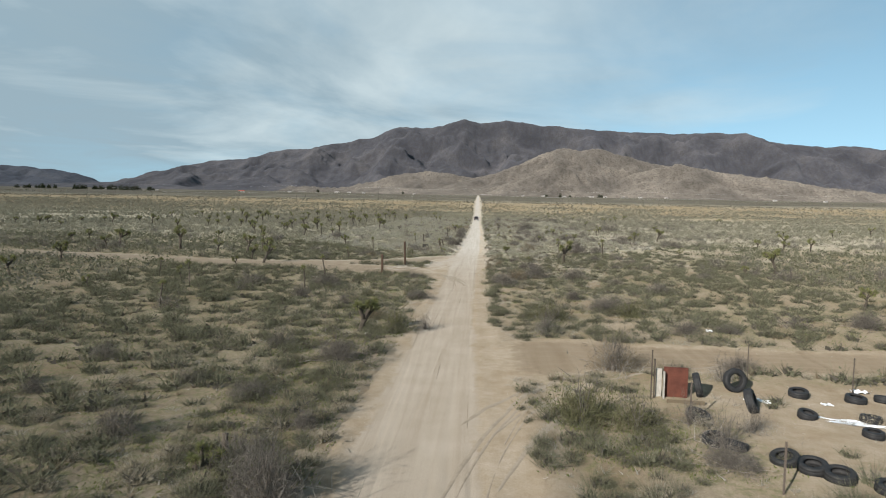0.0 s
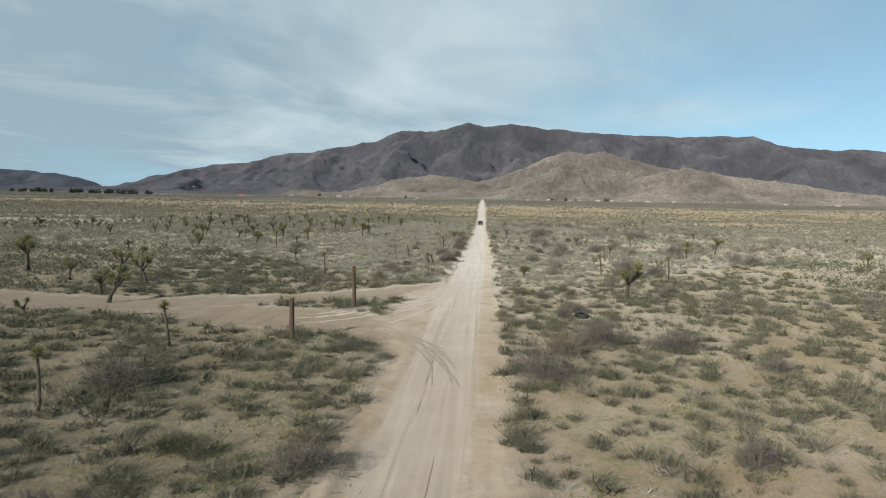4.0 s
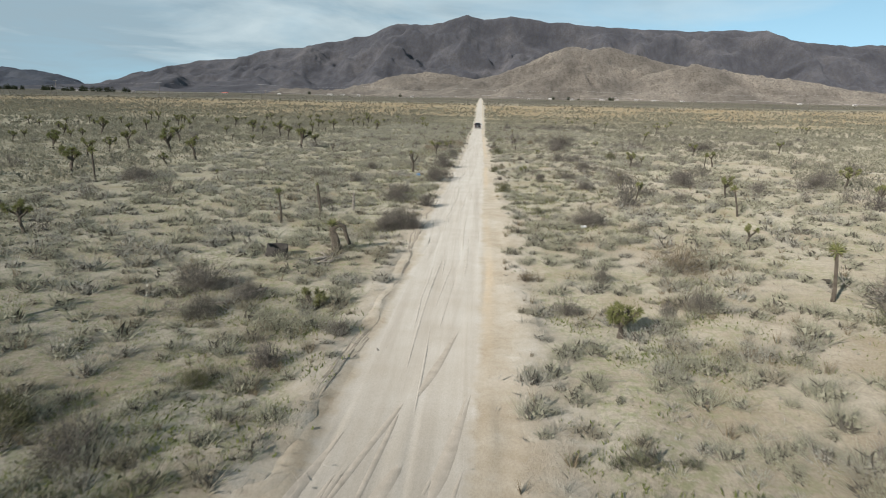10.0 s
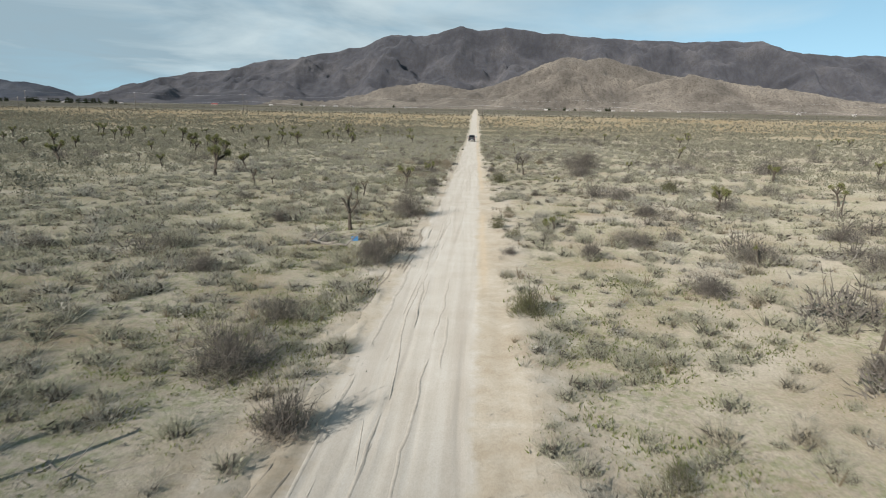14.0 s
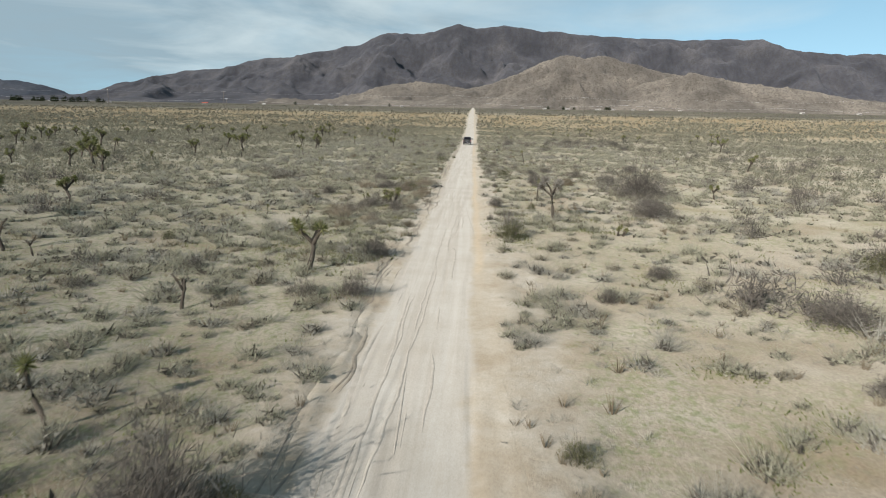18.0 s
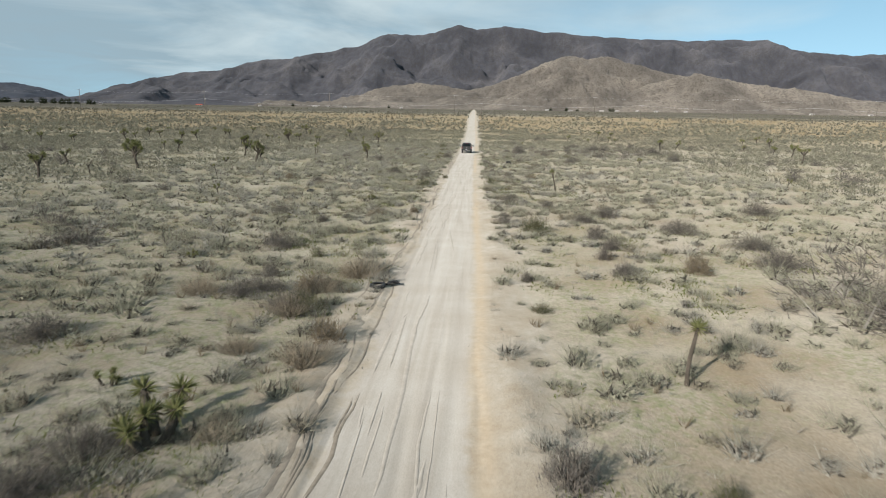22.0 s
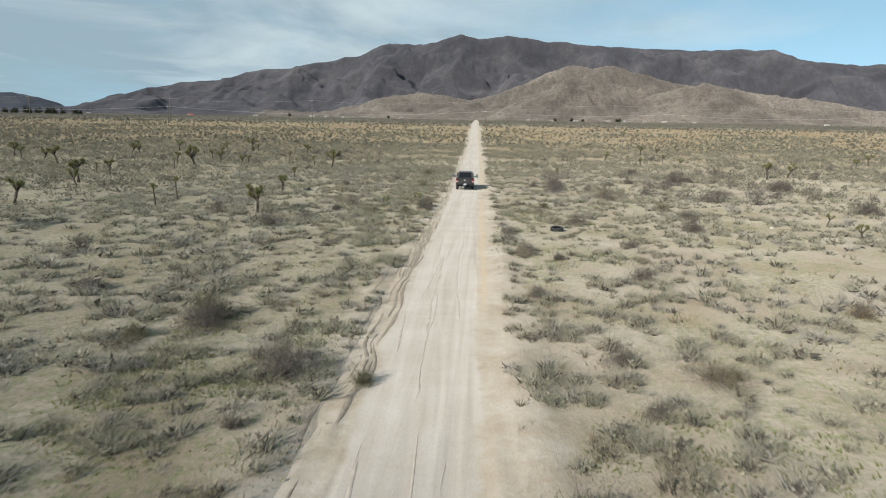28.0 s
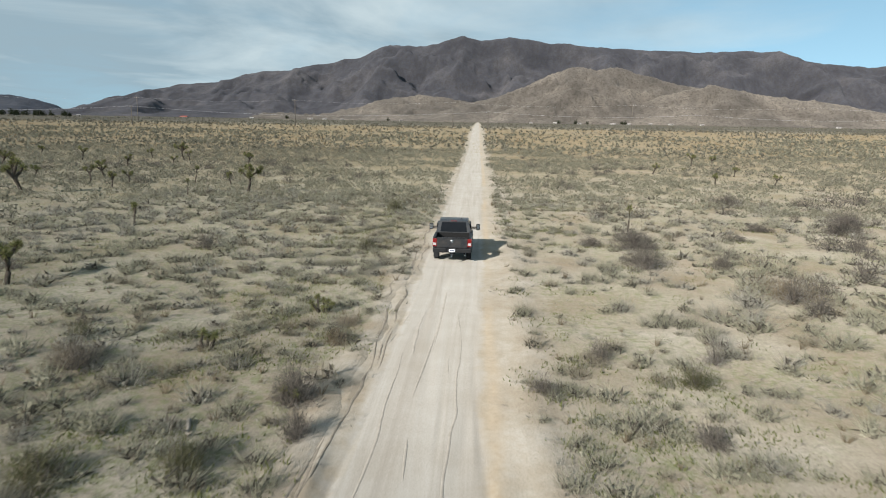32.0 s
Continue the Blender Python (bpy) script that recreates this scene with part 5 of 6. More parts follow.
BRANCHED_JOSHUAS_2 = [(-31.9, 264.8, 1.5), (25.6, 279.4, 1.5), (27.0, 286.5, 1.2), (-16.8, 286.8, 2.6), (57.0, 295.5, 3.5), (-19.6, 302.8, 2.5), (67.2, 320.5, 3.1), (49.4, 341.2, 2.8), (-23.2, 342.7, 3.4), (-47.8, 358.3, 2.5), (-90.7, 360.8, 3.4), (39.5, 363.9, 2.2), (-56.3, 379.5, 2.5), (29.8, 386.9, 2.3), (-55.2, 397.3, 3.7)]
BRANCHED_JOSHUAS = BRANCHED_JOSHUAS_1 + BRANCHED_JOSHUAS_2
YUCCAS_1 = [(-7.1, 16.3, 0.9), (6.9, 86.7, 0.7), (-5.3, 100.4, 0.9), (4.9, 149.2, 1.1), (9.0, 180.2, 0.9), (-5.5, 192.4, 1.5), (-11.5, 194.1, 0.5), (-7.7, 194.9, 0.6), (-11.8, 208.8, 0.5), (-7.3, 231.3, 0.6), (-4.1, 291.9, 0.7), (-7.8, 295.8, 0.9), (-5.2, 300.0, 0.8)]
YUCCAS = YUCCAS_1
STOUT_JOSHUAS_1 = [(-6.4, 34.9, 2.6), (4.4, 97.9, 1.7)]
STOUT_JOSHUAS = STOUT_JOSHUAS_1
DEAD_JOSHUAS_1 = [(-6.8, 147.4, 2.6), (-9.0, 164.6, 1.5), (-18.9, 171.6, 1.2), (-21.0, 172.6, 1.9), (-45.1, 196.4, 1.8), (-35.3, 243.9, 1.4), (-40.0, 248.0, 1.8)]
DEAD_JOSHUAS = DEAD_JOSHUAS_1


# more of them stand loosely over the plain, thicker on the east side
def scattered(n, x0, x1, y0, y1, low, high, seed):
    x, y = places(n, x0, x1, y0, y1, seed, 1.5, 26.0, 0.3)
    s = low + (high - low) * np.random.default_rng(seed).uniform(0, 1, len(x)) ** 1.6
    return [(float(a), float(b), float(c)) for a, b, c in zip(x, y, s)]


GREEN_UNDER = np.array([q for q in GREY_SHRUBS + OLIVE_SHRUBS if q[2] > 1.2])
ur = np.random.default_rng(77)
mats = np.repeat(GREEN_UNDER, np.maximum(4, (GREEN_UNDER[:, 2] * 7).astype(int)), axis=0)
ux, uy = mats[:, 0] + ur.normal(0.1, 0.34, len(mats)) * mats[:, 2], mats[:, 1] + ur.normal(-0.1, 0.26, len(mats)) * mats[:, 2]
ok = road_dist(ux, uy) > 0.2
spread("grass_sheltered", SPROUT, ux[ok], uy[ok], ur.uniform(0.6, 1.4, ok.sum()), M_GRASS, "green grass mats under broad shrubs", "grass", 78)
GREY = [shrub("grey_shrub", "leafless grey-brown twiggy desert shrub", M_TWIG, 300 + k, 420, 34) for k in range(5)]
plant(GREY, [q for q in GREY_SHRUBS if q[2] < 1.75], 31)
GREY_TALL = [shrub("grey_shrub", "broad leafless grey-brown twiggy desert shrub", M_TWIG, 360 + k, 620, 52, 0.52) for k in range(4)]
plant(GREY_TALL, [q for q in GREY_SHRUBS if q[2] >= 1.75], 34, (0.62, 0.9))
BARE = [shrub("bare_shrub", "bare bleached grey shrub with brittle twigs", M_STICK, 350 + k, 90, 60, 0.6) for k in range(3)]
plant(BARE, [(7.5, 19.2, 2.0), (7.1, 21.2, 1.5), (8.9, 20.6, 1.3), (6.1, 28.2, 2.8), (10.3, 26.8, 1.6), (8.3, 27.0, 1.4), (3.9, 36.3, 2.2), (9.7, 45.7, 2.2), (2.7, 181.6, 2.0), (9.0, 144.4, 1.8), (-8.7, 211.8, 1.5), (7.8, 296.0, 1.4), (13.6, 303.5, 2.2), (9.2, 309.7, 1.9), (-5.4, 184.0, 1.3), (-2.9, 36.4, 1.5)], 48)
ROADSIDE = [shrub("grey_shrub", "tall twiggy grey-brown shrub leaning over the road edge", M_TWIG, 395 + k, 640, 56, 0.52) for k in range(2)]
plant(ROADSIDE, [(-4.7, 14.4, 2.5), (-3.9, 152.9, 2.7), (-4.2, 114.6, 2.1), (-3.9, 138.3, 2.2), (-3.9, 292.0, 1.6)], 49, (1.2, 1.4))
def dome_bush(seed):
    """A dense rounded cushion of fine dry stems, one metre wide."""
    r = np.random.default_rng(seed)
    ob = thing("dome_bush", "dense rounded straw-coloured bush at the road edge", "shrub", group="roadside shrubs")
    link("woody_frame", tri_mesh("woody_frame", twigs(r, 10, 0.4, 0.4, 0.008)), M_STEM_SHADE, ob)
    link("foliage", tri_mesh("foliage", np.concatenate([puff(r, 420, 0.0034, 150, 0.034), puff(r, 200, 0.004, 60, 0.03, 0.3)])), M_DRYSTRAW, ob)
    return ob


M_DRYSTRAW = leaf_material("dry_straw_stems", (0.200, 0.160, 0.112), (0.315, 0.262, 0.192), (0.420, 0.362, 0.278), 0.9)
DOMES = [dome_bush(370 + k) for k in range(3)]
plant(DOMES, [(-3.6, 196.6, 1.5), (-4.4, 192.8, 1.1), (-3.5, 188.4, 1.0), (-5.6, 197.4, 1.2), (-3.8, 206.2, 1.9), (-4.8, 203.6, 1.7), (-5.1, 200.6, 1.3), (-7.7, 185.0, 1.7), (1.9, 83.5, 0.9), (3.1, 271.6, 1.0), (-4.0, 298.4, 0.9), (-9.0, 203.0, 1.6), (2.6, 153.8, 0.9), (-5.6, 183.2, 1.2), (-11.0, 293.8, 1.4)], 50, (0.95, 1.15))
OLIVE = [shrub("creosote_bush", "olive-green creosote bush with thin stems", M_OLIVE, 320 + k, 420, 18) for k in range(4)]
plant(OLIVE, OLIVE_SHRUBS, 32)
DRY = [shrub("dry_shrub", "dry tan shrub with brittle branches", M_TAN, 340 + k, 420, 22) for k in range(4)]
plant(DRY, [q for q in DRY_SHRUBS if q[2] < 1.75], 33)
DRY_TALL = [shrub("dry_shrub", "broad dry tan shrub with brittle branches", M_TAN, 380 + k, 400, 30, 0.52) for k in range(3)]
plant(DRY_TALL, [q for q in DRY_SHRUBS if q[2] >= 1.75], 35, (0.62, 0.9))


# ---- joshua trees and yuccas ----
def rosette(r, n, size, down=False):
    """Stiff pointed leaves round a branch end, along +z."""
    d = unit(r.normal(0, 1, (n, 3)) + np.array([0, 0, -0.9 if down else 0.55]))
    length = size * r.uniform(0.75, 1.1, (n, 1))
    root, tip = d * size * 0.12, d * length
    side = unit(np.cross(d, r.normal(0, 1, (n, 3)))) * size * 0.052
    mid = d * length * 0.45
    return np.concatenate([np.stack([root - side * 0.7, root + side * 0.7, mid + side], 1), np.stack([root - side * 0.7, mid + side, mid - side], 1), np.stack([mid - side, mid + side, tip], 1)])


def joshua(name, label, seed, arms, green=True, thick=0.05, low=False, category="joshua tree", trunk=0.52, pale=False):
    """A unit tree, one metre high: shaggy trunk with arms, each arm ending in a rosette of leaves."""
    r = np.random.default_rng(seed)
    ob = thing(name, label, category, group="joshua trees")
    bm = bmesh.new()
    ends = []

    def limb(p, d, length, rad, depth):
        nonlocal bm
        pts, radii = [p], [rad * 1.15]
        for k in range(1, 5):
            d = (d + Vector(r.normal(0, 0.07 if arms <= 1 else 0.13, 3)) + Vector((0, 0, 0.10 if depth else 0.02))).normalized()
            pts.append(pts[-1] + d * length / 4)
            radii.append(rad * (1 - 0.08 * k) * (1 + 0.10 * r.normal()))
        tube(bm, pts, radii, 7)
        return pts[-1], d

    if low:
        for k in range(arms):
            a = 2 * math.pi * k / arms + r.uniform(-0.4, 0.4)
            s = 0.10 + 0.16 * r.uniform()
            p = Vector((math.cos(a) * s, math.sin(a) * s, -0.02))
            bm = bmesh.new()
            e, d = limb(p, Vector((math.cos(a) * 0.45, math.sin(a) * 0.45, 1)).normalized(), r.uniform(0.3, 0.75), thick * 0.9, 1)
            ends.append((e, d, 0.24))
            part("stem", bm, M_BARK, ob, smooth_faces=True)
    else:
        e, d = limb(Vector((0, 0, -0.03)), Vector((r.normal() * 0.06, r.normal() * 0.06, 1)).normalized(), 0.86 if arms <= 1 else trunk, thick, 0)
        if arms <= 1:
            ends.append((e, d, 0.17))
        else:
            turn0 = r.uniform(0, 6.28)
            for k in range(arms):
                a = turn0 + 2 * math.pi * k / arms + r.uniform(-0.5, 0.5)
                tilt = r.uniform(0.45, 1.0)
                dd = Vector((math.cos(a) * tilt, math.sin(a) * tilt, 0.75)).normalized()
                e2, d2 = limb(e - d * 0.05 * r.uniform(0, 2), dd, r.uniform(0.2, 0.36), thick * 0.72, 1)
                ends.append((e2, d2, 0.155))
                if r.uniform() < 0.45:
                    a2 = a + r.uniform(-1.2, 1.2)
                    e3, d3 = limb(e2 - d2 * 0.06, Vector((math.cos(a2) * 0.7, math.sin(a2) * 0.7, 0.6)).normalized(), r.uniform(0.10, 0.2), thick * 0.6, 1)
                    ends.append((e3, d3, 0.13))
    if not low:
        part("trunk", bm, M_BARK, ob, smooth_faces=True)
    for e, d, s in ends:
        q = Matrix.Translation(e) @ d.to_track_quat("Z", "Y").to_matrix().to_4x4()
        if green:
            part_ob = link("leaf_rosette", tri_mesh("leaf_rosette", rosette(r, 76, s)), M_YUCCA, ob)
            part_ob.matrix_basis = q
        if pale:
            part_ob = link("leaf_rosette", tri_mesh("leaf_rosette", rosette(r, 80, s * 1.1)), M_STICK, ob, "bleached dry leaf head")
            part_ob.matrix_basis = q
        if green or r.uniform() < 0.5:
            part_ob = link("dead_leaves", tri_mesh("dead_leaves", rosette(r, 30, s * 0.8, True)), M_DEADLEAF, ob, "dry brown hanging leaves")
            part_ob.matrix_basis = q
    return ob


SLIM = [joshua("joshua_tree", "slim young joshua tree with one leafy head", 400 + k, 1, thick=0.034) for k in range(3)] + [joshua("joshua_tree", "slim joshua tree with two short arms", 410, 2, thick=0.04)]
plant(SLIM, SLIM_JOSHUAS, 41, (0.97, 1.03))
BRANCHED = [joshua("joshua_tree", "branching joshua tree with spiky green leaf heads", 420 + k, a, thick=0.05) for k, a in enumerate((3, 4, 4, 5))]
plant(BRANCHED, BRANCHED_JOSHUAS, 42, (0.97, 1.03))
YUCCA = [joshua("yucca", "low clump of spiky yucca with dead leaf skirts", 440 + k, a, thick=0.07, low=True, category="yucca") for k, a in enumerate((4, 6, 7))]
plant(YUCCA, YUCCAS, 43, (0.97, 1.03))
BIG = [joshua("joshua_tree", "stout joshua tree with several leafy arms beside brush", 460 + k, a, thick=0.065, trunk=0.36) for k, a in enumerate((7, 6))]
plant(BIG, STOUT_JOSHUAS, 44, (0.97, 1.03))
DEAD = [joshua("dead_joshua_tree", "dead grey joshua tree with bare arms", 480 + k, 3, green=False, thick=0.045) for k in range(2)]
plant(DEAD, DEAD_JOSHUAS, 45, (0.97, 1.03))
DRIED = [joshua("joshua_tree", "tall straight joshua tree with bleached dry heads", 490, 4, green=False, thick=0.033, trunk=0.66, pale=True)]
plant(DRIED, [(6.0, 186.2, 2.9)], 47, (0.97, 1.03))
PLAIN = [joshua("joshua_tree", "branching joshua tree on the brushy plain", 500 + k, a, thick=0.052) for k, a in enumerate((3, 4, 5, 3))]
plant(PLAIN, scattered(190, -125, -26, 75, 420, 2.0, 4.2, 38) + scattered(110, 30, 130, 60, 420, 1.8, 3.6, 39), 46, (0.97, 1.03))


def ground_at(x, y):
    return float(terrain(np.array([float(x)]), np.array([float(y)]))[0])


# ---- posts ----
def post(name, label, x, y, height, radius, lean=0.0, mat=None, group=""):
    r = np.random.default_rng(int(abs(x * 10) + y))
    bm = bmesh.new()
    n = 9
    pts = [Vector((lean * height * k / n, 0, -0.25 + (height + 0.25) * k / n)) for k in range(n + 1)]
    tube(bm, pts, [radius * (1.0 + 0.06 * r.normal() - 0.12 * k / n) for k in range(n + 1)], 12)
    ob = part(name, bm, mat or M_POST, None, smooth_faces=True)
    ob.matrix_basis = pose(x, y, ground_at(x, y), 0, 0, float(r.uniform(0, 360)) if lean == 0 else 0)
    return tagged(ob, label, "post", group)


post("gate_post", "dark brown weathered wooden gate post", -9.5, 64.0, 2.1, 0.135, 0.0, group="gate posts")
post("gate_post", "dark brown weathered wooden gate post", -8.35, 74.3, 2.75, 0.125, -0.03, group="gate posts")
post("fence_post", "grey weathered wooden fence post", -8.0, 120.7, 1.15, 0.075, 0.02, M_DEADWOOD)
leaning = post("joshua_tree", "leaning bare joshua stem with a small green tuft", -9.9, 119.8, 1.7, 0.10, -0.13, M_BARK)
leaning["category"] = "joshua tree"
tuft = link("leaf_rosette", tri_mesh("leaf_rosette", rosette(np.random.default_rng(9), 40, 0.24)), M_YUCCA, leaning, "small green leaf tuft")
tuft.location = (-0.22, 0, 1.7)


M_STEEL = grained("rusty_steel", (0.07, 0.055, 0.045), (0.17, 0.14, 0.115), 12.0, 0.6, 0.5, 0.3, world_space=False)
for sx, sy, sh in ((14.8, 25.6, 1.45), (11.2, 26.7, 1.55), (7.75, 16.0, 1.35), (7.2, 21.4, 1.4), (6.6, 24.0, 1.9), (6.75, 24.15, 1.5)):
    bm = boxed((-0.028, 0.028, -0.004, 0.004, -0.3, sh), (-0.004, 0.004, 0.004, 0.03, -0.3, sh))
    ob = part("fence_stake", bm, M_STEEL, None)
    ob.matrix_basis = pose(sx, sy, ground_at(sx, sy), 0, 0, 20 * sx)
    tagged(ob, "thin rusty steel fence stake in sand", "fence stake", "fence stakes")


# ---- old tyres ----
def tyre_bm(radius, width, sides=28):
    w, bm = width / 2, bmesh.new()
    lathe(bm, [(radius * 0.55, -w * 0.72), (radius * 0.60, -w * 0.95), (radius * 0.86, -w), (radius * 0.965, -w * 0.86), (radius, -w * 0.55), (radius * 0.985, -w * 0.5), (radius * 0.985, -w * 0.42), (radius * 1.005, -w * 0.36), (radius * 1.005, w * 0.36), (radius * 0.985, w * 0.42), (radius * 0.985, w * 0.5), (radius, w * 0.55), (radius * 0.965, w * 0.86), (radius * 0.86, w), (radius * 0.60, w * 0.95), (radius * 0.55, w * 0.72), (radius * 0.72, w * 0.60), (radius * 0.90, w * 0.6), (radius * 0.90, -w * 0.6), (radius * 0.72, -w * 0.60), (radius * 0.55, -w * 0.72)], sides, "Z")
    bmesh.ops.recalc_face_normals(bm, faces=bm.faces)
    return bm


def old_tyre(x, y, radius, width, rx=0.0, ry=0.0, rz=0.0, lift=None, label="worn black car tyre lying on sand"):
    ob = part("old_tyre", tyre_bm(radius, width), M_RUBBER, None, smooth_faces=True)
    up = width / 2 - 0.03 if lift is None else lift
    ob.matrix_basis = pose(x, y, ground_at(x, y) + up, rx, ry, rz)
    return tagged(ob, label, "tyre", "dumped tyres")


for row in ((12.4, 24.9, 0.42, 0.27, 8, -6, 10), (14.3, 24.5, 0.43, 0.26, 6, 4, 0), (15.5, 24.8, 0.38, 0.24, -5, 8, 30), (11.45, 22.3, 0.37, 0.24, 12, 6, 0), (13.5, 22.2, 0.40, 0.23, -6, 5, 0), (12.7, 20.7, 0.37, 0.24, 4, 0, 0), (8.75, 18.1, 0.46, 0.28, 10, -16, 0), (9.2, 17.5, 0.45, 0.27, 10, -8, 0), (9.65, 17.0, 0.45, 0.27, 8, -6, 0), (10.6, 16.4, 0.44, 0.26, 6, 0, 0), (7.6, 21.8, 0.47, 0.24, 10, 12, 0), (7.35, 19.6, 0.42, 0.27, 12, -10, 0), (7.8, 19.1, 0.40, 0.27, -12, 14, 0)):
    old_tyre(row[0], row[1], row[2] * 0.86, row[3] * 1.12, *row[4:])
old_tyre(10.2, 25.4, 0.47, 0.25, 80, 0, 12, 0.43, "black tyre standing upright, half filled with sand")
old_tyre(8.42, 24.35, 0.46, 0.26, 76, 0, 74, 0.42, "black tyre standing on edge against a rusty panel")
old_tyre(9.75, 22.8, 0.44, 0.30, 70, 0, 64, 0.38, "black tyre tilted on its edge")
old_tyre(6.46, 73.5, 0.46, 0.31, 4, 6, 0, label="lone black tyre lying among brush")
old_tyre(-13.4, 236.3, 0.34, 0.24, 4, -4, 0, label="lone black tyre lying among brush")
old_tyre(5.98, 280.4, 0.44, 0.29, 8, 0, 0, label="lone black tyre lying among brush")
old_tyre(-2.87, 204.45, 0.30, 0.16, 3, 0, 0, 0.03, label="small black tyre half buried at the road edge")

# ---- dumped panels and litter ----
M_RUST = grained("rusty_sheet", (0.070, 0.024, 0.016), (0.150, 0.052, 0.034), 3.0, 0.75, 0.2, 0.3, world_space=False)
M_PALE = grained("faded_paint", (0.26, 0.24, 0.21), (0.46, 0.43, 0.38), 2.5, 0.6, bump=0.1, world_space=False)
M_WHITE = grained("white_plastic", (0.62, 0.63, 0.64), (0.80, 0.80, 0.80), 3.0, 0.5, bump=0.0, world_space=False)
M_BLUE = grained("blue_plastic", (0.05, 0.16, 0.33), (0.09, 0.25, 0.46), 3.0, 0.5, bump=0.0, world_space=False)
M_BLACK = grained("black_scrap", (0.01, 0.01, 0.011), (0.03, 0.028, 0.027), 8.0, 0.7, bump=0.3, world_space=False)

panel = thing("dumped_freezer", "rusty red-brown steel chest standing open by the fence", "dumped appliance", pose(7.1, 24.2, ground_at(7.1, 24.2), 0, 0, -6))
part("side_panel", boxed((0.0, 0.86, -0.02, 0.02, -0.05, 1.12), bevel=0.008), M_RUST, panel, "rusty red sheet")
part("door_panel", boxed((-0.03, 0.01, -0.26, -0.02, -0.05, 1.0), bevel=0.008), M_PALE, panel, "faded white panel")
part("back_panel", boxed((-0.27, -0.05, 0.06, 0.10, -0.05, 1.05), bevel=0.008), M_PALE, panel, "faded cream panel")
part("rim", boxed((0.0, 0.86, -0.035, 0.035, 1.12, 1.15), (0.83, 0.87, -0.035, 0.035, -0.05, 1.15)), M_RUST, panel)
part("base", boxed((0.02, 1.35, -0.7, -0.62, -0.05, 0.12), bevel=0.01), M_TAN, panel, "plank along the bottom")


def crumple(name, label, x, y, sx, sy, h, mat, seed, category="litter", rz=0.0):
    """A crumpled sheet with some thickness."""
    bm = bmesh.new()
    n, m = 14, 9
    for lay in (0, 1):
        vs = [[bm.verts.new(((i / n - 0.5) * sx * (1 + 0.15 * float(vnoise(i * 0.7, seed, 3))), (j / m - 0.5) * sy * (1 + 0.4 * float(vnoise(i * 0.5, seed + 9.0, 4) - 0.5)), h * float(fbm(i * 0.45 + seed, j * 0.55, 2, seed)) + 0.012 * lay)) for j in range(m + 1)] for i in range(n + 1)]
        for i in range(n):
            for j in range(m):
                q = (vs[i][j], vs[i + 1][j], vs[i + 1][j + 1], vs[i][j + 1])
                bm.faces.new(q if lay else q[::-1])
    ob = part(name, bm, mat, None)
    ob.matrix_basis = pose(x, y, ground_at(x, y) - 0.02, 0, 0, rz)
    return tagged(ob, label, category)


crumple("plastic_sheet", "long crumpled white plastic sheet on sand", 12.9, 22.0, 3.2, 0.55, 0.12, M_WHITE, 5, rz=-14)
crumple("plastic_sheet", "torn white plastic sheet under tyres", 10.6, 24.2, 0.9, 0.4, 0.1, M_WHITE, 6, rz=-30)
crumple("paper_scrap", "small white paper scrap", 13.0, 24.0, 0.35, 0.25, 0.08, M_WHITE, 7)
crumple("paper_scrap", "small white paper scrap", 15.2, 25.8, 0.6, 0.35, 0.18, M_WHITE, 8)


def litter_box(name, label, x, y, sx, sy, sz, mat, rz, category):
    ob = part(name, boxed((-sx / 2, sx / 2, -sy / 2, sy / 2, -0.02, sz), bevel=min(sx, sy, sz) * 0.12), mat, None)
    ob.matrix_basis = pose(x, y, ground_at(x, y), 4, -3, rz)
    return tagged(ob, label, category)


def stone(x, y, s, mat, seed, label, flat=0.6):
    bm = bmesh.new()
    bmesh.ops.create_icosphere(bm, subdivisions=2, radius=s)
    for v in bm.verts:
        k = 0.72 + 0.55 * float(fbm(v.co.x / s * 1.4 + seed, v.co.y / s * 1.4 + v.co.z / s, 2, seed))
        v.co = Vector((v.co.x * k, v.co.y * k * 0.8, v.co.z * k * flat))
    ob = part("stone", bm, mat, None)
    ob.matrix_basis = pose(x, y, ground_at(x, y) + s * flat * 0.3, 0, 0, 57 * seed)
    return tagged(ob, label, "stone")


litter_box("white_crate", "white plastic box lying in sand", 6.2, 116.5, 0.28, 0.2, 0.14, M_WHITE, 10, "box")
litter_box("blue_crate", "faded blue plastic crate beside a dead log", -6.0, 144.4, 0.34, 0.24, 0.22, M_BLUE, 20, "crate")
crumple("white_bag", "white bag caught in the brush", 13.7, 38.1, 0.3, 0.25, 0.2, M_WHITE, 12)
M_PALEROCK = grained("pale_stone", (0.36, 0.33, 0.29), (0.55, 0.52, 0.47), 4.0, 0.9, bump=0.4, world_space=False)
stone(-10.2, 186.7, 0.26, M_PALEROCK, 3, "pale white boulder beside dry brush")
crumple("tyre_tread", "strip of shredded black tyre tread at the road edge", -2.45, 204.85, 0.7, 0.3, 0.22, M_BLACK, 22, "tyre tread", 35)


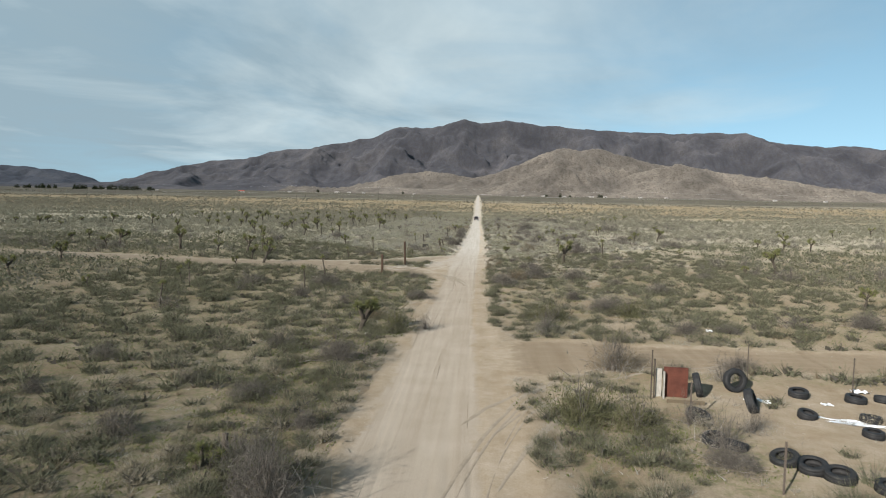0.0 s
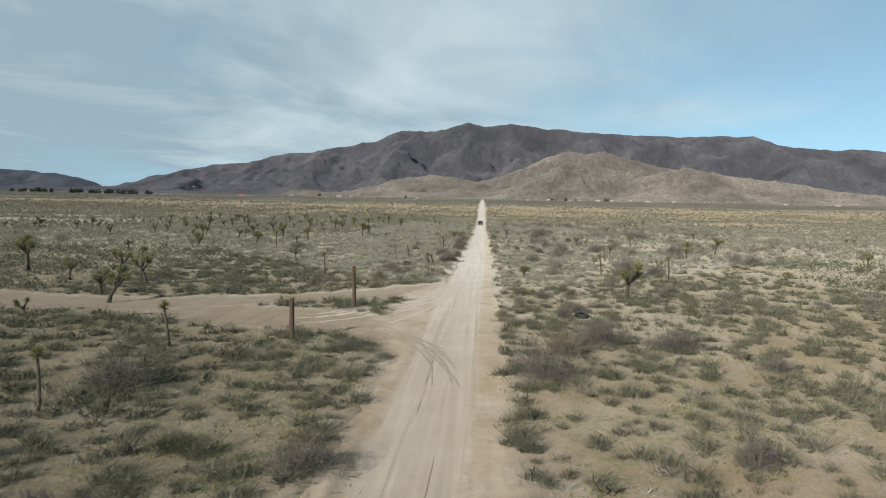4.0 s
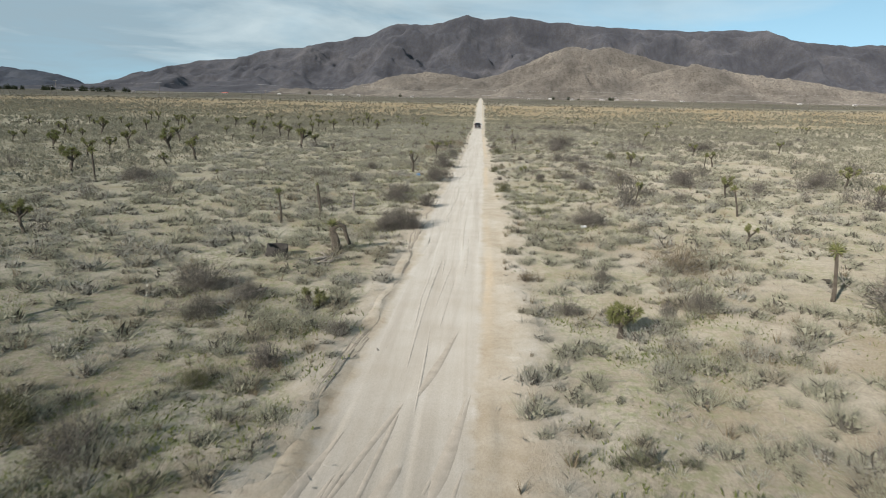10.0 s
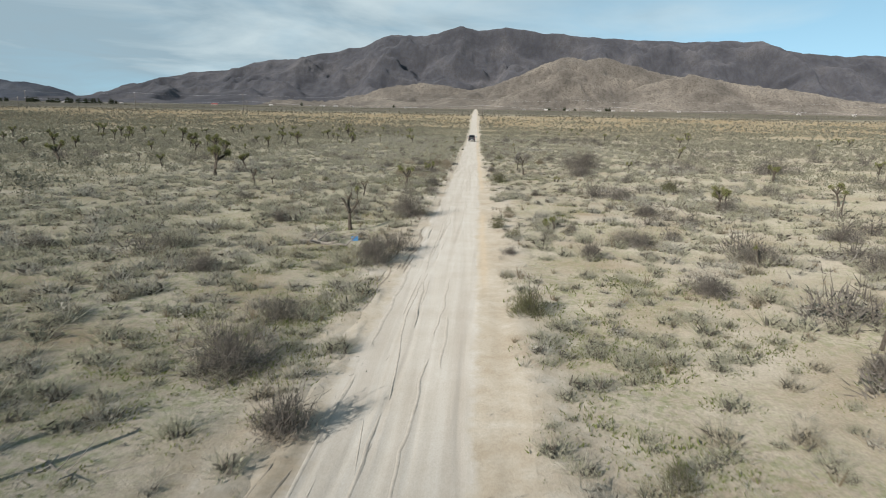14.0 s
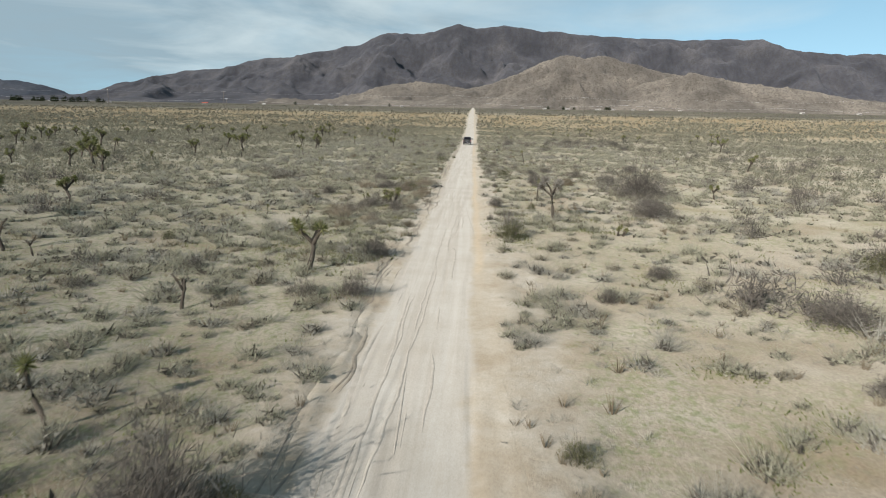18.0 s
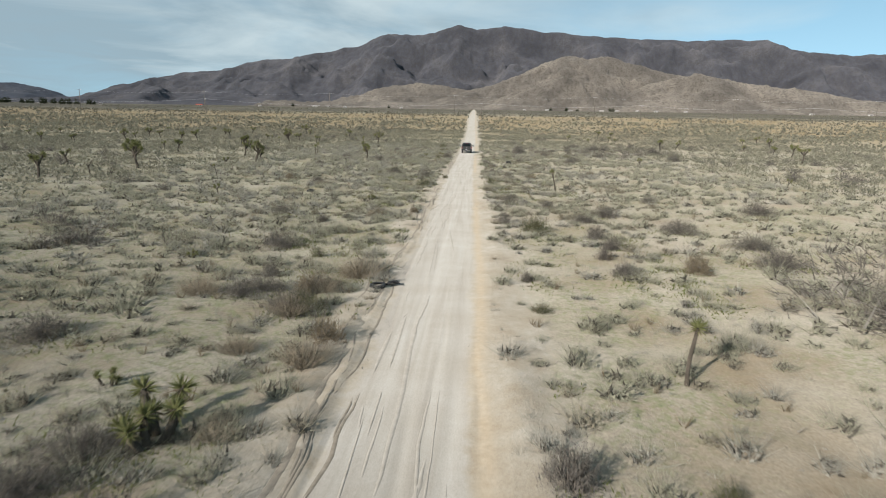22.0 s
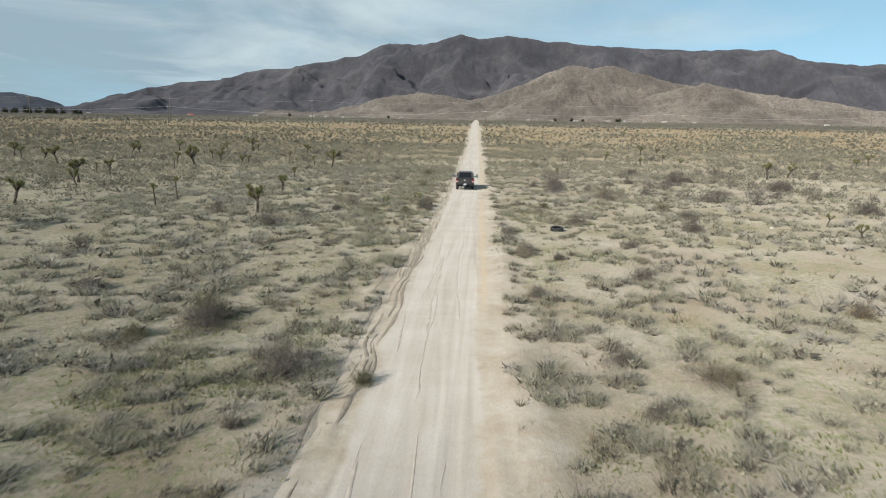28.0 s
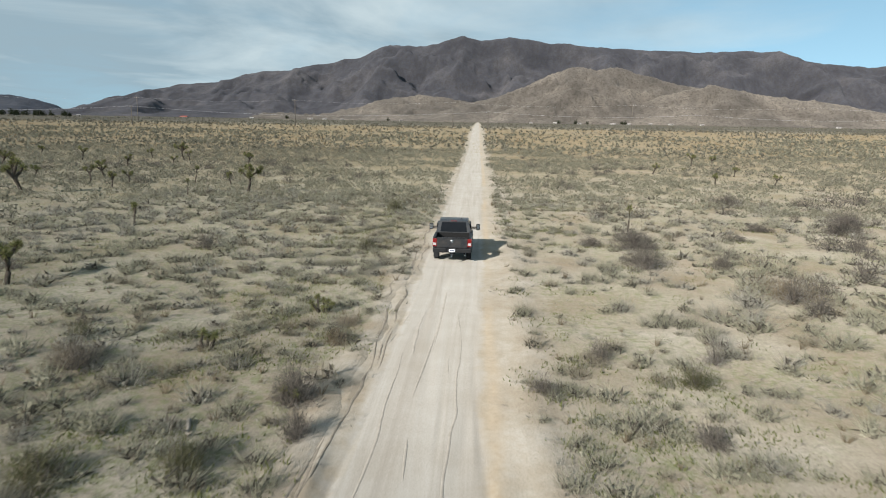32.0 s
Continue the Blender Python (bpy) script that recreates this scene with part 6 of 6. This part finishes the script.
def dead_log(name, label, x, y, length, rad, seed, branches, rz, mat=None):
    """A fallen bleached limb with bent side branches."""
    r = np.random.default_rng(seed)
    ob = thing(name, label, "dead wood", pose(x, y, ground_at(x, y), 0, 0, rz))

    def bent(p, d, n, ln, ra):
        pts, radii = [p], [ra]
        for k in range(n):
            d = (d + Vector(r.normal(0, 0.22, 3)) * Vector((1, 1, 0.5))).normalized()
            pts.append(pts[-1] + d * ln / n)
            pts[-1].z = max(pts[-1].z, ra * 0.7)
            radii.append(ra * (1 - 0.55 * (k + 1) / n))
        bm = bmesh.new()
        tube(bm, pts, radii, 7)
        return bm, pts
    bm, pts = bent(Vector((-length / 2, 0, rad * 0.8)), Vector((1, 0.05, 0.02)), 7, length, rad)
    part("log", bm, mat or M_DEADWOOD, ob, smooth_faces=True)
    for k in range(branches):
        p = pts[int(r.integers(1, len(pts)))]
        a = r.uniform(-1.3, 1.3) + (math.pi if r.uniform() < 0.25 else 0)
        bm, _ = bent(p.copy(), Vector((math.cos(a), math.sin(a), r.uniform(0.05, 0.6))).normalized(), 5, length * r.uniform(0.25, 0.6), rad * r.uniform(0.3, 0.6))
        part("branch", bm, mat or M_DEADWOOD, ob, smooth_faces=True)
    return ob


dead_log("fallen_joshua", "fallen bleached joshua trunk with forked limbs", -7.3, 143.4, 2.6, 0.12, 3, 5, 20)
dead_log("dead_branches", "tangle of grey fallen branches", -6.3, 105.9, 1.9, 0.035, 5, 8, 40)
dead_log("dead_branches", "tangle of grey fallen branches under a joshua tree", 6.2, 185.1, 1.4, 0.035, 6, 8, -10)
dead_log("dead_branches", "tangle of bleached fallen branches", 8.8, 144.4, 2.2, 0.035, 7, 9, 5)
dead_log("dead_branches", "tangle of grey fallen branches", -7.0, 121.7, 1.5, 0.03, 8, 7, 10)
dead_log("dead_branches", "tangle of grey fallen branches", -6.7, 63.2, 1.0, 0.018, 9, 9, 0)
dead_log("dead_log", "bleached crooked dead branch on sand", -5.9, 290.3, 0.9, 0.06, 10, 2, -60)
dead_log("dead_branches", "tangle of grey fallen branches", -5.7, 223.3, 1.8, 0.04, 11, 8, 25)
dead_log("dead_branches", "tangle of grey fallen branches", 10.7, 194.1, 1.4, 0.03, 12, 7, 0)
dead_log("dead_branches", "tangle of grey fallen branches", -8.2, 100.2, 1.3, 0.03, 14, 7, 30)
dead_log("dead_branches", "tangle of grey fallen branches", -6.9, 143.8, 1.4, 0.045, 15, 6, 30)


def hollow_stump(x, y, radius, height, rz):
    """A charred stump: a thick ragged ring with a dark hollow, lying over to one side."""
    bm = bmesh.new()
    n, loops = 18, []
    for f, h in ((1.12, -0.1), (1.05, 0.35), (1.0, 1.0), (0.80, 0.97), (0.74, 0.3), (0.70, 0.05)):
        loops.append([(radius * f * (1 + 0.10 * float(vnoise(k * 0.8, f * 3, 5) - 0.5)) * math.cos(2 * math.pi * k / n), 0.72 * radius * f * math.sin(2 * math.pi * k / n), height * (h + (0.28 * float(vnoise(k * 0.9, 2.0, 6)) if h > 0.9 else 0.0))) for k in range(n)])
    rings(bm, loops)
    ob = part("hollow_stump", bm, M_CHAR, None, smooth_faces=True)
    ob.matrix_basis = pose(x, y, ground_at(x, y), 12, 8, rz)
    return tagged(ob, "charred hollow stump lying in brush", "tree stump")


def broken_joshua(x, y):
    """Two stout stubs joined by a bent arm, with one green head left."""
    ob = thing("broken_joshua", "broken stout joshua tree with a bent arm and one green head", "joshua tree", pose(x, y, ground_at(x, y)), "joshua trees")
    for name, pts, rad in (("trunk", [(-0.05, 0, -0.1), (-0.02, 0, 0.35), (-0.10, 0.05, 0.75), (-0.16, 0.05, 1.12)], 0.15), ("trunk", [(0.12, -0.02, -0.1), (0.10, 0, 0.3), (0.02, 0.02, 0.62), (-0.04, 0.03, 0.86)], 0.13), ("arm", [(-0.12, 0.05, 1.08), (0.12, 0.12, 1.24), (0.34, 0.22, 1.16), (0.42, 0.30, 0.72), (0.55, 0.42, 0.30)], 0.10)):
        bm = bmesh.new()
        tube(bm, pts, [rad * (1.15 - 0.09 * k) for k in range(len(pts))], 9)
        part(name, bm, M_BARK, ob, smooth_faces=True)
    r = np.random.default_rng(52)
    head = link("leaf_rosette", tri_mesh("leaf_rosette", rosette(r, 90, 0.34)), M_YUCCA, ob, "green spiky leaf head")
    head.location = (-0.14, 0.02, 1.26)
    skirt = link("dead_leaves", tri_mesh("dead_leaves", rosette(r, 60, 0.36, True)), M_DEADLEAF, ob, "dry brown hanging leaves")
    skirt.location = (-0.16, 0.05, 1.02)
    return ob


M_CHAR = grained("charred_wood", (0.018, 0.016, 0.014), (0.075, 0.066, 0.056), 6.0, 0.9, bump=0.7, world_space=False)
hollow_stump(-8.7, 106.8, 0.46, 0.42, 15)
broken_joshua(-6.25, 107.6)
dead_log("dead_log", "bleached split trunk lying beside a broken joshua tree", -6.55, 106.2, 1.7, 0.10, 21, 3, 52)
dead_log("dead_log", "pale weathered limb on sand", -6.95, 105.4, 0.9, 0.07, 22, 2, 18)
for k in range(16):
    q = np.random.default_rng(900 + k)
    stone(-6.55 + q.normal(0, 0.42), 106.1 + q.normal(0, 0.5), 0.07 + 0.09 * q.uniform(), M_DEADWOOD if k % 3 else M_BARK, 30 + k, "weathered grey chunk in a debris heap", 0.35)
dead_log("dead_branches", "thicket of bleached broken branches at the road side", 2.7, 181.6, 1.5, 0.05, 23, 11, 15)
dead_log("dead_log", "weathered grey log lying on sand", 5.9, 182.2, 1.0, 0.09, 24, 1, 120)
stone(-5.9, 34.3, 0.12, M_PALEROCK, 61, "small pale stone beside a joshua tree")
stone(22.1, 284.7, 0.16, M_PALEROCK, 62, "small pale stone in brush")
post("dead_stump", "short dark dead stump beside a yucca", -6.8, 16.9, 0.75, 0.09, 0.04, M_BARK)["category"] = "tree stump"


# ---- pickup truck ----
def paint_material(name, base, rough=0.32, coat=0.6):
    m = Mat(name, rough, 0.25, 0.5)
    dust = m.ramp(m.noise(3.0, 5, 0.65, m.where(world_space=False)), (0.40, base), (0.75, tuple(c * 0.7 + d * 0.3 for c, d in zip(base, (0.16, 0.13, 0.10)))))
    m.color(dust)
    m.bsdf.inputs["Coat Weight"].default_value = coat
    m.bsdf.inputs["Coat Roughness"].default_value = 0.12
    return m.mat


M_PAINT = paint_material("charcoal_paint", (0.028, 0.030, 0.034))
M_TRIM = grained("black_trim", (0.010, 0.010, 0.011), (0.020, 0.020, 0.021), 5.0, 0.5, bump=0.1, world_space=False)
M_GLASS = grained("tinted_glass", (0.006, 0.007, 0.009), (0.010, 0.011, 0.013), 4.0, 0.08, bump=0.0, spec=0.25, world_space=False)
M_CHROME = grained("chrome", (0.55, 0.56, 0.58), (0.72, 0.73, 0.74), 4.0, 0.25, 1.0, 0.0, world_space=False)
M_REDLIGHT = paint_material("red_lens", (0.24, 0.010, 0.012), 0.15, 0.5)
M_CLEAR = paint_material("clear_lens", (0.62, 0.60, 0.60), 0.15, 0.5)
M_PLATE = grained("plate_white", (0.66, 0.67, 0.70), (0.76, 0.77, 0.79), 6.0, 0.5, bump=0.0, world_space=False)
M_INK = grained("plate_ink", (0.03, 0.04, 0.10), (0.05, 0.06, 0.13), 6.0, 0.6, bump=0.0, world_space=False)
M_BEDLINER = grained("bed_liner", (0.008, 0.008, 0.008), (0.018, 0.018, 0.018), 20.0, 0.85, bump=0.4, world_space=False)
M_ALLOY = grained("alloy_rim", (0.18, 0.18, 0.19), (0.30, 0.30, 0.31), 5.0, 0.35, 0.8, 0.0, world_space=False)

truck = thing("pickup_truck", "dark charcoal crew-cab pickup truck driving away on sand", "pickup truck", pose(-0.78, 311.25, ground_at(-0.78, 311.25) + 0.005, 0, 0, 0))


def side_shape(profile, x0, x1, inset=0.0, top_inset=0.0, zc=1.25):
    """Extrude a side profile (y, z) across the truck; the part above zc leans inwards."""
    bm = bmesh.new()
    loops = []
    for x in (x0, x1):
        s = 1 if x > 0 else -1
        loops.append([(x - s * (top_inset * max(0.0, z - zc) / 0.75 + inset), y, z) for y, z in profile])
    rings(bm, loops)
    bmesh.ops.recalc_face_normals(bm, faces=bm.faces)
    es = [e for e in bm.edges if e.calc_length() > 0.03]
    bmesh.ops.bevel(bm, geom=es, offset=0.022, segments=2, affect="EDGES")
    return bm


part("cab", side_shape([(0.86, 0.62), (3.05, 0.62), (3.05, 1.25), (2.50, 1.90), (2.25, 1.985), (1.35, 1.99), (1.12, 1.93), (0.92, 1.28), (0.86, 1.2)], -0.985, 0.985, 0.0, 0.20), M_PAINT, truck)
part("hood", side_shape([(3.03, 0.62), (4.72, 0.62), (4.78, 1.02), (4.60, 1.20), (3.03, 1.27)], -0.97, 0.97, 0.0, 0.1), M_PAINT, truck)
part("grille", boxed((-0.55, 0.55, 4.76, 4.83, 0.72, 1.08), bevel=0.02), M_TRIM, truck)
part("front_bumper", boxed((-1.0, 1.0, 4.66, 4.90, 0.50, 0.74), bevel=0.05), M_TRIM, truck)
for sx in (-1, 1):
    a, b = sorted((sx * 0.60, sx * 0.95))
    part("headlight", boxed((a, b, 4.68, 4.80, 0.86, 1.06), bevel=0.03), M_CLEAR, truck)
    # bed side with its wheel arch
    prof = [(-1.10, 0.66), (-0.55, 0.62)] + [(0.50 * -math.cos(k * math.pi / 8), 0.56 + 0.46 * math.sin(k * math.pi / 8)) for k in range(9)] + [(0.84, 0.62), (0.84, 1.30), (-1.10, 1.33)]
    part("bed_side", side_shape(prof, sx * 0.90, sx * 1.01), M_PAINT, truck)
    part("bed_rail_cap", boxed((*sorted((sx * 0.87, sx * 1.0)), -1.10, 0.84, 1.32, 1.345), bevel=0.01), M_TRIM, truck)
    arch = bmesh.new()
    pts = [(sx * 1.015, 0.53 * -math.cos(k * math.pi / 10), 0.50 + 0.52 * math.sin(k * math.pi / 10)) for k in range(11)]
    tube(arch, pts, [0.035] * 11, 6)
    part("fender_flare", arch, M_PAINT, truck, smooth_faces=True)
    arch = bmesh.new()
    tube(arch, [(x, y + 3.8, z) for x, y, z in pts], [0.035] * 11, 6)
    part("fender_flare", arch, M_PAINT, truck, smooth_faces=True)
    light = part("tail_light", boxed((*sorted((sx * 0.80, sx * 1.018)), -1.155, -1.02, 0.86, 1.28), bevel=0.025), M_REDLIGHT, truck, "red tail light")
    part("reverse_lens", boxed((*sorted((sx * 0.83, sx * 0.99)), -1.163, -1.15, 0.93, 1.06), bevel=0.004), M_CLEAR, light, "clear reversing lens")
    part("rear_side_window", boxed((*sorted((sx * 0.865, sx * 0.955)), 1.22, 1.92, 1.32, 1.76), bevel=0.03), M_GLASS, truck, "tinted glass")
    part("front_side_window", boxed((*sorted((sx * 0.865, sx * 0.955)), 2.0, 2.55, 1.32, 1.74), bevel=0.03), M_GLASS, truck, "tinted glass")
    part("running_board", boxed((*sorted((sx * 0.92, sx * 1.06)), 0.95, 3.2, 0.40, 0.46), bevel=0.02), M_TRIM, truck)
    part("mud_flap", boxed((*sorted((sx * 0.74, sx * 1.0)), -0.56, -0.54, 0.18, 0.62)), M_TRIM, truck)
    # towing mirrors, swung out
    arm = part("mirror_arm", boxed((*sorted((sx * 0.96, sx * 1.26)), 2.56, 2.64, 1.36, 1.42), (*sorted((sx * 0.96, sx * 1.26)), 2.56, 2.64, 1.27, 1.32), bevel=0.01), M_TRIM, truck)
    head = part("mirror_head", boxed((*sorted((sx * 1.24, sx * 1.46)), 2.50, 2.66, 1.22, 1.58), bevel=0.045), M_TRIM, truck, "tall black towing mirror")
    part("mirror_glass", boxed((*sorted((sx * 1.27, sx * 1.43)), 2.488, 2.502, 1.27, 1.54), bevel=0.004), M_CHROME, head, "mirror glass")
    for wy in (0.0, 3.8):
        wheel = new("wheel")
        wheel.parent = truck
        wheel.matrix_basis = pose(sx * 0.865, wy, 0.418, 0, 90, 0)
        part("tyre", tyre_bm(0.42, 0.28, 32), M_RUBBER, wheel, "black dusty tyre", smooth_faces=True)
        rim = bmesh.new()
        for k in range(8):
            box(rim, -0.035, 0.035, 0.05, 0.25, -0.10, 0.10, m=pose(0, 0, 0, 0, 0, 45 * k))
        lathe(rim, [(0.02, 0.10), (0.09, 0.10), (0.09, -0.10), (0.02, -0.10)], 16, "Z")
        lathe(rim, [(0.235, 0.12), (0.262, 0.12), (0.262, -0.12), (0.235, -0.12), (0.235, 0.12)], 24, "Z")
        part("rim", rim, M_ALLOY, wheel, "grey alloy rim")

part("bed_floor", boxed((-0.91, 0.91, -1.08, 0.84, 0.74, 0.79)), M_BEDLINER, truck, "black bed liner")
part("bed_front_wall", boxed((-0.91, 0.91, 0.78, 0.85, 0.79, 1.32)), M_BEDLINER, truck)
gate = part("tailgate", boxed((-0.795, 0.795, -1.135, -1.075, 0.80, 1.315), bevel=0.018), M_PAINT, truck, "charcoal tailgate")
part("spoiler_lip", boxed((-0.80, 0.80, -1.165, -1.06, 1.312, 1.345), bevel=0.012), M_TRIM, gate)
part("tailgate_crease", boxed((-0.78, 0.78, -1.143, -1.13, 0.985, 1.0), bevel=0.003), M_PAINT, gate)
badge = bmesh.new()
lathe(badge, [(0.0, -0.012), (0.062, -0.012), (0.085, 0.0), (0.062, 0.008), (0.0, 0.008)], 6, "Z")
bmesh.ops.transform(badge, matrix=pose(0, -1.145, 1.14, 90, 30, 0), verts=badge.verts)
part("badge", badge, M_CHROME, gate, "plain chrome badge")
bumper = part("rear_bumper", boxed((-1.0, -0.30, -1.33, -1.08, 0.57, 0.80), (-0.31, 0.31, -1.27, -1.08, 0.57, 0.76), (0.30, 1.0, -1.33, -1.08, 0.57, 0.80), bevel=0.03), M_TRIM, truck, "black step bumper")
plate = part("licence_plate", boxed((-0.155, 0.155, -1.285, -1.272, 0.60, 0.755), bevel=0.004), M_PLATE, bumper, "white plate with dark bars")
part("plate_bar", boxed((-0.12, -0.01, -1.291, -1.284, 0.65, 0.70), (0.01, 0.12, -1.291, -1.284, 0.65, 0.70)), M_INK, plate)
part("hitch_receiver", boxed((-0.045, 0.045, -1.36, -1.1, 0.44, 0.53), bevel=0.008), M_TRIM, truck)
hitch = bmesh.new()
box(hitch, -0.035, 0.035, -1.46, -1.30, 0.36, 0.42)
bmesh.ops.create_uvsphere(hitch, u_segments=12, v_segments=8, radius=0.032, matrix=Matrix.Translation((0, -1.42, 0.47)))
part("tow_ball", hitch, M_CHROME, truck)
part("rear_axle", boxed((-0.75, 0.75, -0.06, 0.06, 0.36, 0.48), (-0.16, 0.16, -0.18, 0.16, 0.28, 0.56), bevel=0.03), M_TRIM, truck)
part("chassis", boxed((-0.52, -0.42, -1.1, 4.6, 0.52, 0.66), (0.42, 0.52, -1.1, 4.6, 0.52, 0.66)), M_TRIM, truck)
pipe = bmesh.new()
tube(pipe, [(0.62, -0.2, 0.46), (0.66, -0.8, 0.44), (0.70, -1.22, 0.42)], [0.045] * 3, 10)
part("exhaust_pipe", pipe, M_CHROME, truck, smooth_faces=True)
glass = bmesh.new()
rings(glass, [[(-0.74, 0.925, 1.34), (0.74, 0.925, 1.34), (0.66, 1.092, 1.86), (-0.66, 1.092, 1.86)], [(-0.74, 0.955, 1.33), (0.74, 0.955, 1.33), (0.66, 1.122, 1.85), (-0.66, 1.122, 1.85)]])
part("rear_window", glass, M_GLASS, truck, "tinted glass")
glass = bmesh.new()
rings(glass, [[(-0.78, 3.035, 1.29), (0.78, 3.035, 1.29), (0.66, 2.535, 1.88), (-0.66, 2.535, 1.88)], [(-0.78, 3.005, 1.28), (0.78, 3.005, 1.28), (0.66, 2.505, 1.87), (-0.66, 2.505, 1.87)]])
part("windscreen", glass, M_GLASS, truck, "tinted glass")
part("cab_brake_light", boxed((-0.17, 0.17, 1.085, 1.12, 1.905, 1.945), bevel=0.006), M_REDLIGHT, truck, "red high brake light")
fin = bmesh.new()
rings(fin, [[(-0.02, 1.5, 1.985), (0.02, 1.5, 1.985), (0.02, 1.75, 1.985), (-0.02, 1.75, 1.985)], [(-0.008, 1.48, 2.06), (0.008, 1.48, 2.06), (0.008, 1.56, 2.06), (-0.008, 1.56, 2.06)]])
fin_ob = part("roof_antenna", fin, M_TRIM, truck)
fin_ob.location = (0.42, 0, 0)

# ---- power lines ----
M_POLE = grained("pole_wood", (0.10, 0.085, 0.07), (0.20, 0.175, 0.15), 3.0, 0.9, bump=0.3, world_space=False)
M_WIRE = grained("bare_wire", (0.42, 0.43, 0.45), (0.58, 0.58, 0.60), 2.0, 0.45, 0.4, 0.0)


def power_pole(x, y, h, arm):
    ob = thing("power_pole", "tall wooden power pole with crossarm", "power pole", pose(x, y, ground_at(x, y)), "power poles")
    bm = bmesh.new()
    tube(bm, [(0, 0, -0.5), (0, 0, h * 0.5), (0, 0, h)], [0.21, 0.18, 0.14], 8)
    part("pole", bm, M_POLE, ob, smooth_faces=True)
    part("crossarm", boxed((-arm, arm, -0.2, -0.08, h - 0.9, h - 0.74)), M_POLE, ob)
    for k in (-arm * 0.9, 0.0, arm * 0.9):
        part("insulator", boxed((k - 0.06, k + 0.06, -0.2, -0.08, h - 0.74, h - 0.5), bevel=0.02), M_PLATE, ob)
    return Vector((x, y, ground_at(x, y) + h - 0.5))


def wire(a, b, sag):
    bm = bmesh.new()
    tube(bm, [a.lerp(b, k / 12) - Vector((0, 0, sag * 4 * (k / 12) * (1 - k / 12))) for k in range(13)], [0.013] * 13, 4)
    return tagged(part("power_wire", bm, M_WIRE, None), "sagging bare overhead wire between poles", "overhead wire", "power wires")


for line_y, line_x, tall, arm in ((622.0, (-360, -270, -183, -97, -13, 80, 171, 262, 350), 14.0, 1.3), (588.0, (-342, -168, 5, 102, 205, 310), 9.5, 0.8)):
    tops = [power_pole(px_, line_y, tall, arm) for px_ in line_x]
    for a, b in zip(tops[:-1], tops[1:]):
        for k in ((-arm * 0.9, arm * 0.9) if tall < 12 else (0.0,)):
            wire(a + Vector((k, -0.14, 0)), b + Vector((k, -0.14, 0)), (b - a).length * 0.018)

# ---- far houses and trees ----
M_STUCCO = grained("pale_stucco", (0.34, 0.32, 0.29), (0.50, 0.48, 0.45), 1.0, 0.9, bump=0.1)
M_SHINGLE = grained("grey_shingle", (0.20, 0.18, 0.17), (0.34, 0.31, 0.29), 1.5, 0.85, bump=0.2)
M_REDROOF = grained("red_roof", (0.28, 0.06, 0.04), (0.40, 0.10, 0.06), 1.5, 0.8, bump=0.2)


def house(x, y, w, d, h, roof_mat, turn, label):
    ob = thing("house", label, "house", pose(x, y, ground_at(x, y) - 0.3, 0, 0, turn), "far houses")
    part("wall", boxed((-w / 2, w / 2, -d / 2, d / 2, 0, h + 0.3)), M_STUCCO, ob)
    bm = bmesh.new()
    rings(bm, [[(s * (w / 2 + 0.4), -d / 2 - 0.5, h + 0.2), (s * (w / 2 + 0.4), d / 2 + 0.5, h + 0.2), (s * (w / 2 + 0.4), 0, h + d * 0.24)] for s in (-1, 1)])
    part("roof", bm, roof_mat, ob)
    part("door", boxed((-0.5, 0.5, -d / 2 - 0.06, -d / 2 + 0.02, 0.3, 2.4)), M_TRIM, ob)
    for k in (-0.32, 0.32):
        part("window", boxed((k * w - 0.9, k * w + 0.9, -d / 2 - 0.05, -d / 2 + 0.02, 1.2, 2.5)), M_GLASS, ob)


hr = np.random.default_rng(55)
for x, y, w in ((-1080, 1500, 14), (-880, 1480, 14), (-760, 1490, 11), (-520, 1760, 14), (-420, 1900, 22), (-385, 1905, 16), (-340, 1900, 14), (-180, 1800, 10), (130, 1900, 12), (190, 1910, 16), (250, 1910, 18), (330, 1905, 22), (370, 1910, 18), (420, 1900, 14), (470, 1905, 18), (540, 1890, 14), (760, 1700, 16), (860, 1650, 14), (960, 1500, 12)):
    house(x, y, w * 0.6, 6.0, 2.6, M_SHINGLE if hr.uniform() < 0.7 else M_STUCCO, float(hr.uniform(-25, 25)), "small pale far house with low roof")
house(-560, 1500, 12, 8, 2.6, M_REDROOF, 5, "low far building with red roof")


def dark_tree(x, y, h, seed):
    r = np.random.default_rng(seed)
    ob = thing("tree", "dark round far tree beside houses", "tree", pose(x, y, ground_at(x, y)), "far trees")
    bm = bmesh.new()
    tube(bm, [(0, 0, -0.3), (0.1, 0, h * 0.3), (0.2, 0.1, h * 0.6)], [h * 0.04, h * 0.03, h * 0.015], 6)
    part("trunk", bm, M_BARK, ob)
    t = flecks(r, 260, h * 0.50, h * 0.85, h * 0.075, 0.2)
    link("crown", tri_mesh("crown", t + np.array([0, 0, h * 0.10])), M_FARTREE, ob)


for k in range(44):
    dark_tree(float(hr.uniform(-1010, -700)), float(hr.uniform(1300, 1460)), float(hr.uniform(8, 14)), 600 + k)
for x in (195, 235, 262, 345, 352, -220, -470):
    dark_tree(float(x), 1870.0, float(hr.uniform(8, 12)), 640 + x)
